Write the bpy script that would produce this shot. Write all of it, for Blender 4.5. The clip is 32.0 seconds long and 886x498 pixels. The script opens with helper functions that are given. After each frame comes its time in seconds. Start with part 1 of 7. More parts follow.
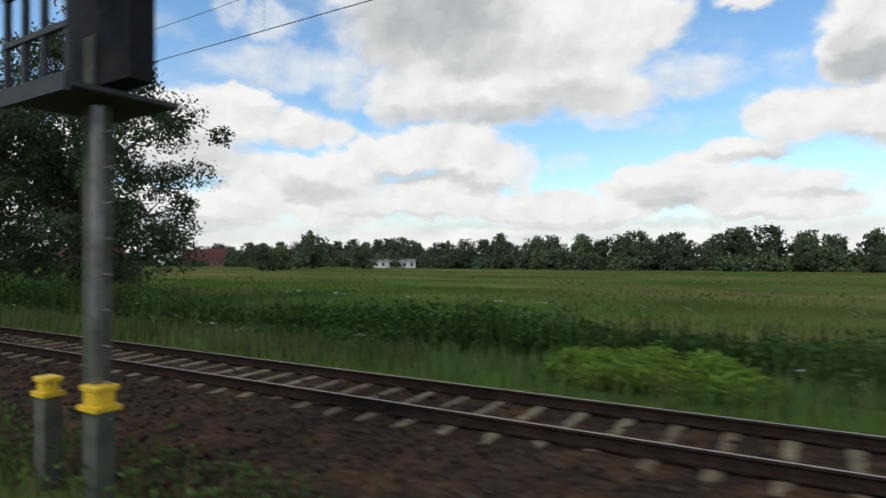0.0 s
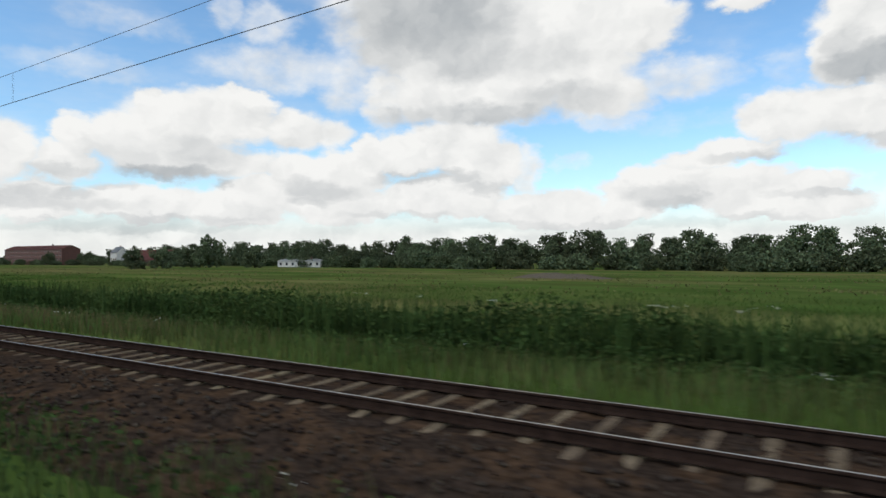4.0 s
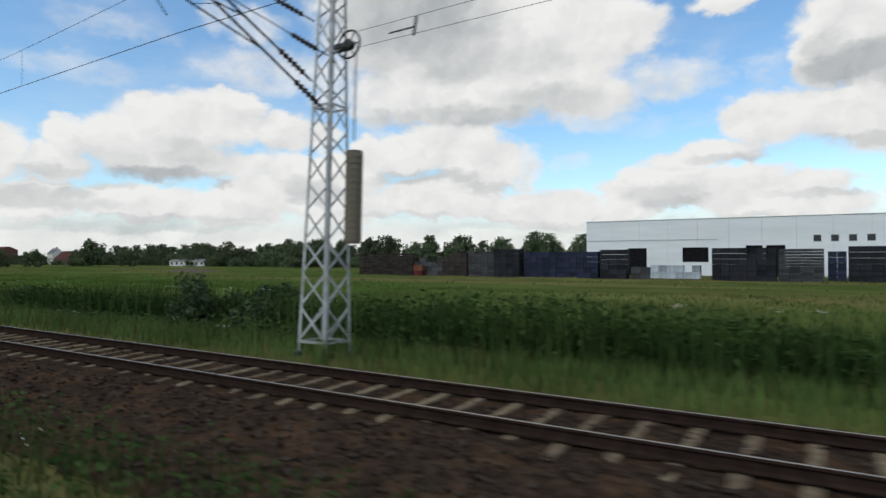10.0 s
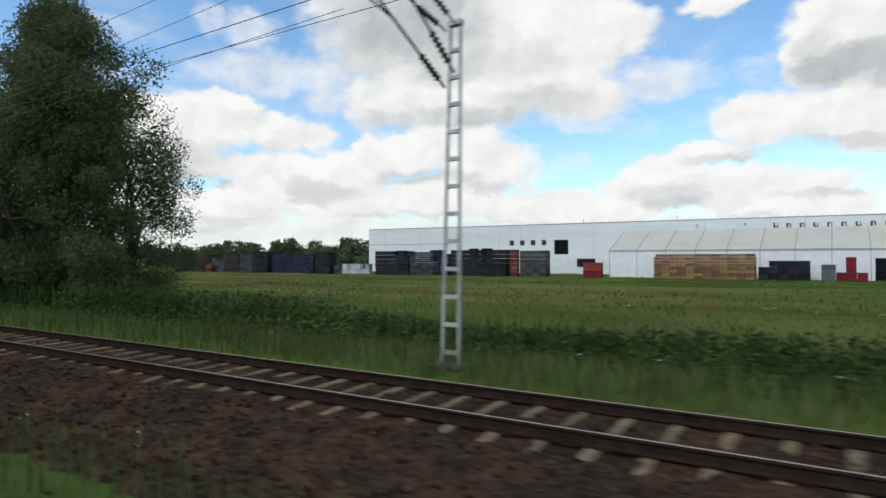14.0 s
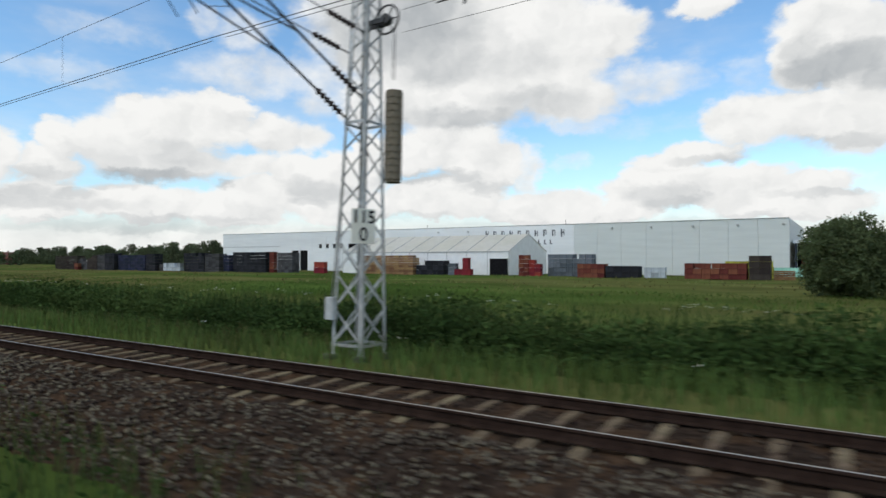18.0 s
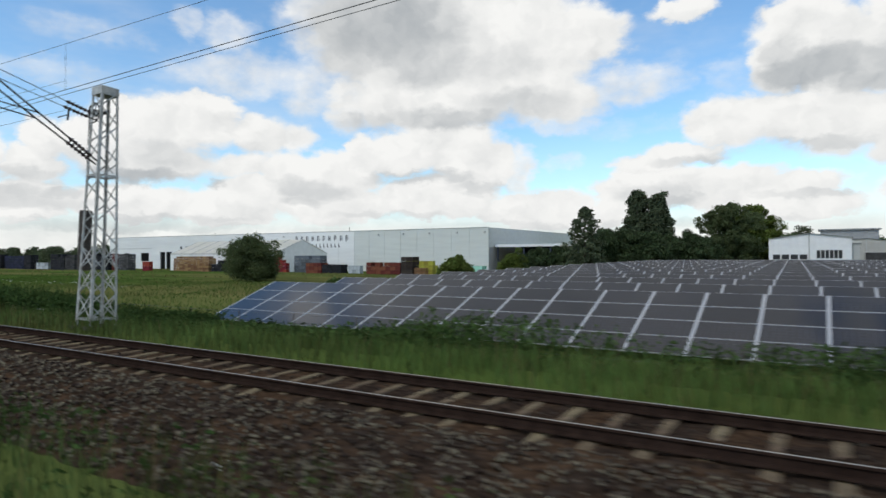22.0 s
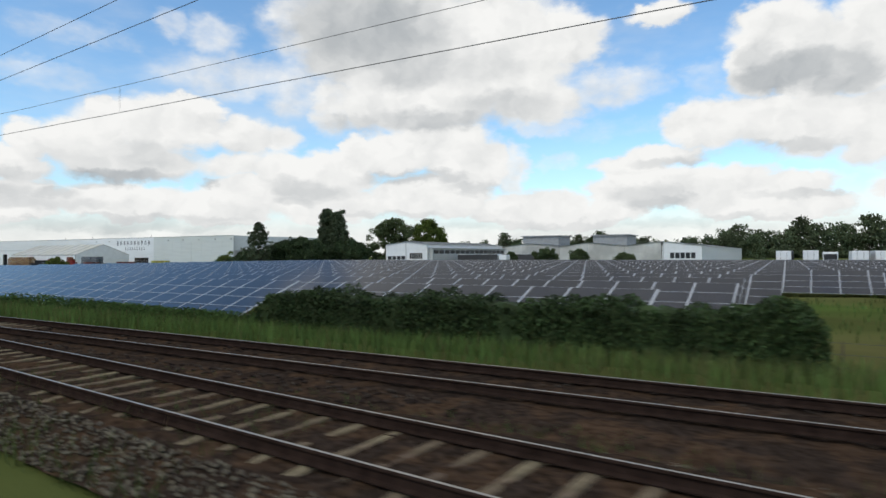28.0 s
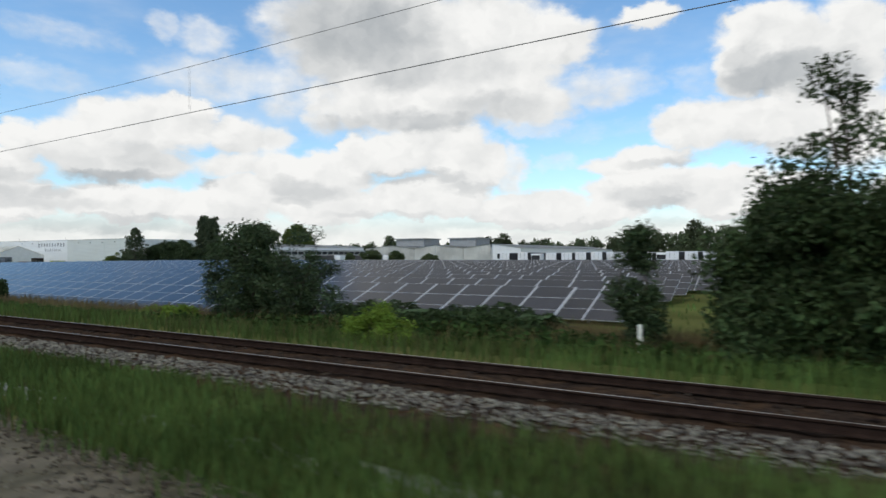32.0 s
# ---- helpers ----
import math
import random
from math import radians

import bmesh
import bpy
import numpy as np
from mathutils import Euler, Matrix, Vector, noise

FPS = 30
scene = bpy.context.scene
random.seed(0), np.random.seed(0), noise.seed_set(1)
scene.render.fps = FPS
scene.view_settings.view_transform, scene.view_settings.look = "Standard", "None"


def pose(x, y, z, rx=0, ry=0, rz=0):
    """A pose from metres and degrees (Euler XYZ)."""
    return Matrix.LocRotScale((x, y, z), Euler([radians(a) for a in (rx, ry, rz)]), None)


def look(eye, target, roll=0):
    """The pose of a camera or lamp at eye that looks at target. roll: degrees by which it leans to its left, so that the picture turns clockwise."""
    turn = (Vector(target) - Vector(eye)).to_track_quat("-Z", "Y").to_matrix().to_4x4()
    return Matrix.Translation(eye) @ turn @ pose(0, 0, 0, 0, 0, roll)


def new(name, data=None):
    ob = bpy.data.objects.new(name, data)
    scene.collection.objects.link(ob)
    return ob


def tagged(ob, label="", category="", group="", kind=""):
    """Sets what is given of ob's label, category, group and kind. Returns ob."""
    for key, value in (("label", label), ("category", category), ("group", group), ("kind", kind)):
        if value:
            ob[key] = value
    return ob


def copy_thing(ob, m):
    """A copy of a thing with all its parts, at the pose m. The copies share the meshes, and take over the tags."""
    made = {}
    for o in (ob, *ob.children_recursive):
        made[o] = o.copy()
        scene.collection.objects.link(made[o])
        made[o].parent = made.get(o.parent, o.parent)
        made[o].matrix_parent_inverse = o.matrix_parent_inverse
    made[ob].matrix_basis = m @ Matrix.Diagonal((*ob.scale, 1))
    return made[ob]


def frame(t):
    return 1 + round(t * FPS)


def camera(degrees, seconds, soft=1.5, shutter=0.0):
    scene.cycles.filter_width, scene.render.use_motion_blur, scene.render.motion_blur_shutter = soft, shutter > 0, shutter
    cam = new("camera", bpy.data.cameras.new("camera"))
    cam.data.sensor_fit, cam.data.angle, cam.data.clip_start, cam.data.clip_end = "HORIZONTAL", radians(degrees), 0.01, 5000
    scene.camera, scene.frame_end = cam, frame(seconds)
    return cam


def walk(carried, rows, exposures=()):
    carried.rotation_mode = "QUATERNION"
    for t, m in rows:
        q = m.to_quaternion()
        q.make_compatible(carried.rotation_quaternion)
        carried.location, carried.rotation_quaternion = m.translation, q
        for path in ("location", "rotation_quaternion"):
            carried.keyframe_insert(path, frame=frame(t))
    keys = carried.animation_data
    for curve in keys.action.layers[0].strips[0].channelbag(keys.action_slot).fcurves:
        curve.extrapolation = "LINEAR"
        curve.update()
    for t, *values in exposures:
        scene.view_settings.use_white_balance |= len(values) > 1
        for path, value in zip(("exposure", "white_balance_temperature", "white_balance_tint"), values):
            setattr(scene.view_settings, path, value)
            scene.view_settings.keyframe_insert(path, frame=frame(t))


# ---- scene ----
cam = camera(71.56, 32.0, soft=1.5, shutter=0.22)
PITCH, ROLL, EYE = 0.62, 0.25, 2.02
PATH = [
    (0, 0.0, 0.0, 32.21), (0.5, 8.0, 0.0, 32.26), (1, 16.0, 0.0, 32.31), (2, 32.0, 0.0, 32.41),
    (3, 48.0, 0.0, 32.52), (4.5, 72.02, 0.0, 32.59), (6, 96.06, 0.0, 32.65), (8, 128.13, 0.0, 32.57),
    (10, 160.19, 0.0, 32.49), (12, 192.23, 0.0, 32.55), (13.5, 216.24, 0.0, 32.6), (15.5, 248.22, 0.0, 32.58),
    (17, 272.19, 0.0, 32.62), (18, 288.15, 0.0, 32.65), (19, 304.09, 0.0, 32.66), (20, 320.02, -0.001, 32.7),
    (21, 335.94, -0.153, 32.37), (22, 351.84, -0.268, 31.95), (23, 367.73, -0.472, 31.85), (24, 383.6, -0.747, 31.48),
    (24.5, 391.51, -0.899, 31.33), (25.5, 407.17, -1.204, 31.26), (26.5, 422.64, -1.509, 31.19), (27.5, 437.92, -1.744, 31.37),
    (28.5, 452.97, -1.78, 31.4), (29.5, 467.72, -1.833, 31.4), (30.5, 482.15, -1.903, 31.39), (31.2, 492.12, -1.942, 31.32),
    (32, 503.39, -1.986, 31.24),
]
EXPOSURE = [(0.0, -0.06), (7.5, -0.06), (9.0, -0.14), (10.3, -0.16), (11.0, -0.22), (11.7, -0.16), (12.1, 0.3), (12.5, 0.88), (12.9, 1.03), (13.2, 0.93), (14.1, -0.03), (18.0, -0.05), (32.0, -0.05)]
walk(cam, [(t, pose(x, y, EYE, 90 + PITCH, ROLL, yaw)) for t, x, y, yaw in PATH], EXPOSURE)

# ---- sky, clouds and sun ----
SUN_AZ, SUN_EL = 200.0, 48.0   # bearing from +Y towards +X, elevation, degrees

world = bpy.data.worlds.new("sky")
scene.world = world
world.use_nodes = True
wt = world.node_tree
wt.nodes.clear()


def wn(kind):
    return wt.nodes.new(kind)


def wput(socket, v):
    if hasattr(v, "is_output"):
        wt.links.new(v, socket)
    else:
        socket.default_value = v


def wmath(op, a, b=0.0, c=0.0, clamp=False):
    n = wn("ShaderNodeMath")
    n.operation, n.use_clamp = op, clamp
    for s, v in zip(n.inputs, (a, b, c)):
        wput(s, v)
    return n.outputs[0]


def wvec(op, a, b=(0, 0, 0)):
    n = wn("ShaderNodeVectorMath")
    n.operation = op
    wput(n.inputs[0], a)
    wput(n.inputs[1], b)
    return n.outputs["Value"] if op == "LENGTH" else n.outputs["Vector"]


def wnoise(vec, scale, detail, rough=0.55):
    n = wn("ShaderNodeTexNoise")
    wput(n.inputs["Vector"], vec)
    n.inputs["Scale"].default_value, n.inputs["Detail"].default_value, n.inputs["Roughness"].default_value = scale, detail, rough
    return n


def wramp(v, a, b, lo=0.0, hi=1.0):
    n = wn("ShaderNodeMapRange")
    n.interpolation_type = "SMOOTHSTEP"
    for s, x in zip(n.inputs, (v, a, b, lo, hi)):
        wput(s, x)
    return n.outputs[0]


def wmix(f, a, b):
    n = wn("ShaderNodeMix")
    n.data_type = "RGBA"
    wput(n.inputs[0], f)
    wput(n.inputs[6], a)
    wput(n.inputs[7], b)
    return n.outputs[2]


def bearing_height(way):
    """Bearing from +Y and height over the horizon, in degrees, of a direction."""
    xyz = wn("ShaderNodeSeparateXYZ")
    wt.links.new(wvec("NORMALIZE", way), xyz.inputs[0])
    both = wn("ShaderNodeCombineXYZ")
    wput(both.inputs[0], wmath("MULTIPLY", wmath("ARCTAN2", xyz.outputs[0], xyz.outputs[1]), 57.2958))
    wput(both.inputs[1], wmath("MULTIPLY", wmath("ARCSINE", xyz.outputs[2]), 57.2958))
    return both.outputs[0]


def split_xy(v):
    n = wn("ShaderNodeSeparateXYZ")
    wt.links.new(v, n.inputs[0])
    return n.outputs[0], n.outputs[1]


def wvoronoi(vec, scale):
    n = wn("ShaderNodeTexVoronoi")
    n.feature = "SMOOTH_F1"
    wput(n.inputs["Vector"], vec)
    n.inputs["Scale"].default_value, n.inputs["Smoothness"].default_value = scale, 0.35
    n.inputs["Detail"].default_value, n.inputs["Roughness"].default_value = 2.0, 0.55
    return n.outputs["Distance"]


def bent_by_billows(flat):
    """The billows bend the outlines of the cloud bodies."""
    s = wvec("MULTIPLY", flat, (0.8, 1.3, 1.0))
    big = wvec("MULTIPLY", wvec("SUBTRACT", wnoise(s, 0.17, 2).outputs["Color"], (0.5, 0.5, 0.5)), (3.4, 1.9, 0.0))
    small = wvec("MULTIPLY", wvec("SUBTRACT", wnoise(s, 0.75, 6, 0.55).outputs["Color"], (0.5, 0.5, 0.5)), (2.4, 1.7, 0.0))
    return s, wvec("ADD", wvec("ADD", flat, big), small)


def lobes(at, group):
    """The cloud bodies of one group, melted together: bearing, height, half width, half height, strength."""
    field = None
    for az, el, half_az, half_el, power in group:
        away = wvec("LENGTH", wvec("MULTIPLY", wvec("SUBTRACT", at, (az, el, 0)), (1 / half_az, 1 / half_el, 0)))
        v = wmath("MULTIPLY", wramp(away, 1.4, 0.45), power)
        field = v if field is None else wmath("SMOOTH_MAX", field, v, 0.1)
    return field


def cloud_look(flat, bodies, greys, more=None):
    """How much cloud there is in a direction, and its tone: white crowns lit from above, grey undersides."""
    s, bent = bent_by_billows(flat)
    dens = lobes(bent, bodies)
    if more is not None:
        dens = wmath("MAXIMUM", dens, more)
    fine = wnoise(s, 0.55, 8, 0.56).outputs["Fac"]
    mask = wramp(wmath("ADD", dens, wmath("MULTIPLY", wmath("SUBTRACT", fine, 0.5), 0.46)), 0.1, 0.74)
    above = wvec("ADD", bent, (-0.5, 1.1, 0.0))
    lump = wmath("SUBTRACT", wvoronoi(above, 0.3), wvoronoi(bent, 0.3))
    puff = wmath("SUBTRACT", wnoise(bent, 0.24, 5, 0.5).outputs["Fac"], wnoise(above, 0.24, 5, 0.5).outputs["Fac"])
    rise = wmath("SUBTRACT", lobes(above, bodies), dens)
    dim = wmath("MULTIPLY", lobes(bent, greys), 0.8)
    dim = wmath("ADD", dim, wmath("MULTIPLY", rise, 0.16))
    dim = wmath("SUBTRACT", dim, wmath("MULTIPLY", lump, 0.17))
    dim = wmath("SUBTRACT", dim, wmath("MULTIPLY", puff, 0.62))
    dim = wmath("ADD", dim, 0.06, clamp=True)
    return mask, wmix(dim, (0.985, 0.985, 0.968, 1), (0.385, 0.42, 0.45, 1))


# the grey body of the great cloud goes on overhead
OVERHEAD_CLOUD = [(-30.0, 35.0, 22.0, 9.0, 1.0), (-8.0, 36.0, 24.0, 10.0, 1.0), (-28.0, 48.0, 26.0, 10.0, 1.0)]
OVERHEAD_GREYS = [(-28.0, 36.0, 24.0, 12.0, 0.9), (-6.0, 38.0, 26.0, 12.0, 0.8)]
# low cumulus towards the horizon: bearing, height, half width, half height, strength
MIDDLE_CLOUD = [
    (-35.9, 9.6, 5.2, 2.26, 1), (-39.8, 10.2, 1.5, 1.32, 0.95), (-31.7, 10.6, 5.0, 1.94, 1), (-41.1, 7.7, 4.1, 2.15, 1),
    (-29.1, 8.5, 4.5, 2.78, 0.95), (-45.0, 7.4, 4.5, 1.93, 0.95), (-50.1, 7.7, 3.2, 1.48, 0.75), (-24.9, 7.9, 2.1, 3.08, 0.6),
    (-20.8, 8.5, 3.0, 1.31, 0.35), (-47.2, 5.5, 5.9, 1.72, 0.9),
]
LOW_CLOUD = [
    (-12.5, 6.0, 4.2, 2.06, 1), (-15.6, 4.8, 3.5, 2.10, 0.9), (-7.2, 5.7, 5.6, 1.98, 1), (-1.4, 5.8, 3.9, 1.25, 0.85),
    (-3.0, 4.0, 6.8, 1.46, 1), (-58.7, 4.5, 5.9, 1.69, 1), (-66.2, 4.3, 3.7, 1.83, 1), (-51.1, 4.1, 5.2, 1.79, 1),
    (-42.2, 4.7, 6.1, 2.17, 1), (-32.8, 5.4, 6.8, 2.20, 1), (-23.4, 4.2, 6.1, 1.97, 1), (-18.3, 3.4, 4.4, 1.22, 0.9),
    (-72.3, 5.1, 4.4, 2.41, 0.9), (7.6, 4.8, 4.3, 2.40, 0.9),
]
LOW_GREYS = [
    (-68.0, 4.2, 9.0, 0.7, 0.5), (-60.0, 2.6, 12.0, 0.5, 0.4), (-63.0, 5.9, 4.0, 0.6, 0.5), (-20.0, 2.8, 14.0, 0.5, 0.3),
    (-33.8, 7.3, 5.3, 0.68, 0.55), (-44.2, 6.1, 3.5, 1.02, 0.42), (-44.7, 5.0, 2.0, 0.51, 0.45), (-12.1, 4.6, 3.1, 0.64, 0.5),
    (-13.5, 5.3, 3.3, 0.99, 0.4), (-63.6, 4.9, 1.9, 0.63, 0.65), (-66.8, 5.0, 2.5, 0.65, 0.5), (-51.9, 6.1, 1.0, 0.39, 0.6),
    (-56.6, 3.2, 7.9, 0.43, 0.35), (-28.6, 6.3, 3.7, 0.68, 0.4), (-1.1, 4.7, 4.2, 0.40, 0.4), (-37.0, 3.8, 6.3, 0.42, 0.3),
    (-7.2, 3.1, 6.0, 0.38, 0.35),
]
flat = bearing_height(wn("ShaderNodeTexCoord").outputs["Generated"])
bearing, height = split_xy(flat)
# more of the same broken cloud outside the view
stretch = wvec("MULTIPLY", flat, (0.8, 1.35, 1.0))
around = wramp(wnoise(stretch, 0.055, 4).outputs["Fac"], 0.44, 0.58)
side = wmath("MAXIMUM", wramp(bearing, 12.0, 22.0), wramp(bearing, -82.0, -95.0))
side = wmath("MAXIMUM", side, wmath("MULTIPLY", wramp(height, 27.0, 34.0), wramp(bearing, -66.0, -56.0)))
mask, tone = cloud_look(flat, MIDDLE_CLOUD + LOW_CLOUD + OVERHEAD_CLOUD, LOW_GREYS + OVERHEAD_GREYS, wmath("MULTIPLY", around, side))
# thin high veil between the clouds
veil = wramp(wnoise(wvec("MULTIPLY", flat, (0.5, 1.6, 1.0)), 0.09, 5, 0.6).outputs["Fac"], 0.42, 0.8, 0.0, 0.36)
mask = wmath("MAXIMUM", mask, veil)
mask = wmath("MAXIMUM", mask, wramp(height, 13.0, 5.0, 0.0, 0.16))
mask = wmath("MAXIMUM", mask, wramp(height, 7.0, 1.5, 0.0, 0.95))

sky = wn("ShaderNodeTexSky")
sky.sky_type, sky.sun_disc = "NISHITA", False
sky.sun_elevation, sky.sun_rotation = radians(SUN_EL), radians(SUN_AZ)
sky.air_density, sky.dust_density, sky.ozone_density = 1.0, 0.2, 1.0
clear = wn("ShaderNodeBackground")
tint = wn("ShaderNodeMix")
tint.data_type, tint.blend_type = "RGBA", "MULTIPLY"
tint.inputs[0].default_value = 1.0
wt.links.new(sky.outputs[0], tint.inputs[6])
tint.inputs[7].default_value = (0.77, 0.98, 1.07, 1)
wt.links.new(tint.outputs[2], clear.inputs[0])
clear.inputs[1].default_value = 0.18
cloudy = wn("ShaderNodeBackground")
wt.links.new(tone, cloudy.inputs[0])
cloudy.inputs[1].default_value = 0.97
both = wn("ShaderNodeMixShader")
wt.links.new(mask, both.inputs[0])
wt.links.new(clear.outputs[0], both.inputs[1])
wt.links.new(cloudy.outputs[0], both.inputs[2])
wt.links.new(both.outputs[0], wn("ShaderNodeOutputWorld").inputs[0])

# nearer cumulus at its own height over the land, so that it drifts past as the train goes
TOP_CLOUD = [
    (-33.8, 19.9, 10.5, 5.38, 1), (-23.3, 18.7, 7.2, 5.39, 1), (-18.0, 19.5, 4.4, 2.83, 1), (-31.7, 14.4, 9.2, 2.88, 1),
    (-21.3, 14.3, 6.1, 2.53, 0.8), (-13.4, 15.2, 5.6, 2.05, 0.5), (-39.6, 14.3, 3.1, 2.86, 0.7), (-42.1, 21.3, 4.1, 2.27, 0.6),
    (-9.2, 20.7, 2.8, 1.11, 0.95), (-19.3, 12.1, 4.0, 1.08, 0.45), (-9.7, 16.8, 2.2, 1.79, 0.2),
]
TOP_GREYS = [
    (-35.9, 20.8, 7.9, 3.93, 0.85), (-32.2, 18.0, 4.7, 2.40, 0.55), (-40.1, 18.4, 3.1, 2.84, 0.5), (-29.6, 12.8, 7.3, 1.11, 0.6),
    (-37.5, 12.5, 3.7, 1.01, 0.5), (-23.3, 13.7, 5.6, 1.48, 0.45), (-25.4, 17.4, 4.2, 1.92, 0.3), (-15.3, 14.4, 3.8, 1.19, 0.25),
]
SIDE_CLOUD = [
    (0.4, 16.8, 4.1, 3.26, 1), (-1.9, 15.1, 2.7, 2.04, 0.95), (2.5, 14.0, 3.4, 2.04, 1), (-0.7, 18.9, 2.7, 1.29, 0.9),
    (5.8, 15.7, 2.9, 4.23, 1), (-2.0, 11.1, 6.3, 2.28, 1), (-5.6, 11.2, 3.3, 2.36, 1), (2.0, 10.5, 3.6, 2.86, 1),
    (6.4, 9.7, 3.2, 3.19, 1), (-9.3, 8.8, 3.6, 1.14, 0.95), (-12.1, 8.0, 3.2, 0.97, 0.85),
]
SIDE_GREYS = [
    (0.5, 14.6, 4.8, 1.49, 0.85), (-1.7, 16.0, 1.9, 1.43, 0.45), (4.4, 14.0, 2.7, 1.59, 0.8), (-4.2, 8.1, 5.3, 0.68, 0.6),
    (0.5, 8.7, 3.7, 0.61, 0.45), (-9.3, 8.0, 3.1, 0.48, 0.4),
]
LEFT_CLOUD = [
    (-55.2, 11.5, 6.3, 2.53, 1), (-58.9, 12.4, 1.7, 1.27, 1), (-52.2, 13.0, 3.4, 1.32, 1), (-60.6, 9.5, 3.4, 2.18, 1),
    (-64.0, 9.1, 2.1, 1.50, 0.95), (-56.6, 8.1, 5.7, 1.89, 1), (-65.5, 7.3, 2.7, 1.66, 0.95), (-47.9, 10.8, 3.0, 1.97, 0.95),
    (-64.2, 10.4, 1.3, 0.61, 0.6), (-44.7, 10.8, 2.3, 1.50, 0.7), (-69.7, 7.8, 2.7, 2.48, 0.9),
]
LEFT_GREYS = [
    (-58.3, 6.8, 5.1, 0.80, 0.8), (-61.2, 7.8, 2.8, 1.09, 0.35), (-55.2, 8.7, 4.0, 1.43, 0.38), (-65.5, 6.6, 2.6, 0.70, 0.4),
    (-48.7, 9.6, 1.9, 0.79, 0.2),
]
HIGH_VEILS = [
    (-48.7, 16.0, 8.2, 2.35, 0.46), (-43.2, 15.4, 3.1, 3.19, 0.5), (-50.1, 19.4, 3.2, 1.89, 0.45), (-53.9, 19.8, 1.8, 1.58, 0.42),
    (-61.6, 18.3, 6.1, 1.42, 0.3), (-64.0, 14.6, 6.2, 1.27, 0.32), (-13.9, 11.4, 5.7, 1.44, 0.25), (-5.8, 15.2, 2.5, 1.76, 0.3),
]
HIGH_BODIES = TOP_CLOUD + SIDE_CLOUD + LEFT_CLOUD + HIGH_VEILS
cloud_material = bpy.data.materials.new("sunlit_cumulus")
cloud_material.use_nodes = True
wt = cloud_material.node_tree
wt.nodes.clear()
mask, tone = cloud_look(bearing_height(wn("ShaderNodeTexCoord").outputs["Object"]), HIGH_BODIES, TOP_GREYS + SIDE_GREYS + LEFT_GREYS)
glow = wn("ShaderNodeEmission")
wt.links.new(tone, glow.inputs[0])
glow.inputs[1].default_value = 0.97
both = wn("ShaderNodeMixShader")
wt.links.new(mask, both.inputs[0])
wt.links.new(wn("ShaderNodeBsdfTransparent").outputs[0], both.inputs[1])
wt.links.new(glow.outputs[0], both.inputs[2])
wt.links.new(both.outputs[0], wn("ShaderNodeOutputMaterial").inputs[0])
cloud_material.cycles.emission_sampling = "NONE"

CLOUD_BASE, CLOUD_REACH, STEP = 1420.0, 4600.0, 0.5
cells = {}
for az, el, half_az, half_el, power in HIGH_BODIES:
    for i in range(int((az - half_az * 1.4 - 3.5) / STEP), int((az + half_az * 1.4 + 3.5) / STEP) + 1):
        for j in range(int(max(el - half_el * 1.4 - 2.5, 4.0) / STEP), int((el + half_el * 1.4 + 2.5) / STEP) + 1):
            if math.hypot((i * STEP - az) / (half_az * 1.4 + 3.0), (j * STEP - el) / (half_el * 1.4 + 2.0)) < 1:
                cells[i, j] = True


def cloud_point(i, j):
    a, e = radians(i * STEP), radians(j * STEP)
    reach = min(CLOUD_BASE / math.sin(e), CLOUD_REACH)
    return (reach * math.cos(e) * math.sin(a), reach * math.cos(e) * math.cos(a), reach * math.sin(e))


corners = {}
for i, j in cells:
    for c in ((i, j), (i + 1, j), (i + 1, j + 1), (i, j + 1)):
        corners.setdefault(c, len(corners))
cloud_mesh = bpy.data.meshes.new("cloud_layer")
cloud_mesh.from_pydata([cloud_point(*c) for c in corners], [], [[corners[c] for c in ((i, j), (i + 1, j), (i + 1, j + 1), (i, j + 1))] for i, j in cells])
cloud_mesh.materials.append(cloud_material)
cloud_layer = new("backdrop", cloud_mesh)
cloud_layer.location = (248.2, 0.0, 2.0)
tagged(cloud_layer, "white and grey cumulus clouds drifting over the land", "clouds", kind="structure")

sun_data = bpy.data.lights.new("sun", "SUN")
sun_data.energy, sun_data.angle, sun_data.color = 1.3, radians(12), (1.0, 0.95, 0.87)
sun = new("sun", sun_data)
sun_from = Vector((math.sin(radians(SUN_AZ)) * math.cos(radians(SUN_EL)), math.cos(radians(SUN_AZ)) * math.cos(radians(SUN_EL)), math.sin(radians(SUN_EL))))
sun.matrix_world = look(sun_from * 400, (0, 0, 0))

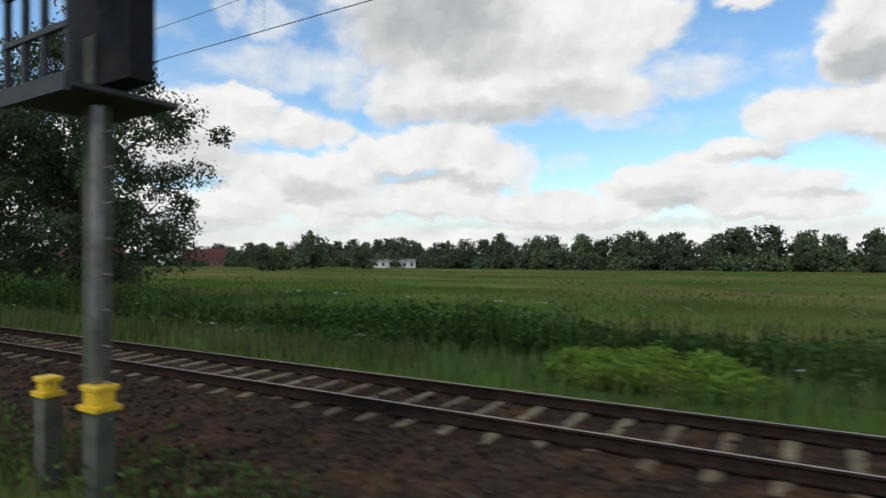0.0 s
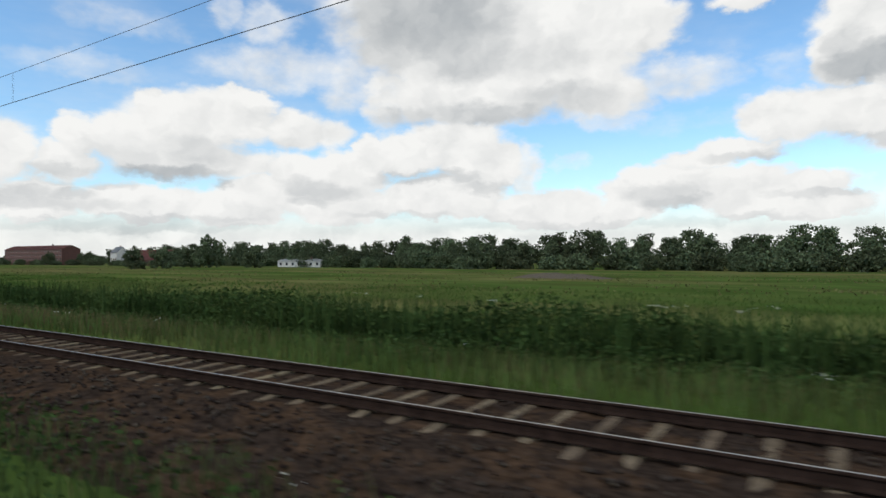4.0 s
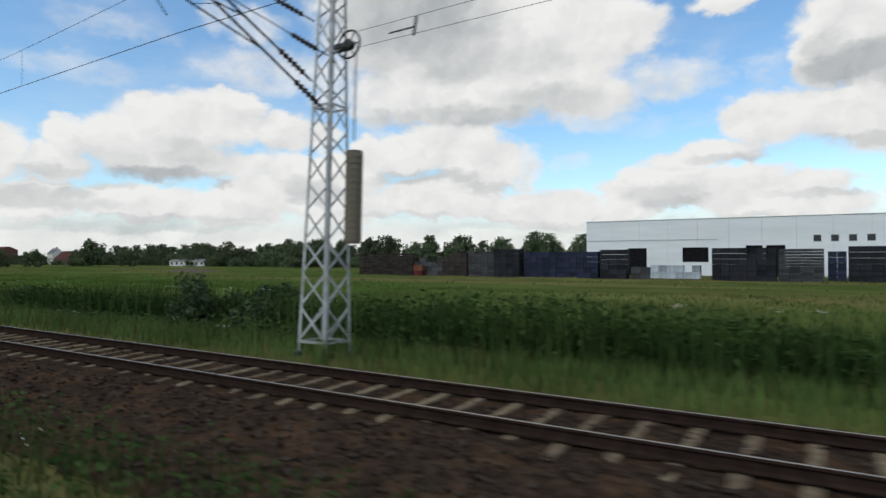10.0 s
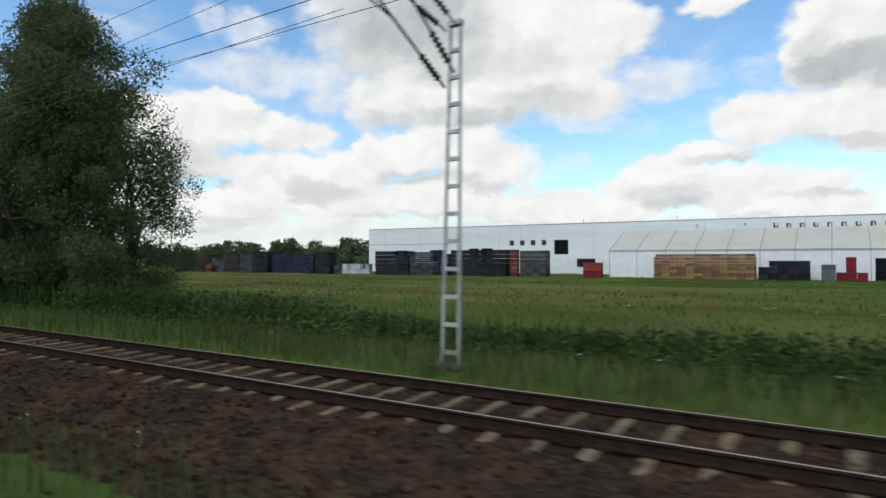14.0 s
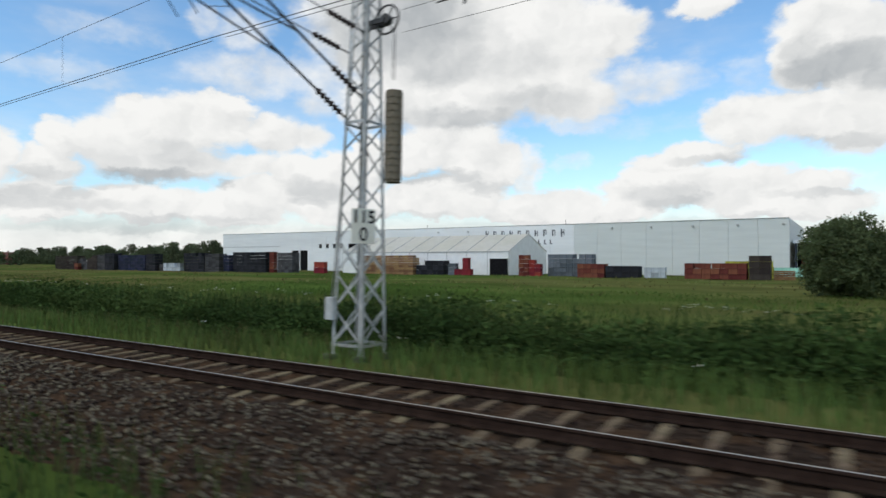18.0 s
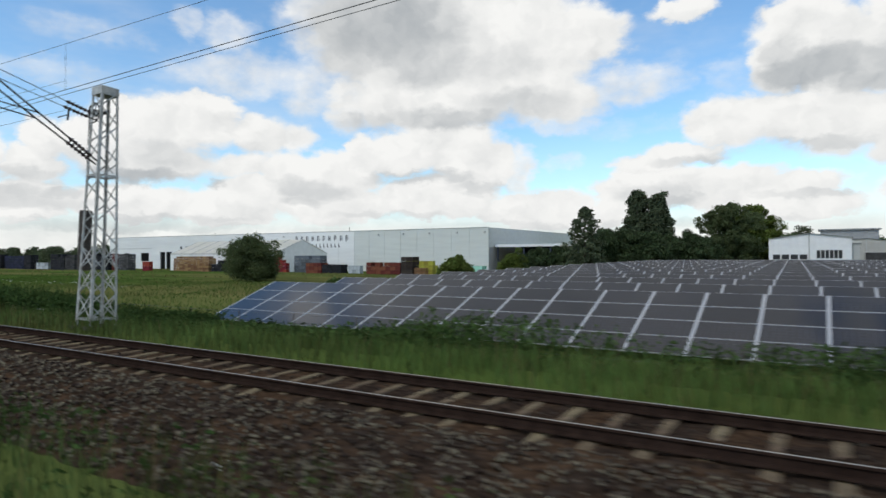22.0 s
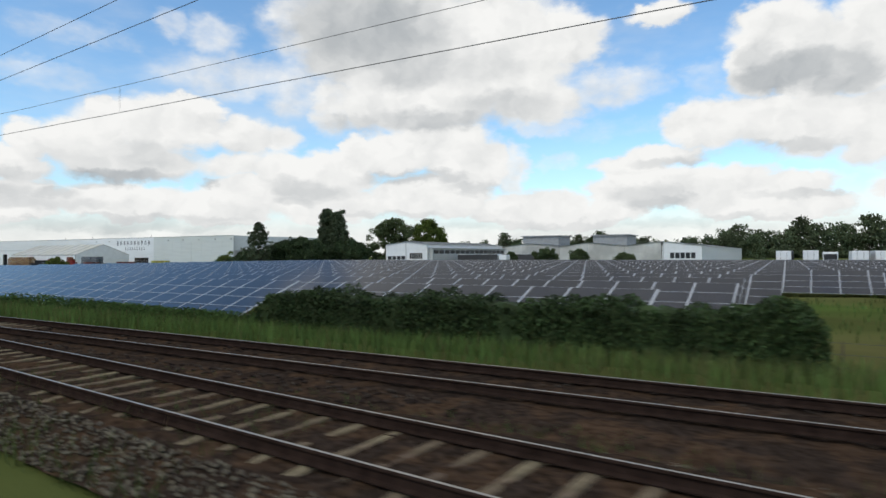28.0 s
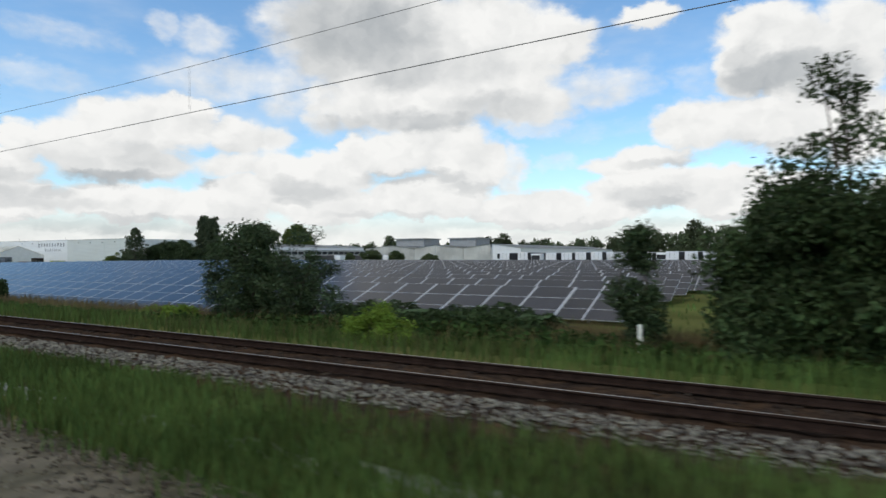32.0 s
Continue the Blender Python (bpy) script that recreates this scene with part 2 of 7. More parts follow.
# ---- materials ----
def material(name, rgb, rough=0.7, metal=0.0, vary=0.25, scale=4.0, bump=0.0, bump_scale=30.0, second=None, mix=(0.4, 0.6), island=0.0, each=0.0, translucent=0.0, spec=None, stretch=(1, 1, 1)):
    """A surface with grain at two scales; second is a second colour that comes in patches."""
    m = bpy.data.materials.new(name)
    m.use_nodes = True
    t = m.node_tree
    bsdf = t.nodes["Principled BSDF"]
    co = t.nodes.new("ShaderNodeTexCoord")
    mp = t.nodes.new("ShaderNodeMapping")
    mp.inputs["Scale"].default_value = stretch
    t.links.new(co.outputs["Object"], mp.inputs[0])

    def noise_tex(s, d=5):
        n = t.nodes.new("ShaderNodeTexNoise")
        n.inputs["Scale"].default_value, n.inputs["Detail"].default_value = s, d
        t.links.new(mp.outputs[0], n.inputs["Vector"])
        return n

    def mixed(f, a, b, mode="MIX"):
        n = t.nodes.new("ShaderNodeMix")
        n.data_type, n.blend_type = "RGBA", mode
        for sock, v in ((n.inputs[0], f), (n.inputs[6], a), (n.inputs[7], b)):
            if hasattr(v, "is_output"):
                t.links.new(v, sock)
            else:
                sock.default_value = v
        return n.outputs[2]

    def ramp(v, a, b, lo, hi):
        n = t.nodes.new("ShaderNodeMapRange")
        t.links.new(v, n.inputs[0])
        for i, x in enumerate((a, b, lo, hi)):
            n.inputs[i + 1].default_value = x
        return n.outputs[0]

    col = (*rgb, 1)
    if second:
        col = mixed(ramp(noise_tex(scale * 0.23, 6).outputs["Fac"], mix[0], mix[1], 0, 1), col, (*second, 1))
    grain = ramp(noise_tex(scale, 6).outputs["Fac"], 0.3, 0.7, 1 - vary, 1 + vary)
    gray = t.nodes.new("ShaderNodeCombineColor")
    for s in gray.inputs:
        t.links.new(grain, s)
    col = mixed(1.0, col, gray.outputs[0], "MULTIPLY")
    for amount, source in ((island, ("ShaderNodeNewGeometry", "Random Per Island")), (each, ("ShaderNodeObjectInfo", "Random"))):
        if amount:
            r = t.nodes.new(source[0]).outputs[source[1]]
            hs = t.nodes.new("ShaderNodeHueSaturation")
            t.links.new(col, hs.inputs["Color"])
            t.links.new(ramp(r, 0, 1, 1 - amount, 1 + amount), hs.inputs["Value"])
            t.links.new(ramp(r, 0, 1, 0.5 - amount * 0.05, 0.5 + amount * 0.04), hs.inputs["Hue"])
            col = hs.outputs[0]
    t.links.new(col, bsdf.inputs["Base Color"])
    t.links.new(ramp(noise_tex(scale * 2.3).outputs["Fac"], 0.3, 0.7, max(rough - 0.1, 0.03), min(rough + 0.1, 1)), bsdf.inputs["Roughness"])
    bsdf.inputs["Metallic"].default_value = metal
    if spec is not None:
        bsdf.inputs["Specular IOR Level"].default_value = spec
    if bump:
        b = t.nodes.new("ShaderNodeBump")
        b.inputs["Strength"].default_value, b.inputs["Distance"].default_value = bump, 0.02
        t.links.new(noise_tex(bump_scale).outputs["Fac"], b.inputs["Height"])
        t.links.new(b.outputs[0], bsdf.inputs["Normal"])
    if translucent:
        tr = t.nodes.new("ShaderNodeBsdfTranslucent")
        t.links.new(col, tr.inputs[0])
        ms = t.nodes.new("ShaderNodeMixShader")
        ms.inputs[0].default_value = translucent
        t.links.new(bsdf.outputs[0], ms.inputs[1])
        t.links.new(tr.outputs[0], ms.inputs[2])
        t.links.new(ms.outputs[0], t.nodes["Material Output"].inputs[0])
    return m


M = {}
M["field"] = material("field_grass", (0.060, 0.096, 0.022), 0.95, second=(0.122, 0.112, 0.042), mix=(0.42, 0.62), vary=0.3, scale=0.14, bump=0.5, bump_scale=9, spec=0.0, stretch=(0.35, 1, 1))
M["ballast"] = material("ballast_stone", (0.033, 0.0235, 0.0175), 0.95, second=(0.058, 0.036, 0.022), mix=(0.45, 0.62), vary=0.5, scale=9, bump=1.0, bump_scale=22, spec=0.0)
M["stone"] = material("loose_stone", (0.045, 0.035, 0.028), 0.95, vary=0.3, scale=20, island=0.6, spec=0.0)
M["mid_stone"] = material("brown_grey_stone", (0.108, 0.092, 0.068), 0.95, vary=0.3, scale=20, island=0.55, spec=0.0)
M["pale_stone"] = material("pale_stone", (0.16, 0.148, 0.12), 0.85, vary=0.3, scale=20, island=0.55, spec=0.0)
M["dirt"] = material("packed_dirt", (0.145, 0.122, 0.088), 0.95, second=(0.088, 0.078, 0.05), vary=0.35, scale=3, bump=0.5, bump_scale=25, spec=0.1)
M["rail_top"] = material("worn_rail_steel", (0.44, 0.40, 0.34), 0.5, 1.0, vary=0.1, scale=3)
M["rust"] = material("rail_rust", (0.028, 0.018, 0.014), 0.95, vary=0.35, scale=6, bump=0.3, spec=0.0)
M["sleeper"] = material("concrete_sleeper", (0.165, 0.132, 0.085), 0.95, vary=0.3, scale=7, bump=0.4, each=0.22, second=(0.12, 0.09, 0.062), spec=0.0)
M["sleeper_far"] = material("concrete_sleeper_far", (0.15, 0.118, 0.078), 0.95, vary=0.3, scale=7, bump=0.4, island=0.22, spec=0.0)
M["galv"] = material("galvanised_steel", (0.46, 0.47, 0.46), 0.55, 0.35, vary=0.2, scale=5, second=(0.33, 0.33, 0.31), bump=0.1)
M["dark_steel"] = material("dark_steel", (0.05, 0.05, 0.05), 0.6, 0.4, vary=0.3, scale=8)
M["insulator"] = material("brown_glazed_porcelain", (0.045, 0.03, 0.028), 0.25, vary=0.2, scale=12)
M["wire"] = material("copper_wire", (0.09, 0.095, 0.09), 0.6, 0.5, vary=0.2, scale=20)
M["weight"] = material("weathered_concrete_weight", (0.16, 0.135, 0.095), 0.9, vary=0.35, scale=9, bump=0.5)
M["weight_dark"] = material("dark_iron_weight", (0.048, 0.040, 0.034), 0.8, vary=0.35, scale=9, bump=0.4)
M["concrete"] = material("concrete", (0.34, 0.33, 0.30), 0.9, vary=0.25, scale=5, second=(0.24, 0.23, 0.2), bump=0.4)
M["board"] = material("white_enamel_board", (0.75, 0.74, 0.64), 0.45, vary=0.06, scale=4)
M["black"] = material("black_paint", (0.012, 0.012, 0.013), 0.7, vary=0.2, scale=8, spec=0.15)
M["grey_board"] = material("grey_board_back", (0.055, 0.056, 0.06), 0.7, vary=0.2, scale=8, spec=0.2)
M["yellow"] = material("yellow_plastic", (0.72, 0.45, 0.02), 0.45, vary=0.12, scale=9)
M["hall"] = material("white_sheet_cladding", (0.78, 0.80, 0.79), 0.5, vary=0.05, scale=0.6, second=(0.72, 0.74, 0.73), stretch=(0.2, 1, 2))
M["hall_grey"] = material("pale_grey_cladding", (0.60, 0.63, 0.60), 0.5, vary=0.05, scale=0.6, stretch=(0.2, 1, 2))
M["shed"] = material("dull_beige_cladding", (0.58, 0.575, 0.53), 0.6, vary=0.08, scale=0.6, second=(0.40, 0.39, 0.36))
M["hall_side"] = material("grey_lower_cladding", (0.42, 0.43, 0.42), 0.55, vary=0.08, scale=0.6)
M["roof_grey"] = material("grey_roof_sheet", (0.30, 0.31, 0.31), 0.6, vary=0.15, scale=1.0)
M["tent"] = material("cream_tent_fabric", (0.86, 0.84, 0.76), 0.6, vary=0.04, scale=0.8, second=(0.82, 0.80, 0.70))
M["tent_wall"] = material("white_tent_wall", (0.80, 0.81, 0.80), 0.55, vary=0.06, scale=0.8)
M["glass_dark"] = material("dark_window_glass", (0.02, 0.023, 0.028), 0.12, vary=0.2, scale=2)
# near-black colour of the sheets that stand for shade inside open doors
M["opening"] = material("inside_shade_black", (0.014, 0.014, 0.015), 0.95, vary=0.3, scale=2, spec=0.0)
M["navy"] = material("dark_blue_sheet", (0.035, 0.045, 0.085), 0.5, vary=0.15, scale=2)
M["letter"] = material("dark_sign_letters", (0.07, 0.08, 0.085), 0.6, vary=0.1, scale=3)
for key, rgb in {"c_black": (0.022, 0.023, 0.027), "c_navy": (0.024, 0.028, 0.05), "c_grey": (0.062, 0.062, 0.064), "c_brown": (0.043, 0.035, 0.030), "c_red": (0.20, 0.026, 0.026), "c_rust": (0.14, 0.045, 0.03), "c_blue": (0.10, 0.115, 0.13), "c_pale": (0.36, 0.40, 0.42), "c_mint": (0.30, 0.58, 0.46), "c_wood": (0.25, 0.15, 0.075), "c_timber": (0.085, 0.07, 0.055), "c_white": (0.7, 0.7, 0.68), "c_yellow": (0.32, 0.30, 0.05)}.items():
    M[key] = material("crate_" + key[2:], rgb, 0.8, vary=0.25, scale=1.5, each=0.35, spec=0.1)
M["pv_frame"] = material("aluminium_module_frame", (0.44, 0.45, 0.46), 0.5, 0.35, vary=0.1, scale=5)
M["leaf_tree"] = material("willow_leaves", (0.098, 0.128, 0.056), 0.75, vary=0.25, scale=0.6, island=0.25, translucent=0.45, spec=0.15)
M["leaf_dark"] = material("dark_foliage", (0.049, 0.075, 0.031), 0.7, vary=0.3, scale=0.5, island=0.4, translucent=0.22, spec=0.2)
# raised, slightly bluish green: the haze of distance is put into this colour
M["leaf_far"] = material("distant_foliage", (0.088, 0.113, 0.058), 0.8, vary=0.3, scale=0.2, island=0.35, each=0.3, translucent=0.15, spec=0.1)
M["leaf_conifer"] = material("conifer_needles", (0.072, 0.094, 0.052), 0.8, vary=0.3, scale=0.5, island=0.3, spec=0.1)
M["leaf_hedge"] = material("hedge_leaves", (0.052, 0.088, 0.024), 0.8, vary=0.35, scale=0.6, island=0.3, translucent=0.25, spec=0.1)
M["leaf_privet"] = material("dark_privet_leaves", (0.034, 0.053, 0.019), 0.75, vary=0.35, scale=0.9, island=0.4, translucent=0.12, spec=0.15, second=(0.042, 0.068, 0.023))
M["leaf_weed"] = material("nettle_leaves", (0.036, 0.064, 0.018), 0.9, vary=0.35, scale=0.5, island=0.22, translucent=0.12, second=(0.057, 0.091, 0.026), mix=(0.5, 0.62), spec=0.05)
M["leaf_olive"] = material("olive_green_leaves", (0.10, 0.135, 0.03), 0.75, vary=0.3, scale=0.6, island=0.35, translucent=0.2, spec=0.1)
M["worn"] = material("weathered_grey_steel", (0.19, 0.185, 0.17), 0.7, 0.2, vary=0.3, scale=6, second=(0.11, 0.10, 0.085), bump=0.2)
M["mossy"] = material("mossy_dark_concrete", (0.085, 0.082, 0.065), 0.95, vary=0.35, scale=6, second=(0.05, 0.058, 0.03), bump=0.4)
M["leaf_lime"] = material("yellow_green_leaves", (0.14, 0.215, 0.028), 0.7, vary=0.25, scale=0.8, island=0.3, translucent=0.25, spec=0.15)
M["grass"] = material("verge_grass", (0.086, 0.132, 0.036), 0.9, vary=0.4, scale=0.3, island=0.4, second=(0.104, 0.098, 0.040), mix=(0.52, 0.72), translucent=0.2, spec=0.05)
M["rank_grass"] = material("rank_dark_grass", (0.066, 0.098, 0.030), 0.9, vary=0.4, scale=0.5, island=0.4, second=(0.095, 0.092, 0.036), mix=(0.5, 0.66), translucent=0.2, spec=0.05)
M["meadow"] = material("meadow_grass", (0.068, 0.120, 0.026), 0.95, vary=0.3, scale=0.2, island=0.2, second=(0.092, 0.122, 0.036), mix=(0.48, 0.68), translucent=0.35, spec=0.0, stretch=(0.4, 1, 1))
M["dry_grass"] = material("dry_seed_grass", (0.15, 0.115, 0.055), 0.85, vary=0.3, scale=0.5, island=0.35, translucent=0.2, spec=0.1)
M["straw"] = material("straw_meadow_grass", (0.138, 0.138, 0.053), 0.9, vary=0.3, scale=0.3, island=0.3, translucent=0.2, spec=0.0)
M["umbel"] = material("white_umbels", (0.72, 0.72, 0.62), 0.8, vary=0.1, scale=5)
M["yellow_flower"] = material("yellow_flowers", (0.65, 0.48, 0.02), 0.7, vary=0.15, scale=5)
M["bark"] = material("tree_bark", (0.075, 0.06, 0.048), 0.95, vary=0.4, scale=6, bump=0.8, bump_scale=12, spec=0.1, stretch=(1, 1, 0.25))
M["brick"] = material("red_brick_wall", (0.115, 0.05, 0.038), 0.85, vary=0.2, scale=1.5)
M["tile_roof"] = material("red_tile_roof", (0.15, 0.045, 0.032), 0.8, vary=0.25, scale=1.2)
M["plaster"] = material("pale_plaster", (0.62, 0.60, 0.55), 0.8, vary=0.1, scale=1)
M["truck_white"] = material("white_trailer_panel", (0.76, 0.77, 0.77), 0.45, vary=0.06, scale=1)
M["truck_red"] = material("red_cab_paint", (0.55, 0.04, 0.04), 0.35, vary=0.08, scale=1)
M["rubber"] = material("tyre_rubber", (0.02, 0.02, 0.02), 0.85, vary=0.2, scale=5)
M["teal"] = material("pale_blue_painted_steel", (0.24, 0.42, 0.50), 0.55, vary=0.15, scale=4, second=(0.4, 0.45, 0.45), mix=(0.55, 0.62))
M["blue_paint"] = material("bright_blue_plastic", (0.008, 0.085, 0.24), 0.55, vary=0.3, scale=4)
M["graf_white"] = material("white_spray_paint", (0.62, 0.62, 0.62), 0.6, vary=0.25, scale=6)
M["graf_pink"] = material("pink_spray_paint", (0.42, 0.07, 0.16), 0.6, vary=0.2, scale=6)
M["graf_dark"] = material("dark_door_surface", (0.045, 0.05, 0.065), 0.6, vary=0.2, scale=6)


def pv_material():
    """Dark blue-grey module glass with a fine cell grid under it."""
    m = bpy.data.materials.new("solar_module_glass")
    m.use_nodes = True
    t = m.node_tree
    bsdf = t.nodes["Principled BSDF"]
    uv = t.nodes.new("ShaderNodeUVMap")
    br = t.nodes.new("ShaderNodeTexBrick")
    br.offset = 0.0
    br.inputs["Scale"].default_value = 1.0
    br.inputs["Brick Width"].default_value, br.inputs["Row Height"].default_value = 0.1, 1 / 6
    br.inputs["Mortar Size"].default_value, br.inputs["Mortar Smooth"].default_value = 0.006, 0.1
    br.inputs["Color1"].default_value, br.inputs["Color2"].default_value = (0.012, 0.013, 0.019, 1), (0.015, 0.017, 0.024, 1)
    br.inputs["Mortar"].default_value = (0.026, 0.028, 0.036, 1)
    t.links.new(uv.outputs[0], br.inputs["Vector"])
    hs = t.nodes.new("ShaderNodeHueSaturation")
    info = t.nodes.new("ShaderNodeObjectInfo")
    rng = t.nodes.new("ShaderNodeMapRange")
    rng.inputs[3].default_value, rng.inputs[4].default_value = 0.8, 1.25
    t.links.new(info.outputs["Random"], rng.inputs[0])
    t.links.new(rng.outputs[0], hs.inputs["Value"])
    t.links.new(br.outputs[0], hs.inputs["Color"])
    t.links.new(hs.outputs[0], bsdf.inputs["Base Color"])
    bsdf.inputs["Roughness"].default_value = 0.09
    bsdf.inputs["IOR"].default_value = 1.34
    return m


M["pv"] = pv_material()

# ---- building helpers ----
def ob_of(name, bm, mats, parent=None, label=""):
    me = bpy.data.meshes.new(name)
    bm.to_mesh(me)
    bm.free()
    for m in (mats if isinstance(mats, (list, tuple)) else [mats]):
        me.materials.append(M[m])
    o = new(name, me)
    if parent is not None:
        o.parent = parent
    if label:
        tagged(o, label)
    return o


def part(name, bm, mat, parent, label=""):
    return ob_of(name, bm, mat, parent, label)


def thing(name, at, label, category, group="", kind="", rz=0.0):
    e = new(name)
    e.matrix_basis = pose(*at, 0, 0, rz)
    e.empty_display_size = 0.2
    return tagged(e, label, category, group, kind)


def box(x0, x1, y0, y1, z0, z1, bm=None, bevel=0.0, mat=0):
    bm = bm or bmesh.new()
    vs = [bm.verts.new((x, y, z)) for x in (x0, x1) for y in (y0, y1) for z in (z0, z1)]
    fs = []
    for q in ((0, 1, 3, 2), (4, 6, 7, 5), (0, 4, 5, 1), (2, 3, 7, 6), (0, 2, 6, 4), (1, 5, 7, 3)):
        f = bm.faces.new([vs[i] for i in q])
        f.material_index = mat
        fs.append(f)
    if bevel:
        es = list({e for f in fs for e in f.edges})
        bmesh.ops.bevel(bm, geom=es, offset=bevel, segments=1, affect="EDGES")
    return bm


def tube(a, b, r0, r1=None, n=8, bm=None, caps=True, mat=0):
    """A round bar from a to b, tapering from r0 to r1."""
    bm = bm or bmesh.new()
    a, b = Vector(a), Vector(b)
    r1 = r0 if r1 is None else r1
    d = (b - a).normalized()
    u = d.orthogonal().normalized()
    w = d.cross(u)
    ring = [[bm.verts.new(p + (u * math.cos(2 * math.pi * i / n) + w * math.sin(2 * math.pi * i / n)) * r) for i in range(n)] for p, r in ((a, r0), (b, r1))]
    for i in range(n):
        f = bm.faces.new((ring[0][i], ring[0][(i + 1) % n], ring[1][(i + 1) % n], ring[1][i]))
        f.smooth, f.material_index = n > 5, mat
    if caps:
        bm.faces.new(ring[0][::-1]).material_index = mat
        bm.faces.new(ring[1]).material_index = mat
    return bm


def angle_bar(a, b, side, across, w=0.06, t=0.008, bm=None):
    """An L-shaped steel bar from a to b whose flanges point along side and across."""
    bm = bm or bmesh.new()
    a, b, s, c = Vector(a), Vector(b), Vector(side), Vector(across)
    for u, v in ((s * w, c * t), (s * t, c * w)):
        q = [[bm.verts.new(p + m) for m in (Vector(), u, u + v, v)] for p in (a, b)]
        for i in range(4):
            bm.faces.new((q[0][i], q[0][(i + 1) % 4], q[1][(i + 1) % 4], q[1][i]))
        bm.faces.new(q[0][::-1])
        bm.faces.new(q[1])
    return bm


def bar(a, b, w, t, bm=None, up=(0, 0, 1)):
    """A flat bar from a to b."""
    bm = bm or bmesh.new()
    a, b = Vector(a), Vector(b)
    d = (b - a).normalized()
    u = d.cross(Vector(up))
    u = (u if u.length > 1e-4 else d.orthogonal()).normalized()
    v = u.cross(d)
    q = [[bm.verts.new(p + u * i * w / 2 + v * j * t / 2) for i, j in ((-1, -1), (1, -1), (1, 1), (-1, 1))] for p in (a, b)]
    for i in range(4):
        bm.faces.new((q[0][i], q[0][(i + 1) % 4], q[1][(i + 1) % 4], q[1][i]))
    bm.faces.new(q[0][::-1])
    bm.faces.new(q[1])
    return bm


def mesh_np(name, verts, tris, mats, mat_index=None, smooth=False):
    """A mesh from arrays of vertices and triangles."""
    me = bpy.data.meshes.new(name)
    n = len(tris)
    me.vertices.add(len(verts))
    me.vertices.foreach_set("co", np.ascontiguousarray(verts, dtype=np.float32).ravel())
    me.loops.add(3 * n)
    me.loops.foreach_set("vertex_index", np.ascontiguousarray(tris, dtype=np.int32).ravel())
    me.polygons.add(n)
    me.polygons.foreach_set("loop_start", np.arange(0, 3 * n, 3, dtype=np.int32))
    me.polygons.foreach_set("loop_total", np.full(n, 3, dtype=np.int32))
    for m in (mats if isinstance(mats, (list, tuple)) else [mats]):
        me.materials.append(M[m])
    if mat_index is not None:
        me.polygons.foreach_set("material_index", np.ascontiguousarray(mat_index, dtype=np.int32))
    me.update()
    return me


rs = np.random.RandomState(7)


def unit(n):
    v = rs.normal(size=(n, 3))
    return v / np.linalg.norm(v, axis=1, keepdims=True)


def leaf_arrays(centres, size, droop=0.3, flat=0.0, ratio=0.55):
    """Diamond leaves, two triangles each, turned every way."""
    n = len(centres)
    size = np.broadcast_to(size, (n,))[:, None] * rs.uniform(0.6, 1.3, (n, 1))
    a = unit(n)
    a[:, 2] = a[:, 2] * (1 - flat) - droop
    a /= np.linalg.norm(a, axis=1, keepdims=True)
    b = np.cross(a, unit(n))
    b /= np.linalg.norm(b, axis=1, keepdims=True) + 1e-9
    v = np.stack([centres - a * size * 0.5, centres + b * size * ratio * 0.5, centres + a * size * 0.5, centres - b * size * ratio * 0.5], 1).reshape(-1, 3)
    i = np.arange(n)[:, None] * 4
    return v, np.concatenate([i + [0, 1, 2], i + [0, 2, 3]], 1).reshape(-1, 3)


def blade_arrays(base, h, w, lean=0.35):
    """Grass blades: a bent strip of three triangles each."""
    n = len(base)
    h = np.broadcast_to(h, (n,))[:, None] * rs.uniform(0.55, 1.25, (n, 1))
    w = np.broadcast_to(w, (n,))[:, None]
    ang = rs.uniform(0, 2 * np.pi, n)
    side = np.stack([np.cos(ang), np.sin(ang), 0 * ang], 1)
    ang2 = rs.uniform(0, 2 * np.pi, n)
    tip = np.stack([np.cos(ang2), np.sin(ang2), 0 * ang2], 1) * h * rs.uniform(0.1, 1, (n, 1)) * lean
    up = np.array([[0, 0, 1.0]])
    mid = base + up * h * 0.6 + tip * 0.35
    v = np.stack([base - side * w / 2, base + side * w / 2, mid - side * w * 0.35, mid + side * w * 0.35, base + up * h + tip], 1).reshape(-1, 3)
    i = np.arange(n)[:, None] * 5
    return v, np.concatenate([i + [0, 1, 3], i + [0, 3, 2], i + [2, 3, 4]], 1).reshape(-1, 3)


def join_np(*pairs):
    vs, ts, k = [], [], 0
    for v, t in pairs:
        vs.append(v)
        ts.append(t + k)
        k += len(v)
    return np.concatenate(vs), np.concatenate(ts)


# ---- the plan: x along the line, y away from the train, z = 0 at the rail heads ----
RAIL_NEAR, RAIL_FAR, GAUGE_MID = 6.845, 8.345, 7.595
PROFILE_Y = (-4000, -14, -8, -3, 3.4, 4.6, 10.2, 12, 14, 16.5, 24, 30, 53)
PROFILE_Z = (-2.0, -2.0, -0.6, -0.55, -0.5, -0.46, -0.44, -0.5, -0.88, -1.25, -1.2, -1.12, -1.15)


def smooth01(v):
    v = np.clip(v, 0, 1)
    return v * v * (3 - 2 * v)


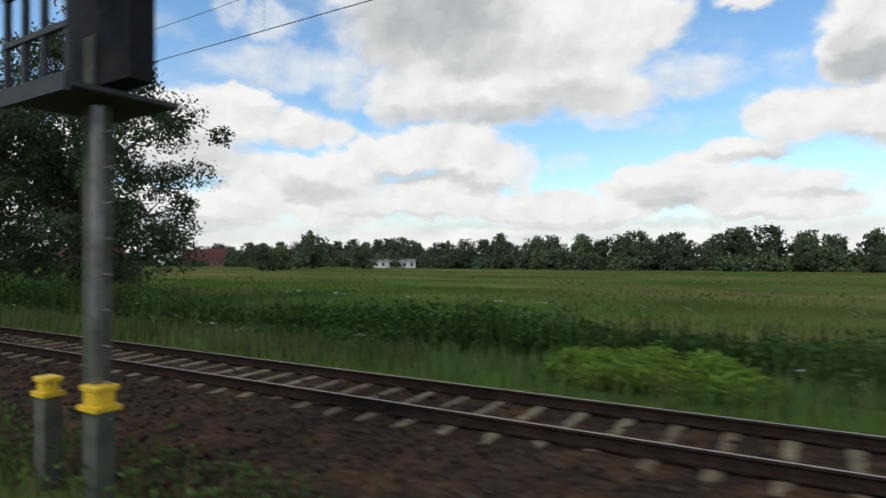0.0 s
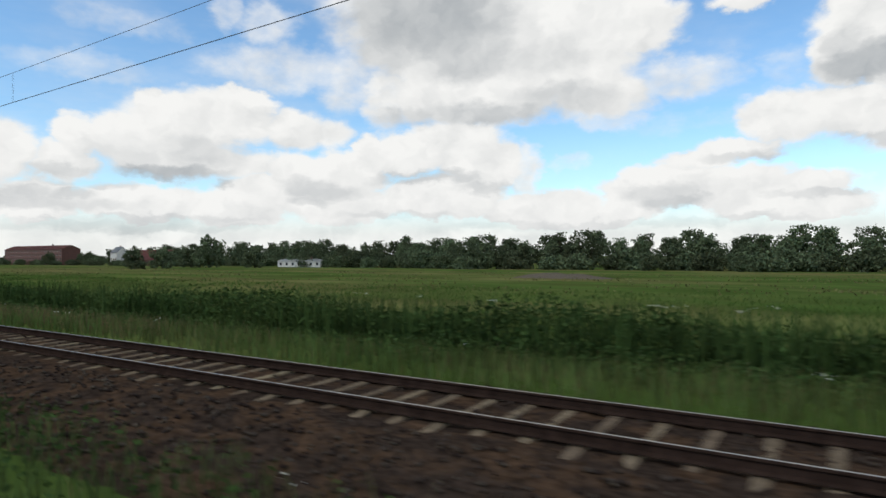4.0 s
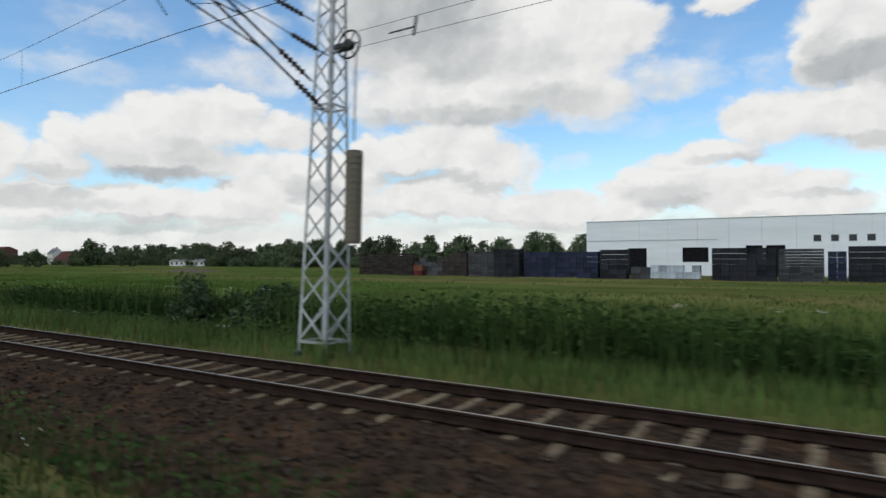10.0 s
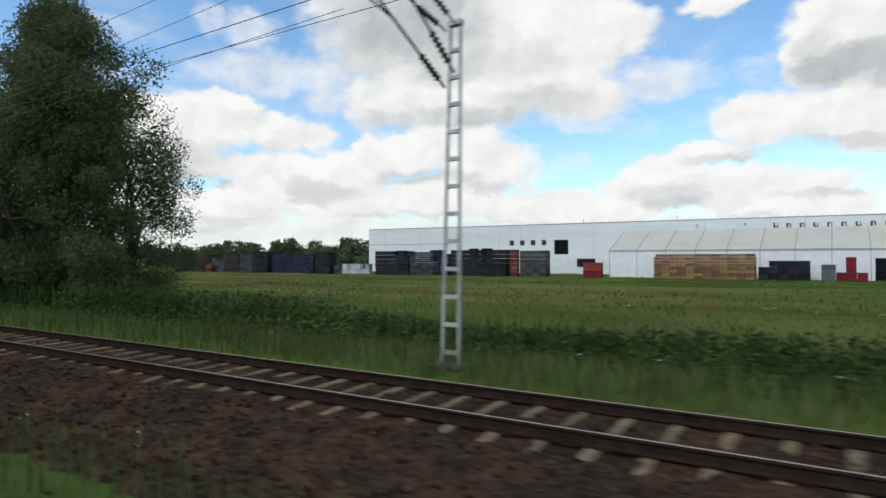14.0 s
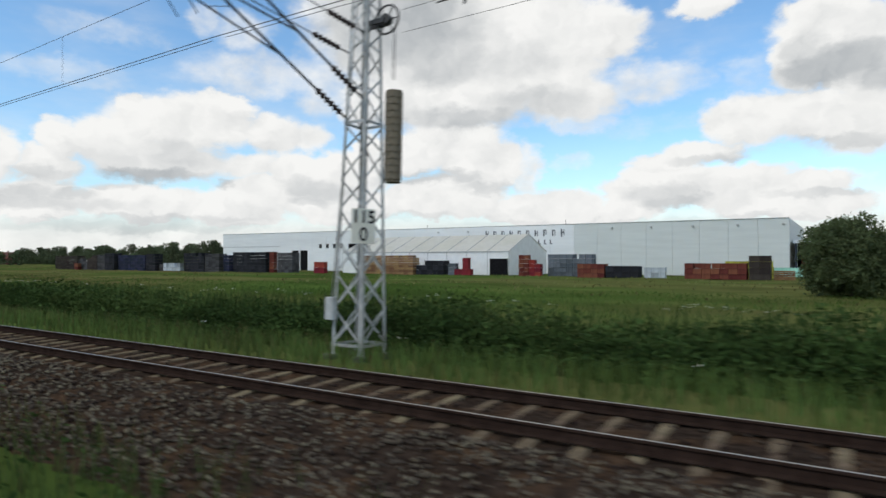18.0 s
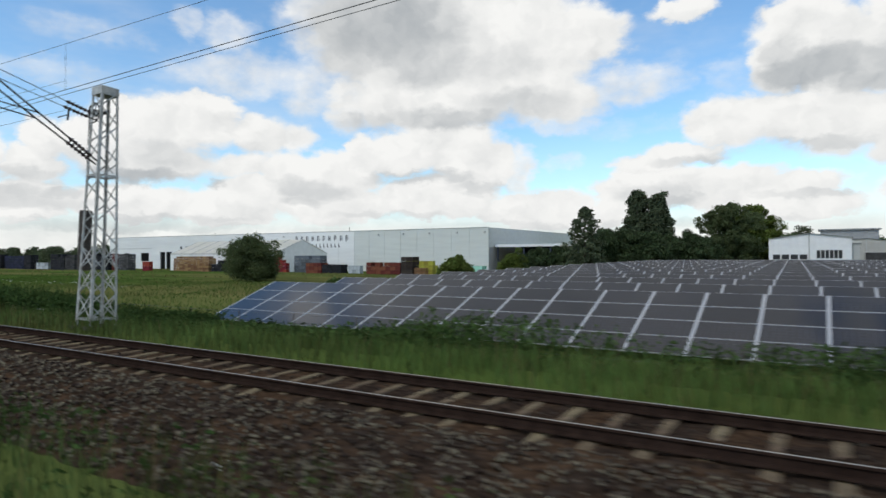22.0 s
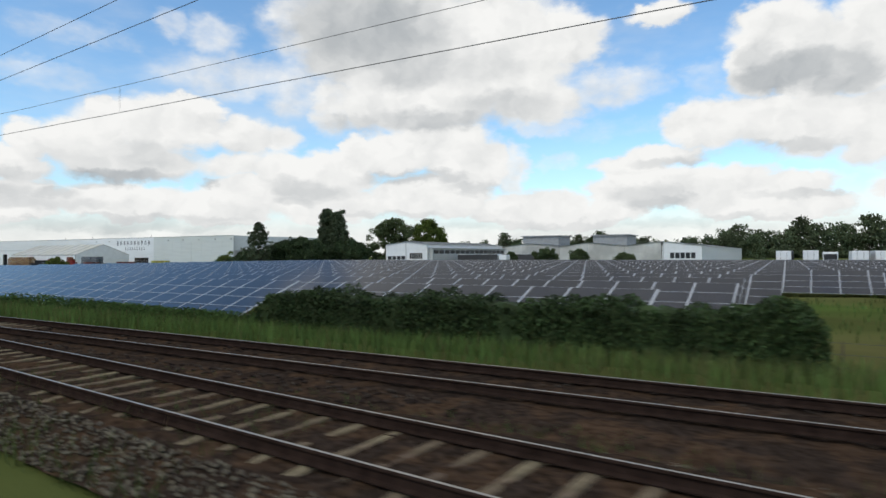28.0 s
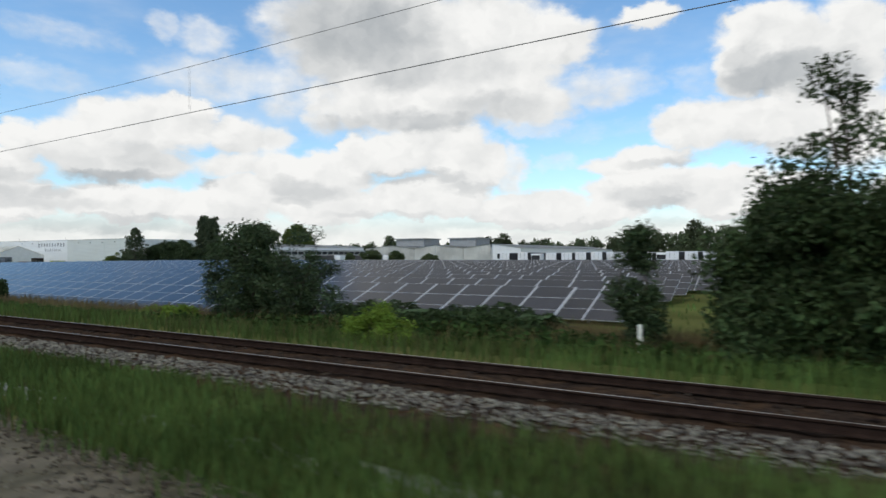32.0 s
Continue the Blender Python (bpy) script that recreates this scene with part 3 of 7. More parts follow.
def ground_z(x, y):
    x, y = np.asarray(x, float), np.asarray(y, float)
    z = np.interp(y, PROFILE_Y, PROFILE_Z)
    fall = np.clip(y - 53, 0, 190) * 0.0142
    high = smooth01((x - 292) / 40)
    z = z - fall * (1 - high) + high * np.clip(y - 53, 0, 120) * 0.006
    rough = 0.10 * np.sin(x * 0.31 + 1.3 * np.sin(y * 0.17)) * np.sin(y * 0.23 + 0.7) + 0.06 * np.sin(x * 0.83 + y * 0.5)
    return z + rough * smooth01((y - 14) / 14) * (1 - smooth01((y - 250) / 100))


def gz(x, y):
    return float(ground_z(x, y))


def span(*stops):
    out = []
    for a, b, step in stops:
        out.append(np.arange(a, b, step))
    return np.concatenate(out)


gx = span((-3200, -700, 250), (-700, -100, 40), (-100, 540, 4), (540, 900, 40), (900, 3700, 250))
gy = span((-3000, -14, 300), (-14, 3, 2), (3, 17, 0.7), (17, 60, 2), (60, 260, 8), (260, 700, 40), (700, 4300, 300))
GX, GY = np.meshgrid(gx, gy, indexing="ij")
gv = np.stack([GX, GY, ground_z(GX, GY)], -1).reshape(-1, 3)
ni, nj = len(gx), len(gy)
gi = (np.arange(ni - 1)[:, None] * nj + np.arange(nj - 1)[None]).reshape(-1, 1)
gt = np.concatenate([gi + [0, nj, nj + 1], gi + [0, nj + 1, 1]], 1).reshape(-1, 3)
ground = new("ground", mesh_np("ground", gv, gt, "field"))
ground.data.polygons.foreach_set("use_smooth", np.ones(len(gt), dtype=bool))
tagged(ground, "flat green and straw-coloured meadow ground beside the railway", "ground", kind="structure")


def turnout_offset(x):
    """How far the branch track has swung away from the main track at x."""
    x0, x1, slope = 373.0, 410.0, 0.0773
    if x <= x0:
        return 0.0
    if x < x1:
        return slope * (x - x0) ** 2 / (2 * (x1 - x0))
    return slope * (x1 - x0) / 2 + slope * (x - x1)


def branch_y(x):
    return GAUGE_MID - turnout_offset(x)


# ballast: one bed under the main track, one under the branch, with an uneven stony top
def ballast_bed(name, xs, shape, seed, mat="ballast"):
    r = np.random.RandomState(seed)
    rows = []
    for x in xs:
        rows.append([(x, y, z) for y, z in shape(x)])
    v = np.array(rows, float)
    n, k = v.shape[:2]
    v[:, :, 2] += r.uniform(-0.028, 0.028, (n, k))
    v[:, :, 1] += r.uniform(-0.03, 0.03, (n, k))
    i = (np.arange(n - 1)[:, None] * k + np.arange(k - 1)[None]).reshape(-1, 1)
    t = np.concatenate([i + [0, k, k + 1], i + [0, k + 1, 1]], 1).reshape(-1, 3)
    return new(name, mesh_np(name, v.reshape(-1, 3), t, mat))


BED_Y = (3.5, 3.9, 4.3, 4.7, 5.1, 5.5, 5.8, 6.1, 6.4, 6.7, 7.0, 7.3, 7.6, 7.9, 8.2, 8.5, 8.8, 9.1, 9.4, 9.8, 10.2)
BED_Z = (-0.55, -0.42, -0.4, -0.38, -0.36, -0.31, -0.235, -0.214, -0.208, -0.205, -0.205, -0.2, -0.2, -0.2, -0.2, -0.18, -0.18, -0.2, -0.28, -0.4, -0.52)
bed = ballast_bed("ballast_main", np.concatenate([np.arange(-300, -60, 2.0), np.arange(-60, 530, 0.25), np.arange(530, 700, 2.0)]), lambda x: zip(BED_Y, BED_Z), 3)
tagged(bed, "dark brown gravel ballast bed under the main track", "ballast", kind="structure")
ACROSS = np.linspace(-2.1, 2.1, 17)
bed2 = ballast_bed("ballast_branch", np.arange(376, 497, 0.3), lambda x: [(branch_y(x) + d, -0.192 - 0.26 * max(0, abs(d) - 1.5) / 0.6 - 0.4 * float(smooth01((x - 482) / 12))) for d in ACROSS], 4)
tagged(bed2, "brown gravel ballast bed under the branch track", "ballast", kind="structure")


# rails
def rail_mesh(name, pts):
    prof = [(-0.07, -0.155), (0.07, -0.155), (0.07, -0.142), (0.012, -0.122), (0.01, -0.045), (0.036, -0.03), (0.036, -0.012), (0.019, 0.0), (-0.019, 0.0), (-0.036, -0.012), (-0.036, -0.03), (-0.01, -0.045), (-0.012, -0.122), (-0.07, -0.142)]
    bm = bmesh.new()
    rings = []
    for i, p in enumerate(pts):
        q0, q1 = Vector(pts[max(i - 1, 0)]), Vector(pts[min(i + 1, len(pts) - 1)])
        d = (q1 - q0).normalized()
        n = Vector((-d.y, d.x, 0))
        rings.append([bm.verts.new(Vector(p) + n * a + Vector((0, 0, b))) for a, b in prof])
    k = len(prof)
    for a, b in zip(rings, rings[1:]):
        for i in range(k):
            f = bm.faces.new((a[i], a[(i + 1) % k], b[(i + 1) % k], b[i]))
            f.material_index = 1 if i == 7 else 0
    bm.faces.new(rings[0])
    bm.faces.new(rings[-1][::-1])
    bmesh.ops.recalc_face_normals(bm, faces=bm.faces[:])
    return bm


track = thing("railway_track", (0, 0, 0), "straight main railway track with rusty rails on concrete sleepers", "railway track", kind="structure")
for y in (RAIL_NEAR, RAIL_FAR):
    part("rail", rail_mesh("rail", [(x, y, 0) for x in range(-300, 701, 50)]), ["rust", "rail_top"], track, "rusty rail with a bright worn head")
branch = thing("branch_track", (0, 0, 0), "branch track swinging away from the main track over concrete sleepers", "railway track", kind="structure")
for s in (-0.75, 0.75):
    part("rail", rail_mesh("rail", [(x, branch_y(x) + s, 0.0) for x in np.arange(377.0, 489.1, 3.5)]), ["rust", "rail_top"], branch, "curved rusty rail with a bright worn head")


def sleeper_bm(bm=None, m=None, length=2.6):
    """A concrete sleeper with a waisted middle and a chamfered top."""
    bm = bm or bmesh.new()
    prof = []
    L = length / 2
    for y, top in ((-L, -0.238), (-0.9, -0.192), (-0.7, -0.168), (0.0, -0.185), (0.7, -0.168), (0.9, -0.192), (L, -0.238)):
        w = 0.108 if abs(y) > 0.3 else 0.09
        prof.append([(-w, y, -0.32), (-w * 0.8, y, top - 0.01), (-w * 0.6, y, top), (w * 0.6, y, top), (w * 0.8, y, top - 0.01), (w, y, -0.32)])
    rings = [[bm.verts.new((m @ Vector(p)) if m is not None else p) for p in r] for r in prof]
    for a, b in zip(rings, rings[1:]):
        for i in range(5):
            bm.faces.new((a[i], b[i], b[i + 1], a[i + 1]))
    bm.faces.new(rings[0])
    bm.faces.new(rings[-1][::-1])
    return bm

# ---- overhead line: masts, arms, wires ----
RAKE = 2.2   # the masts lean slightly away from the track, in degrees


CONTACT = [(-100, 6.1), (-11, 6.08), (10, 6.03), (18, 6.02), (29, 6.07), (42, 6.13), (77, 6.29), (121, 6.32), (133, 6.4), (149, 6.56), (173, 6.27), (185, 6.22), (217, 6.4), (229, 6.31), (241, 6.25), (262, 6.17), (278, 6.27), (301, 5.99), (314, 6.02), (330, 6.09), (346, 6.18), (364, 6.27), (385, 6.33), (401, 6.17), (419, 5.99), (427, 5.87), (444, 5.62), (455, 5.38), (469, 5.4), (482, 5.46), (503, 5.63), (700, 5.6)]
CARRIER = [(-100, 7.2), (-35, 7.0), (-12, 6.73), (-9, 6.78), (5, 7.2), (12, 7.6), (20, 7.25), (29, 7.01), (40, 6.9), (55, 7.0), (77, 7.53), (95, 7.15), (112, 6.97), (120, 6.96), (141, 7.36), (149, 7.75), (165, 7.1), (181, 6.83), (200, 7.0), (217, 7.6), (229, 7.2), (245, 7.05), (261, 7.19), (278, 7.52), (292, 7.1), (306, 6.98), (318, 7.12), (330, 7.4), (341, 7.14), (352, 7.05), (364, 7.13), (373, 7.31), (390, 7.5), (401, 7.27), (416, 6.79), (424, 6.58), (440, 6.42), (452, 6.33), (460, 6.55), (469, 6.86), (476, 6.76), (487, 6.63), (498, 6.71), (540, 7.2), (700, 7.2)]


def contact_z(x):
    return float(np.interp(x, [p[0] for p in CONTACT], [p[1] for p in CONTACT]))


def carrier_z(x):
    return float(np.interp(x, [p[0] for p in CARRIER], [p[1] for p in CARRIER]))


def insulator(name, a, b, parent, r=0.075, sheds=6):
    """A ribbed porcelain insulator between a and b."""
    a, b = Vector(a), Vector(b)
    bm = tube(a, b, r * 0.45, n=8)
    for i in range(sheds):
        p, q = a.lerp(b, (i + 0.25) / sheds), a.lerp(b, (i + 0.7) / sheds)
        tube(p, q, r, r * 0.6, 10, bm)
    return part(name, bm, "insulator", parent, "dark brown ribbed insulator")


def lattice_mast(x, y, top, w0=0.95, w1=0.42, group="overhead line masts", label="grey galvanised lattice steel mast standing beside the track", cap=True):
    base = gz(x, y)
    m = thing("catenary_mast", (x, y, base), label, "mast", group)
    m.matrix_basis = pose(x, y, base, -RAKE, 0, 0)
    h = top - base
    foot = []
    for sx in (-1, 1):
        for sy in (-1, 1):
            a = Vector((sx * w0 / 2, sy * w0 / 2, 0.1))
            b = Vector((sx * w1 / 2, sy * w1 / 2, h))
            part("leg", angle_bar(a, b, (-sx, 0, 0), (0, -sy, 0), 0.085, 0.011), "galv", m)
            part("footing", box(a.x - 0.15, a.x + 0.15, a.y - 0.15, a.y + 0.15, -0.3, 0.12, bevel=0.02), "mossy", m, "mossy concrete footing")
    levels, z = [0.35], 0.35
    while z < h - 0.35:
        z += (w0 + (w1 - w0) * z / h) * 0.95
        levels.append(min(z, h - 0.05))
    for ax in (0, 1):
        for s in (-1, 1):
            for i, (z0, z1) in enumerate(zip(levels, levels[1:])):
                e0, e1 = [(w0 + (w1 - w0) * q / h) / 2 for q in (z0, z1)]
                f = 1 if (i + ax) % 2 else -1

                def pt(along, off, q):
                    return Vector((along, s * off, q)) if ax == 0 else Vector((s * off, along, q))
                part("brace", bar(pt(-f * e0, e0, z0), pt(f * e1, e1, z1), 0.012, 0.05), "galv", m)
                if i < 3:
                    part("brace", bar(pt(f * e0, e0, z0), pt(-f * e1, e1, z1), 0.012, 0.045), "galv", m)
    for z in (levels[0], h * 0.63, h - 0.02):
        e = (w0 + (w1 - w0) * z / h) / 2 + 0.01
        bm = bmesh.new()
        for s in (-1, 1):
            bar((-e, s * e, z), (e, s * e, z), 0.07, 0.012, bm, up=(0, 1, 0))
            bar((s * e, -e, z), (s * e, e, z), 0.07, 0.012, bm, up=(1, 0, 0))
        part("collar", bm, "galv", m)
    if cap:
        part("cap", box(-w1 / 2 - 0.02, w1 / 2 + 0.02, -w1 / 2 - 0.02, w1 / 2 + 0.02, h - 0.28, h + 0.02, bevel=0.01), "galv", m, "sheet steel head box")
    return m


def ladder_mast(x, y, top, w0=0.44, w1=0.24, label="slim grey ladder-type steel mast standing beside the track"):
    base = gz(x, y)
    m = thing("catenary_mast", (x, y, base), label, "mast", "overhead line masts")
    m.matrix_basis = pose(x, y, base, -RAKE, 0, 0)
    h = top - base
    for s in (-1, 1):
        bm = bar((s * w0 / 2, 0, -0.1), (s * w1 / 2, 0, h), 0.05, 0.07, up=(0, 1, 0))
        part("leg", bm, "galv", m)
    z = 0.35
    while z < h:
        w = w0 + (w1 - w0) * z / h
        part("batten", box(-w / 2 - 0.01, w / 2 + 0.01, -0.04, 0.04, z - 0.045, z + 0.045), "galv", m)
        z += 0.62
    part("cap", box(-w1 / 2 - 0.04, w1 / 2 + 0.04, -0.08, 0.08, h - 0.1, h + 0.02), "galv", m)
    part("footing", box(-0.45, 0.45, -0.35, 0.35, -0.4, 0.1, bevel=0.03), "mossy", m, "dark mossy concrete footing")
    return m


def cantilever(m, dx, z_low, z_top, reach, node_z, steady=-1.2, name="cantilever", contact=None, r=1.0):
    """A hinged arm under the mast m: strut, tie and registration tube. reach: way to the track middle."""
    o = m.location
    low = Vector((dx, -0.18, z_low - o.z))
    top = Vector((dx, -0.15, z_top - o.z))
    reach += (node_z - o.z) * math.tan(radians(RAKE))
    node = Vector((dx + 0.05, -reach, node_z - o.z))
    bm = bmesh.new()
    a = low.lerp(node, 0.26)
    tube(a, node.lerp(a, -0.08), 0.03 * r, n=8, bm=bm)
    tube(top.lerp(node, 0.3), node, 0.014, n=6, bm=bm)
    tube(low, low.lerp(node, 0.08), 0.03, n=6, bm=bm)
    tube(top, top.lerp(node, 0.1), 0.02, n=6, bm=bm)
    joint = low.lerp(node, 0.5)
    cz = (contact if contact is not None else contact_z(o.x)) - o.z
    end = Vector((dx, -reach + steady, cz + 0.75))
    tube(joint, end, 0.022 * r, n=8, bm=bm)
    tube(joint.lerp(node, 0.6), joint.lerp(end, 0.55), 0.008, n=5, bm=bm)
    tube(end.lerp(joint, 0.1), (dx, -reach + steady * 0.2, cz + 0.02), 0.012, n=6, bm=bm)
    arm = part(name, bm, "dark_steel", m, "dark steel cantilever arm")
    insulator("insulator", low.lerp(node, 0.07), a, arm, 0.085 * r)
    insulator("insulator", top.lerp(node, 0.1), top.lerp(node, 0.3), arm, 0.075 * r)
    part("clamp", box(node.x - 0.05, node.x + 0.05, node.y - 0.06, node.y + 0.06, node.z - 0.05, node.z + 0.07), "dark_steel", arm)
    return arm


def tension_wheel(m, dx, z_wheel, z0, z1, mat, label, dy=0.05, out=1):
    """The spoked wheel at the mast head and the column of weights that hangs from it."""
    o = m.location
    c = Vector((dx, dy, z_wheel - o.z))
    bm = bmesh.new()
    n, r = 20, 0.36
    for i in range(n):
        a0, a1 = 2 * math.pi * i / n, 2 * math.pi * (i + 1) / n
        tube(c + Vector((math.cos(a0) * r, 0, math.sin(a0) * r)), c + Vector((math.cos(a1) * r, 0, math.sin(a1) * r)), 0.028, n=5, bm=bm)
    for i in range(6):
        a0 = math.pi * i / 3
        tube(c, c + Vector((math.cos(a0) * r, 0, math.sin(a0) * r)), 0.016, n=5, bm=bm)
    tube(c - Vector((0, 0.09, 0)), c + Vector((0, 0.09, 0)), 0.13, n=12, bm=bm)
    w = part("tension_wheel", bm, "dark_steel", m, "spoked dark steel tensioning wheel")
    part("bracket", box(min(0, dx), max(0, dx), dy - 0.14, dy - 0.1, c.z - 0.1, c.z + 0.02), "dark_steel", w)
    part("bracket", box(min(0, dx), max(0, dx), dy + 0.1, dy + 0.14, c.z - 0.1, c.z + 0.02), "dark_steel", w)
    wx = dx + out * 0.27
    tube_bm = tube((wx, dy, c.z), (wx, dy, z1 - o.z + 0.3), 0.012, n=5)
    tube((wx - 0.07, dy, z1 - o.z + 0.3), (wx - 0.07, dy, c.z - 0.2), 0.009, n=5, bm=tube_bm)
    part("hanger_rod", tube_bm, "dark_steel", m)
    bm = bmesh.new()
    k = max(int((z1 - z0) / 0.16), 4)
    disc_bm = tube((0, 0, 0), (0, 0, (z1 - z0) / k - 0.018), 0.215, n=20)
    for f in disc_bm.faces:
        f.smooth = False
    disc_data = bpy.data.meshes.new("weight")
    disc_bm.to_mesh(disc_data)
    disc_bm.free()
    disc_data.materials.append(M[mat])
    tube((wx, dy, z0 - o.z - 0.06), (wx, dy, z1 - o.z + 0.02), 0.196, n=20, bm=bm)
    for f in bm.faces:
        f.smooth = False
    column = part("weight_column", bm, mat, m, label)
    for i in range(k):
        d = new("weight", disc_data)
        d.parent = column
        d.location = (wx, dy, z0 + (z1 - z0) * i / k - o.z)


def km_board(m, digits, dx, dy, z, w=0.62, h=0.86, turn=62.0):
    """A white kilometre board with black figures on the mast."""
    o = m.location
    b = part("board", box(-w / 2, w / 2, -0.012, 0.012, -h / 2, h / 2, bevel=0.006), "board", m, "white kilometre board with black figures")
    b.matrix_basis = pose(dx, dy, z - o.z, 0, 0, turn)
    for i, line in enumerate(digits):
        cu = bpy.data.curves.new("numeral", "FONT")
        cu.body, cu.align_x, cu.align_y = line, "CENTER", "CENTER"
        cu.size, cu.extrude, cu.offset = 0.46 if len(line) == 1 else 0.42, 0.002, 0.006
        cu.materials.append(M["black"])
        t = new("numeral", cu)
        t.parent = b
        t.matrix_basis = pose(0, -0.016, (0.2, -0.21)[i], 90, 0, 0) @ Matrix.Diagonal((0.95, 1.0, 1.0, 1.0))
    return b


mast_a = lattice_mast(12.16, 10.95, 9.75, 0.6, 0.36)
cantilever(mast_a, 0.0, 6.0, 7.75, 3.35, 7.65)
mast_b = ladder_mast(78.9, 11.2, 9.1)
cantilever(mast_b, 0.0, 5.95, 7.6, 3.45, 7.65)
km_board(mast_b, ("114", "8"), 0.30, -0.24, 2.95, 0.74, 0.86, 55)
back = part("back_board", box(-0.3, 0.3, -0.012, 0.012, -0.45, 0.45), "grey_board", mast_b, "dark grey back of a second board")
back.matrix_basis = pose(-0.35, 0.1, 3.62 - mast_b.location.z, 0, 0, 62)
mast_c = lattice_mast(149.2, 11.6, 9.6, 0.95, 0.46)
cantilever(mast_c, 0.0, 5.75, 7.2, 4.1, 7.6)
cantilever(mast_c, -0.5, 6.6, 8.2, 4.3, 8.4, name="high_cantilever", contact=6.9)
tension_wheel(mast_c, 0.55, 7.45, 2.4, 4.65, "weight", "column of weathered brown concrete weights")
mast_d = ladder_mast(217.0, 11.6, 7.35, 0.44, 0.26)
cantilever(mast_d, 0.1, 6.1, 7.2, 3.7, 8.4, name="high_cantilever", contact=6.7)
cantilever(mast_d, -0.15, 5.8, 7.1, 3.8, 7.5)
mast_e = lattice_mast(278.25, 11.6, 8.7, 0.95, 0.5, label="grey lattice mast carrying switch gear, wheel and weights", cap=False)
cantilever(mast_e, 0.1, 5.9, 7.55, 4.3, 7.7)
cantilever(mast_e, -0.35, 5.4, 7.1, 4.4, 7.3, name="low_cantilever")
tension_wheel(mast_e, 0.62, 7.85, 3.85, 6.0, "weight", "column of weathered brown concrete weights")
km_board(mast_e, ("115", "0"), 0.56, -0.6, 2.7, 0.6, 0.82)
mast_f = lattice_mast(330.0, 11.65, 8.05, 0.95, 0.6)
cantilever(mast_f, 0.1, 5.35, 6.95, 3.9, 7.95, contact=6.2)
cantilever(mast_f, -0.1, 5.3, 6.85, 3.9, 7.7)
tension_wheel(mast_f, -0.8, 7.3, 1.6, 3.7, "weight_dark", "column of dark iron weights", out=-1)
mast_h = lattice_mast(469.1, 11.85, 10.5, 0.85, 0.34, cap=False)
cantilever(mast_h, -0.05, 5.95, 6.2, 2.4, 5.92, steady=-0.3, contact=5.3, r=0.6)
km_board(mast_h, ("115", "2"), 0.42, -0.41, 2.8, 0.66, 0.9, 92)
back = part("back_board", box(-0.2, 0.2, -0.03, 0.03, -0.43, 0.43), "grey_board", mast_h, "dark grey back of a second board")
back.matrix_basis = pose(-0.24, -0.8, 2.84 - mast_h.location.z, 0, 0, 109)
o = mast_h.location
for z in (7.2, 5.5):
    part("crossbar", box(-0.5, 0.5, -0.33, -0.27, z - o.z - 0.04, z - o.z + 0.04), "galv", mast_h)
part("bracket", box(-0.28, -0.2, -0.8, -0.3, 2.8 - o.z, 2.86 - o.z), "galv", mast_h)
part("line_tie", tube((0, -0.2, 7.2 - o.z), (-0.4, -2.2, 7.3 - o.z), 0.012, n=5), "dark_steel", mast_h)
# hanging insulator beyond mast H
hang = part("drop_wire", tube((-0.4, -4.0, 9.6 - o.z), (-0.4, -4.0, 8.1 - o.z), 0.008, n=5), "wire", mast_h)
insulator("insulator", (-0.4, -4.0, 8.1 - o.z), (-0.4, -4.0, 7.35 - o.z), hang, 0.075)
part("top_tie", tube((0, 0, 10.3 - o.z), (-0.4, -4.0, 9.6 - o.z), 0.012, n=5), "dark_steel", mast_h)

# switch gear on the head of mast E
o = mast_e.location
part("cross_arm", box(-0.5, 0.5, -0.07, 0.07, 8.72 - o.z, 8.84 - o.z), "galv", mast_e, "steel cross arm on the mast head")
part("cross_arm", box(-0.07, 0.07, -1.0, 0.85, 8.84 - o.z, 8.95 - o.z), "galv", mast_e)
for px, py in ((-0.35, -0.7), (0.0, -0.6), (0.4, 0.5)):
    g = part("post", tube((px, py, 8.9 - o.z), (px * 1.05, py, 9.1 - o.z), 0.03, n=6), "galv", mast_e)
    insulator("insulator", (px * 1.05, py, 9.1 - o.z), (px * 1.3, py - 0.1, 9.75 - o.z), g, 0.085)
part("switch_bar", tube((-0.45, -0.8, 9.75 - o.z), (0.52, 0.4, 9.78 - o.z), 0.02, n=6), "dark_steel", mast_e)
part("switch_drive", tube((0, 0.1, 8.9 - o.z), (0, 0.1, 9.4 - o.z), 0.12, 0.16, 12), "dark_steel", mast_e)
part("control_box", box(-0.5, -0.24, -0.72, -0.54, 0.95, 1.5, bevel=0.02), "galv", mast_e, "grey control cabinet on the mast foot")
part("rod", tube((-0.4, -0.56, 1.5), (-0.1, -0.2, 8.7 - o.z), 0.02, n=6), "galv", mast_e)

# tubular mast at the turnout
pole = thing("tubular_mast", (390.15, 11.5, gz(390.15, 11.5)), "smooth grey tubular steel mast with a short cross arm", "mast", "overhead line masts")
o = pole.location
part("tube", tube((0, 0, -0.2), (0, 0, 7.9 - o.z), 0.125, 0.09, 14), "galv", pole)
part("footing", box(-0.3, 0.3, -0.3, 0.3, -0.4, 0.05, bevel=0.03), "mossy", pole)
part("cross_arm", box(-0.28, 0.28, -0.16, 0.16, 5.78 - o.z, 5.95 - o.z), "galv", pole, "steel cross arm")
for px in (-0.25, 0.22):
    arm = part("strut", tube((px, -0.15, 5.95 - o.z), (px, -3.6, 7.35 - o.z), 0.028, n=8), "dark_steel", pole)
    insulator("insulator", (px, -0.35, 6.03 - o.z), (px, -1.05, 6.31 - o.z), arm, 0.09)

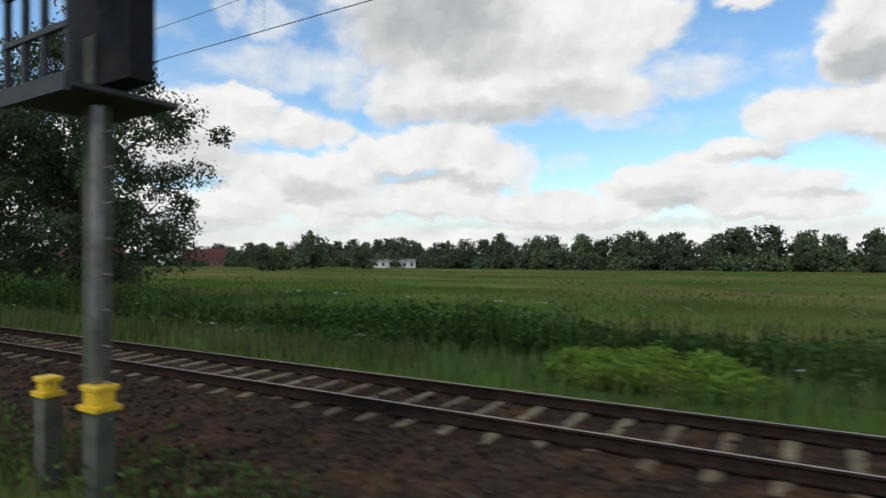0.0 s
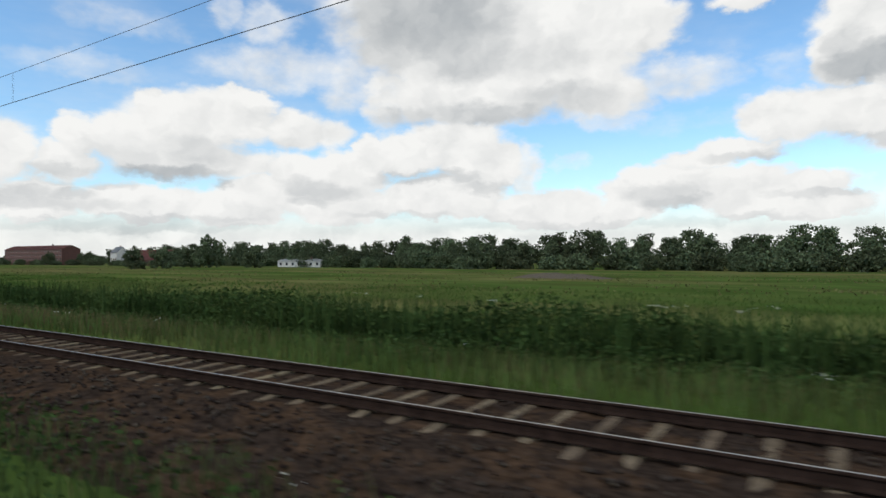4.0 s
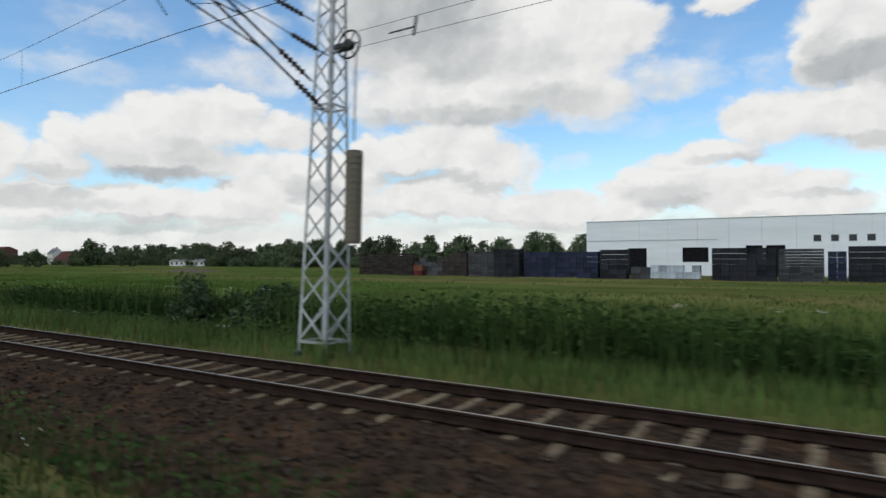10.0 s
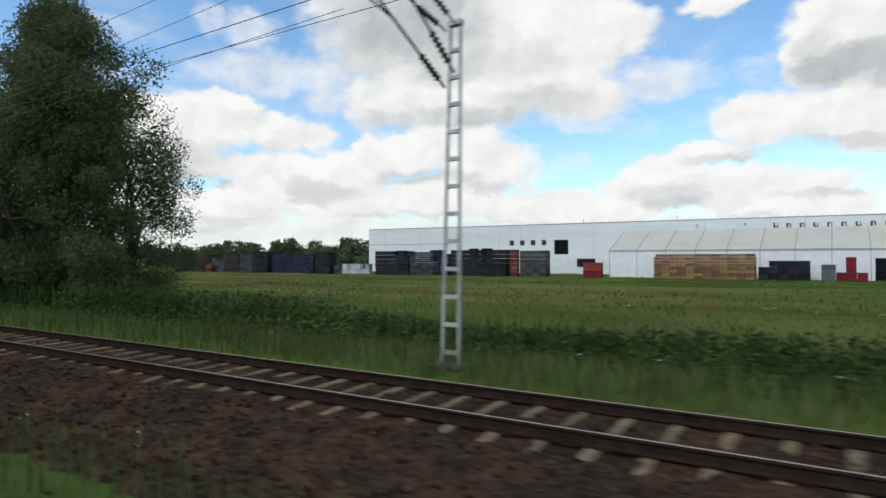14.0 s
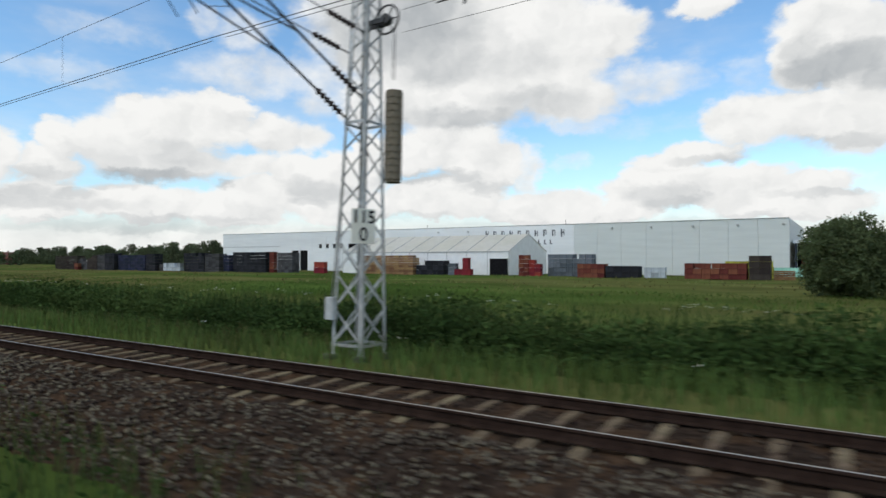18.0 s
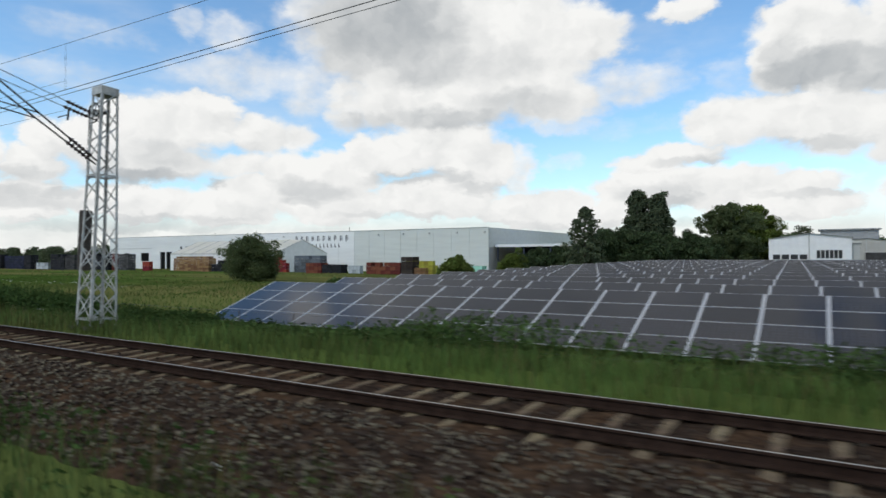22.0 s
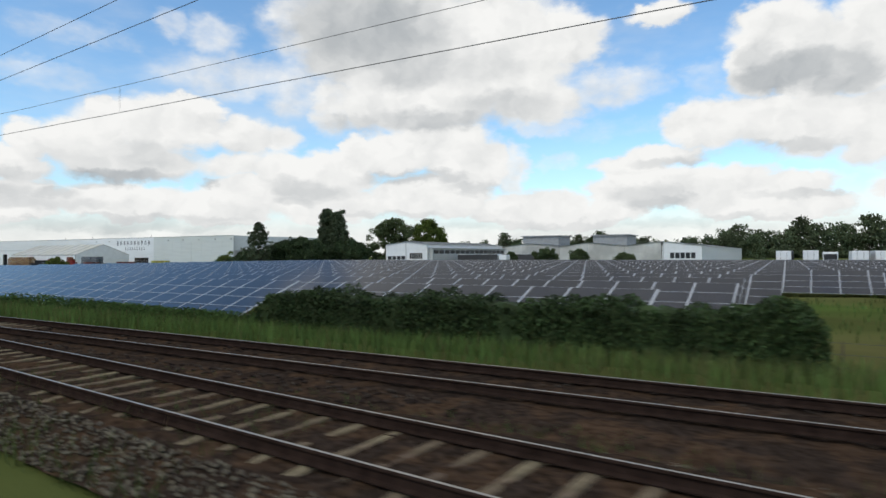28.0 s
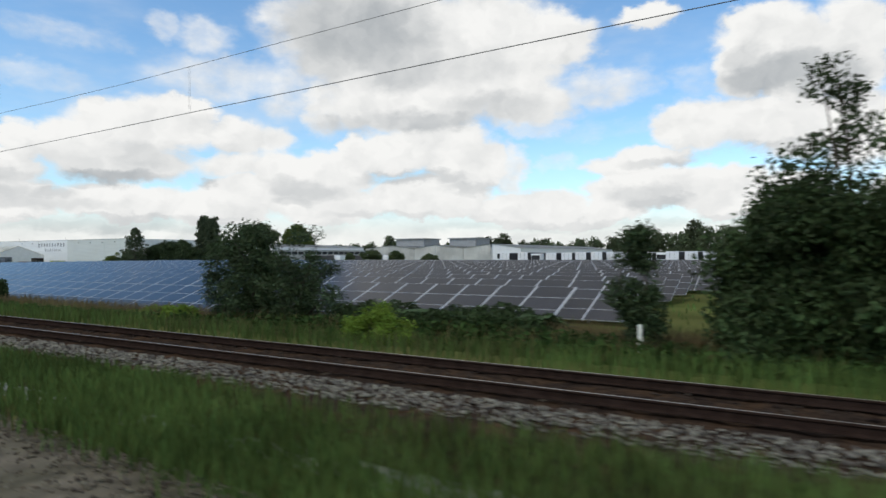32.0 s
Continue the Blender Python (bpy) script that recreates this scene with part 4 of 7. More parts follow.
# wires
SUPPORTS = [(-128, 0.25), (-57, -0.25), (12.2, 0.25), (79.0, -0.25), (149.4, 0.25), (217.1, -0.2), (278.4, 0.2), (330.0, -0.2), (390.5, 0.2), (469.1, -0.25), (540, 0.25), (606, -0.25)]
catenary = thing("overhead_line", (0, 0, 0), "thin dark carrier and contact wires hanging over the track", "overhead line")


def wire(name, pts, parent, r=0.011):
    bm = bmesh.new()
    pts = [Vector(p) for p in pts]
    rings = []
    for i, p in enumerate(pts):
        d = (pts[min(i + 1, len(pts) - 1)] - pts[max(i - 1, 0)]).normalized()
        u = d.cross(Vector((0, 0, 1))).normalized()
        w = u.cross(d)
        rings.append([bm.verts.new(p + (u * math.cos(a) + w * math.sin(a)) * r) for a in (0.3, 1.56, 2.81, 4.07, 5.33)])
    for a, b in zip(rings, rings[1:]):
        for i in range(5):
            bm.faces.new((a[i], a[(i + 1) % 5], b[(i + 1) % 5], b[i])).smooth = True
    return part(name, bm, "wire", parent)


wire("contact_wire", [(x, GAUGE_MID, z) for x, z in CONTACT], catenary, 0.0085)
wire("carrier_wire", [(x, GAUGE_MID, carrier_z(x)) for x in np.arange(-100, 600, 3.0)], catenary, 0.0058)
for (x0, s0), (x1, s1) in zip(SUPPORTS, SUPPORTS[1:]):
    for f in (0.1, 0.3, 0.5, 0.7, 0.9):
        x = x0 + (x1 - x0) * f
        if x > -60:
            part("dropper", tube((x, GAUGE_MID, carrier_z(x)), (x, GAUGE_MID, contact_z(x)), 0.004, n=4, caps=False), "wire", catenary)
# overlaps: wires that leave the track for the tension wheels
OVERLAPS = [
    ((150.3, 11.7, 7.6), (186.6, 9.45, 6.98), (217.1, 8.0, 7.3)), ((150.3, 11.7, 7.2), (186.2, 9.57, 6.52), (217.1, 8.0, 6.3)),
    ((279.4, 11.9, 7.95), (302.3, 9.92, 7.42), (330.7, 7.8, 7.7)), ((279.4, 11.9, 7.4), (302.4, 9.97, 6.81), (330.7, 7.8, 6.2)),
    ((330.0, 10.6, 8.0), (316.3, 9.55, 7.74), (278.4, 7.6, 7.4)), ((330.0, 10.6, 7.0), (316.3, 9.44, 6.68), (278.4, 7.6, 6.2)),
]
for a, c, b in OVERLAPS:
    a, c, b = Vector(a), Vector(c), Vector(b)
    d = (b - c).normalized()
    w = wire("overlap_wire", [a, a.lerp(c, 0.5) - Vector((0, 0, 0.08)), c, c.lerp(b, 0.5) - Vector((0, 0, 0.1)), b], catenary, 0.006)
    insulator("insulator", c - d * 0.4, c + d * 0.4, w, 0.085, 5)
for x0, z in ((151.9, 7.4), (281.2, 7.85), (327.8, 7.35)):
    bm = bar((x0 - 0.75, 11.8, z), (x0, 11.78, z), 0.03, 0.03)
    bar((x0, 11.78, z - 0.2), (x0 + 0.08, 11.78, z + 0.24), 0.05, 0.05, bm)
    part("wire_yoke", bm, "dark_steel", catenary, "steel yoke joining two wires")
# branch wires
for name, z, ways in (("branch_contact_wire", 5.9, ((392, 7.3), (404, 6.4), (412.4, 5.9), (423.4, 5.05), (437.5, 4.2), (470, 2.1), (500, 0.1))), ("branch_carrier_wire", 6.9, ((392, 6.9), (404.5, 6.2), (412.3, 5.97), (419.8, 5.62), (428.6, 5.3), (434.1, 4.93), (470, 2.8), (500, 0.9)))):
    wire(name, [(x, y, z) for x, y in ways], catenary, 0.0065)
# the second wires of the overlaps
for ways in (((205, 6.05), (220, 5.96), (242, 5.98), (262, 6.12), (278, 6.2)), ((330, 5.98), (346, 6.07), (364, 6.16), (387, 6.13), (402, 6.05))):
    wire("overlap_contact_wire", [(x, GAUGE_MID, z) for x, z in ways], catenary, 0.0065)

# ---- signals, boxes and posts beside the line ----
sig = thing("signal_mast", (-6.35, 3.55, gz(-6.35, 3.55)), "grey signal mast with a railed service platform and ladder", "signal")
o = sig.location
part("post", box(-0.5, -0.27, 0.0, 0.2, -0.1, 4.9, bevel=0.01), "mossy", sig, "dark weathered steel post")
part("pipe", tube((0.07, -0.15, 0.05), (0.07, -0.15, 3.55 - o.z), 0.06, n=14), "worn", sig, "pale vertical pipe")
for i in range(9):
    part("rung", tube((0.07, -0.12, 0.9 + 0.36 * i), (0.27, -0.12, 0.9 + 0.36 * i), 0.012, n=6), "worn", sig)
z = 3.7 - o.z
bm = box(-1.25, 0.12, -0.45, 0.75, z, z + 0.05)
box(-1.25, 0.12, -0.5, -0.44, z - 0.06, z + 0.12, bm)
part("platform", bm, "grey_board", sig, "railed steel platform")
for px in (-1.2, -0.8, -0.4, 0.08):
    part("baluster", box(px - 0.03, px + 0.03, -0.46, -0.4, z + 0.05, z + 1.15), "grey_board", sig)
for pz in (z + 0.6, z + 1.12):
    part("handrail", box(-1.25, 0.12, -0.47, -0.42, pz - 0.03, pz + 0.03), "grey_board", sig)
part("backboard", box(-0.75, 0.35, 0.02, 0.3, z + 0.15, z + 1.6), "black", sig, "black signal backboard")
part("hood", box(-0.3, 0.16, -0.5, 0.4, z + 1.15, z + 1.28, bevel=0.02), "dark_steel", sig)


def yellow_box(x, y, z, w=0.42, h=0.3, post=True, label="yellow plastic track equipment box on a short post"):
    b = thing("track_box", (x, y, gz(x, y)), label, "track box", "yellow track boxes")
    zz = z - b.location.z
    bm = box(-w / 2, w / 2, -w / 2 * 0.8, w / 2 * 0.8, zz, zz + h, bevel=0.04)
    box(-w / 2 - 0.03, w / 2 + 0.03, -w / 2 * 0.8 - 0.03, w / 2 * 0.8 + 0.03, zz + 0.0, zz + 0.05, bm)
    part("housing", bm, "yellow", b)
    part("lid", box(-w / 2 - 0.015, w / 2 + 0.015, -w / 2 * 0.8 - 0.015, w / 2 * 0.8 + 0.015, zz + h - 0.05, zz + h + 0.012, bevel=0.012), "yellow", b)
    if post:
        part("post", box(-0.11, 0.11, -0.09, 0.09, -0.15, zz + 0.01), "mossy", b, "dark mossy post")
    return b


yellow_box(-6.23, 3.4, 0.49, 0.27, 0.24)
yellow_box(-7.26, 3.4, 0.51, 0.21, 0.2)
yellow_box(450.3, 6.0, -0.38, 0.25, 0.36, False, "yellow plastic point heater box on the ballast")
yellow_box(364.7, 3.4, -0.1, 0.25, 0.24)

blue = thing("point_box", (357.1, 3.4, gz(357.1, 3.4)), "bright blue plastic box with grey lid on a white base", "track box")
o = blue.location
bm = bmesh.new()
rings = [[bm.verts.new((sx * w, sy * w, z - o.z)) for sx, sy in ((-1, -1), (1, -1), (1, 1), (-1, 1))] for w, z in ((0.222, 0.2), (0.216, 0.4), (0.203, 0.6), (0.198, 0.62))]
for r0, r1 in zip(rings, rings[1:]):
    for i in range(4):
        bm.faces.new((r0[i], r0[(i + 1) % 4], r1[(i + 1) % 4], r1[i]))
bm.faces.new(rings[-1])
bm.faces.new(rings[0][::-1])
part("housing", bm, "blue_paint", blue)
part("lid", box(-0.2, 0.2, -0.2, 0.2, 0.622 - o.z, 0.645 - o.z, bevel=0.008), "worn", blue, "weathered grey lid")
part("base", box(-0.27, 0.27, -0.27, 0.27, -0.2, 0.198 - o.z, bevel=0.02), "board", blue, "white painted base")
peg = thing("marker_post", (499.55, 14.0, gz(499.55, 14.0)), "short white painted marker post in the weeds", "marker post")
part("post", box(-0.06, 0.06, -0.06, 0.06, -0.2, 0.25 - peg.location.z, bevel=0.015), "board", peg)

cab = thing("relay_cabinet", (2.55, 3.28, gz(2.55, 3.28)), "pale blue steel cabinet covered with spray paint", "cabinet")
part("body", box(-0.75, 0.75, -0.3, 0.3, -0.05, 1.38, bevel=0.015), "teal", cab)
part("lid", box(-0.8, 0.8, -0.34, 0.34, 1.38, 1.46, bevel=0.02), "teal", cab, "pale blue overhanging lid")
part("plinth", box(-0.78, 0.78, -0.32, 0.32, -0.3, 0.08), "concrete", cab)
part("door", box(-0.68, 0.68, -0.315, -0.3, 0.12, 1.32, bevel=0.005), "graf_dark", cab, "dark door")


def disc(name, cx, cz, rx, rz, mat, face, parent, label):
    bm = bmesh.new()
    vs = []
    for i in range(24):
        a = 2 * math.pi * i / 24
        wob = 1 + 0.12 * math.sin(3 * a + cx * 9) + 0.06 * math.sin(7 * a)
        u, v = cx + rx * wob * math.cos(a), cz + rz * wob * math.sin(a)
        vs.append(bm.verts.new((0.757, u, v) if face == "x" else (u, -0.322, v)))
    bm.faces.new(vs)
    part(name, bm, mat, parent, label)


disc("paint_patch", 0.0, 0.62, 0.2, 0.24, "graf_white", "x", cab, "white spray paint")
disc("paint_patch", 0.02, 0.2, 0.22, 0.2, "graf_pink", "x", cab, "pink spray paint")


def dome_plate(parent, base, half, z0, z1, rise):
    """A white plate with a rounded top."""
    bm = bmesh.new()
    outline = [(-half, z0), (half, z0)] + [(half * math.cos(a), z1 + rise * math.sin(a)) for a in np.linspace(0, math.pi, 13)]
    rings = [[bm.verts.new((u, y, v - base)) for u, v in outline] for y in (-0.03, 0.03)]
    bm.faces.new(rings[0])
    bm.faces.new(rings[1][::-1])
    for i in range(len(outline)):
        j = (i + 1) % len(outline)
        bm.faces.new((rings[0][j], rings[0][i], rings[1][i], rings[1][j]))
    bmesh.ops.recalc_face_normals(bm, faces=bm.faces[:])
    plate = part("plate", bm, "board", parent, "white enamel plate")
    plate.matrix_basis = pose(0, 0, 0, 0, 0, 30)
    return plate


mark = thing("dome_sign", (309.35, 2.95, gz(309.35, 2.95)), "white dome-topped plate on a pale post", "sign")
o = mark.location
part("post", tube((0, 0, -0.2), (0, 0, 1.25 - o.z), 0.05, n=10), "concrete", mark, "pale grey post")
plate = dome_plate(mark, o.z, 0.27, 1.22, 1.47, 0.3)
bm = box(-0.14, 0.14, -0.035, -0.03, 1.30 - o.z, 1.33 - o.z)
part("lettering", bm, "c_pale", plate, "faint grey bar")

m2 = thing("marker_post", (310.45, 10.9, gz(310.45, 10.9)), "slim grey marker post with a white dome plate", "marker post")
o = m2.location
part("post", tube((0, 0, -0.2), (0, 0, 1.1 - o.z), 0.04, n=8), "concrete", m2)
dome_plate(m2, o.z, 0.17, 1.08, 1.28, 0.17)

cover = thing("cable_trough", (0, 0, 0), "row of flat grey concrete cable covers beside the branch track", "cable trough")
x = 446.0
cov = bmesh.new()
box(-0.49, 0.49, -0.2, 0.2, -0.06, 0.05, cov, bevel=0.012)
cov_data = bpy.data.meshes.new("cover_slab")
cov.to_mesh(cov_data)
cov.free()
cov_data.materials.append(M["concrete"])
while x < 506:
    s = new("cover_slab", cov_data)
    s.parent = cover
    yy = float(np.interp(x, (446, 478, 486, 490, 500, 506), (5.35, 4.1, 3.95, 3.65, 3.55, 3.5)))
    s.matrix_basis = pose(x, yy, -0.46, 0, 0, math.degrees(math.atan2(-0.07, 1)))
    x += 1.0
slab = thing("concrete_slab", (71.0 + 12.6, 9.95, -0.44), "flat pale concrete slab lying beside the rail", "slab")
part("slab", box(-0.9, 0.9, -0.28, 0.28, -0.08, 0.06, bevel=0.03), "concrete", slab)
for i, (sx, sy, a) in enumerate(((367.1, 6.2, 6), (372.2, 6.1, -8), (374.5, 7.55, 3), (371.3, 10.1, 4), (374.1, 10.5, -5))):
    s = thing("loose_sleeper", (sx, sy, -0.42 if sy > 9 else -0.14), "weathered timber bar lying beside the rail", "timber", "loose timbers", rz=a)
    part("timber", box(-0.6, 0.6, -0.09, 0.09, -0.1, 0.06, bevel=0.015), "c_timber", s)

# ---- the white hall, its tent and its yard ----
HALL_Y, HALL_X0, HALL_X1 = 135.6, 112.6, 280.5
hall = thing("factory_hall", (HALL_X0, HALL_Y, -2.7), "long white sheet-clad factory hall with a flat roofline", "factory")
HL, HD = HALL_X1 - HALL_X0, 62.0


def hall_top(x):
    return float(np.interp(x, (0, HL), (12.15, 11.75)))


split = 237.2 - HALL_X0
# upright cladding panels, each with its joint
edges = list(np.linspace(0, split, 22)) + list(np.linspace(split, HL, 9))[1:]
holes = [(121.9, 126.0, -2.7, 3.45), (133.3, 138.4, 0.45, 3.5), (145.3, 148.3, -2.7, 3.8), (148.9, 152.2, -2.7, 3.8), (168.5, 172.0, 2.2, 5.6), (174.0, 178.4, -0.7, 1.15)]
holes += [(x - 0.62, x + 0.62, 4.45, 5.6) for x in (157.5, 160.3, 163.1, 165.9)]


def cut_wall(x0, x1, top0, top1, cuts, y0=0.0, y1=0.35):
    """A strip of wall with rectangular openings through it."""
    bm = bmesh.new()
    cuts = [c for c in cuts if c[1] > x0 and c[0] < x1]
    xs = sorted({x0, x1, *[min(max(c[0], x0), x1) for c in cuts], *[min(max(c[1], x0), x1) for c in cuts]})
    for a, b in zip(xs, xs[1:]):
        if b - a < 1e-3:
            continue
        mid = (a + b) / 2
        ta, tb = [top0 + (top1 - top0) * (q - x0) / (x1 - x0) for q in (a, b)]
        zs = [0.0]
        for c in sorted([c for c in cuts if c[0] <= mid <= c[1]], key=lambda c: c[2]):
            zs += [max(c[2], 0.0), c[3]]
        zs.append(None)
        for z0, z1 in zip(zs[::2], zs[1::2]):
            if z1 is not None and z1 - z0 < 1e-3:
                continue
            za, zb = (ta, tb) if z1 is None else (z1, z1)
            v = [bm.verts.new(p) for p in ((a, y0, z0), (b, y0, z0), (b, y0, zb), (a, y0, za), (a, y1, z0), (b, y1, z0), (b, y1, zb), (a, y1, za))]
            for q in ((0, 1, 2, 3), (5, 4, 7, 6), (4, 0, 3, 7), (1, 5, 6, 2), (3, 2, 6, 7), (4, 5, 1, 0)):
                bm.faces.new([v[i] for i in q])
    return bm


local = [(a - HALL_X0, b - HALL_X0, c + 2.7, d + 2.7) for a, b, c, d in holes]
for a, b in zip(edges, edges[1:]):
    part("cladding_panel", cut_wall(a + 0.02, b - 0.02, hall_top(a), hall_top(b), local), "hall" if b <= split + 0.1 else "hall_grey", hall)
part("inner_wall", cut_wall(0.0, HL, hall_top(0) - 0.2, hall_top(HL) - 0.2, local, 0.4, 0.5), "hall_side", hall, "grey inner wall")
for i in range(8):
    part("side_panel", box(HL - 0.3, HL, 0.36 + i * HD / 8, 0.34 + (i + 1) * HD / 8, 6.8, hall_top(HL)), "hall_grey", hall)
    part("lower_side_panel", box(HL - 0.28, HL - 0.02, 0.36 + i * HD / 8, 0.34 + (i + 1) * HD / 8, 0, 6.78), "hall_side", hall)
part("end_wall", box(0, 0.3, 0.36, HD, 0, hall_top(0)), "hall", hall)
part("rear_wall", box(0, HL, HD, HD + 0.3, 0, 11.5), "hall_side", hall)
part("roof", box(0.1, HL - 0.1, 0.3, HD, 11.2, 11.45), "roof_grey", hall, "flat grey roof")
bm = bmesh.new()
for a, b in zip(edges, edges[1:]):
    bar((a, -0.03, hall_top(a) + 0.04), (b, -0.03, hall_top(b) + 0.04), 0.18, 0.1, bm)
part("roof_edge", bm, "hall_side", hall, "thin grey metal roof edge")
for i, (a, b, c, d) in enumerate(local):
    if d - c < 2:
        w = part("window", box(a, b, 0.2, 0.24, c, d), "glass_dark", hall, "dark window")
        part("frame", box(a - 0.08, b + 0.08, -0.03, 0.05, d, d + 0.1), "hall_side", w)
        part("frame", box(a - 0.08, b + 0.08, -0.03, 0.05, c - 0.1, c), "hall_side", w)
    else:
        # a near-black sheet in the doorway stands for the shade within
        part("door_opening", box(a, b, 0.36, 0.39, c, d), "opening", hall, "black sheet for the shade inside an open loading door")
part("lintel_strip", box(0.2, 27.6, -0.08, -0.012, 7.75, 7.9), "hall_side", hall, "thin grey strip on the cladding")
for x in (200.0, 209.0, 246.0, 254.5, 263.0, 271.5, 279.5, 230.0):
    lamp = part("wall_lamp", box(x - HALL_X0 - 0.22, x - HALL_X0 + 0.22, -0.45, -0.02, hall_top(x - HALL_X0) - 1.35, hall_top(x - HALL_X0) - 0.95, bevel=0.06), "hall_side", hall, "grey box-shaped wall lamp")
for x in (175.5, 235.0, 196):
    part("antenna", tube((x - HALL_X0, 0.5, 11.8), (x - HALL_X0, 0.5, 13.0), 0.05, n=6), "dark_steel", hall)
# lettering on the front as plain bars of its size and colour
sign = thing("facade_lettering", (0, 0, 0), "dark upright bars of lettering on the white hall front", "sign")
letters = np.linspace(214.6, 234.6, 10)
for i, x in enumerate(letters):
    big = 1.3 if i in (0, 9) else 0.0
    z0, z1 = (6.3, 8.15) if big else (6.55, 8.0)
    bm = box(x - 0.62, x - 0.28, HALL_Y - 0.05, HALL_Y - 0.012, z0, z1)
    box(x + 0.05, x + 0.22, HALL_Y - 0.05, HALL_Y - 0.012, z0 + (0.3 if i % 2 else 0.0), z1 - 0.1, bm)
    box(x - 0.28, x + 0.05, HALL_Y - 0.05, HALL_Y - 0.012, z1 - (0.25 if i % 3 else 0.9), z1 - (0.02 if i % 3 else 0.65), bm)
    part("letter_bar", bm, "letter", sign)
for x in np.linspace(219.8, 231.6, 9):
    bm = box(x - 0.4, x - 0.12, HALL_Y - 0.05, HALL_Y - 0.012, 4.6, 5.7)
    box(x - 0.12, x + 0.2, HALL_Y - 0.05, HALL_Y - 0.012, 4.6, 4.85, bm)
    part("letter_bar", bm, "letter", sign)

# storage tent
TX0, TX1, TY0, TY1 = 189.8, 233.4, 109.6, 128.4
tent = thing("storage_tent", (TX0, TY0, gz(211, 112) - 0.1), "long cream storage tent with white side walls", "tent")
o = tent.location
eave, ridge = 2.85 - o.z, 6.5 - o.z
TL, TW = TX1 - TX0, TY1 - TY0
bay = TL / 9
for i in range(9):
    a, b = i * bay, (i + 1) * bay
    bm = bmesh.new()
    n = 4
    for s in (0, 1):
        y0, y1 = (0, TW / 2) if s == 0 else (TW, TW / 2)
        rows = []
        for j in range(n + 1):
            f = j / n
            y, z = y0 + (y1 - y0) * f, eave + (ridge - eave) * f
            sagged = [(a + (b - a) * k / 6, y, z - 0.10 * math.sin(math.pi * k / 6) * math.sin(math.pi * min(f + 0.15, 1))) for k in range(7)]
            rows.append([bm.verts.new(p) for p in sagged])
        for r0, r1 in zip(rows, rows[1:]):
            for k in range(6):
                q = (r0[k], r0[k + 1], r1[k + 1], r1[k])
                bm.faces.new(q if s == 0 else q[::-1])
    bmesh.ops.solidify(bm, geom=bm.faces[:], thickness=0.05)
    part("roof_bay", bm, "tent", tent, "cream tent roof bay")
    if i < 8:
        part("wall_panel", box(a + 0.06, b - 0.06, 0.0, 0.06, 0, eave - 0.1), "tent_wall", tent)
    part("rear_panel", box(a + 0.06, b - 0.06, TW - 0.06, TW, 0, eave - 0.1), "tent_wall", tent)
part("wall_panel", box(8 * bay + 0.06, 8 * bay + 0.5, 0.0, 0.06, 0, eave - 0.1), "tent_wall", tent)
part("wall_panel", box(8 * bay + 0.5, TL - 0.06, 0.0, 0.06, 3.5, eave - 0.1), "tent_wall", tent)
# the shade inside the tent is a near-black sheet behind the door
part("door_opening", box(8 * bay + 0.5, TL - 0.3, 0.1, 0.14, 0, 3.5), "opening", tent, "black sheet for the shade inside the open tent door")
part("gutter", box(-0.05, TL + 0.05, -0.14, -0.01, eave - 0.14, eave + 0.02), "hall_side", tent, "grey eaves gutter")
for i in range(10):
    x = i * bay
    bm = box(x - 0.05, x + 0.05, -0.04, 0.08, 0, eave)
    bar((x, -0.02, eave + 0.02), (x, TW / 2, ridge + 0.05), 0.13, 0.06, bm)
    bar((x, TW + 0.02, eave + 0.02), (x, TW / 2, ridge + 0.05), 0.13, 0.06, bm)
    part("frame_rib", bm, "hall_side", tent, "grey tent frame rib")
for x in (0.06, TL - 0.12):
    bm = bmesh.new()
    shape = ((0.02, 0), (TW - 0.02, 0), (TW - 0.02, eave - 0.12), (TW / 2, ridge - 0.14), (0.02, eave - 0.12))
    ends = [[bm.verts.new((q, y, z)) for y, z in shape] for q in (x, x + 0.06)]
    bm.faces.new(ends[0][::-1])
    bm.faces.new(ends[1])
    for i in range(5):
        bm.faces.new((ends[0][i], ends[0][(i + 1) % 5], ends[1][(i + 1) % 5], ends[1][i]))
    bmesh.ops.recalc_face_normals(bm, faces=bm.faces[:])
    part("gable", bm, "tent_wall", tent, "white tent gable")

# open roofed store at the end of the hall
shed = thing("open_shed", (281.0, 140.0, gz(290, 148) - 0.05), "open shed with a flat blue-edged roof", "shed")
o = shed.location
part("roof", box(0, 22, -1.5, 26, 4.35 - o.z, 4.75 - o.z), "roof_grey", shed, "flat grey roof slab")
part("fascia", box(-0.1, 22.1, -1.6, -1.5, 4.15 - o.z, 4.8 - o.z), "truck_white", shed, "pale metal roof edge")
part("fascia", box(22.0, 22.12, -1.6, 26, 4.15 - o.z, 4.8 - o.z), "navy", shed, "dark blue roof edge")
for px in (0.4, 7.5, 14.5, 21.6):
    for py in (-1.0, 25.0):
        part("column", box(px - 0.15, px + 0.15, py - 0.15, py + 0.15, -0.3, 4.35 - o.z), "navy", shed)
# black walls stand for the shade inside the shed; the end wall is added
part("rear_wall", box(0, 22, 13.6, 13.8, 0, 4.3 - o.z), "c_black", shed, "black rear wall standing for the shade under the roof")
part("end_wall", box(21.75, 21.85, 0.5, 13.6, 0, 4.3 - o.z), "c_black", shed, "added black end wall standing for the shade under the roof")
part("side_wall", box(18.6, 21.8, -0.6, -0.5, 2.2, 4.2 - o.z), "navy", shed, "dark blue side sheet")


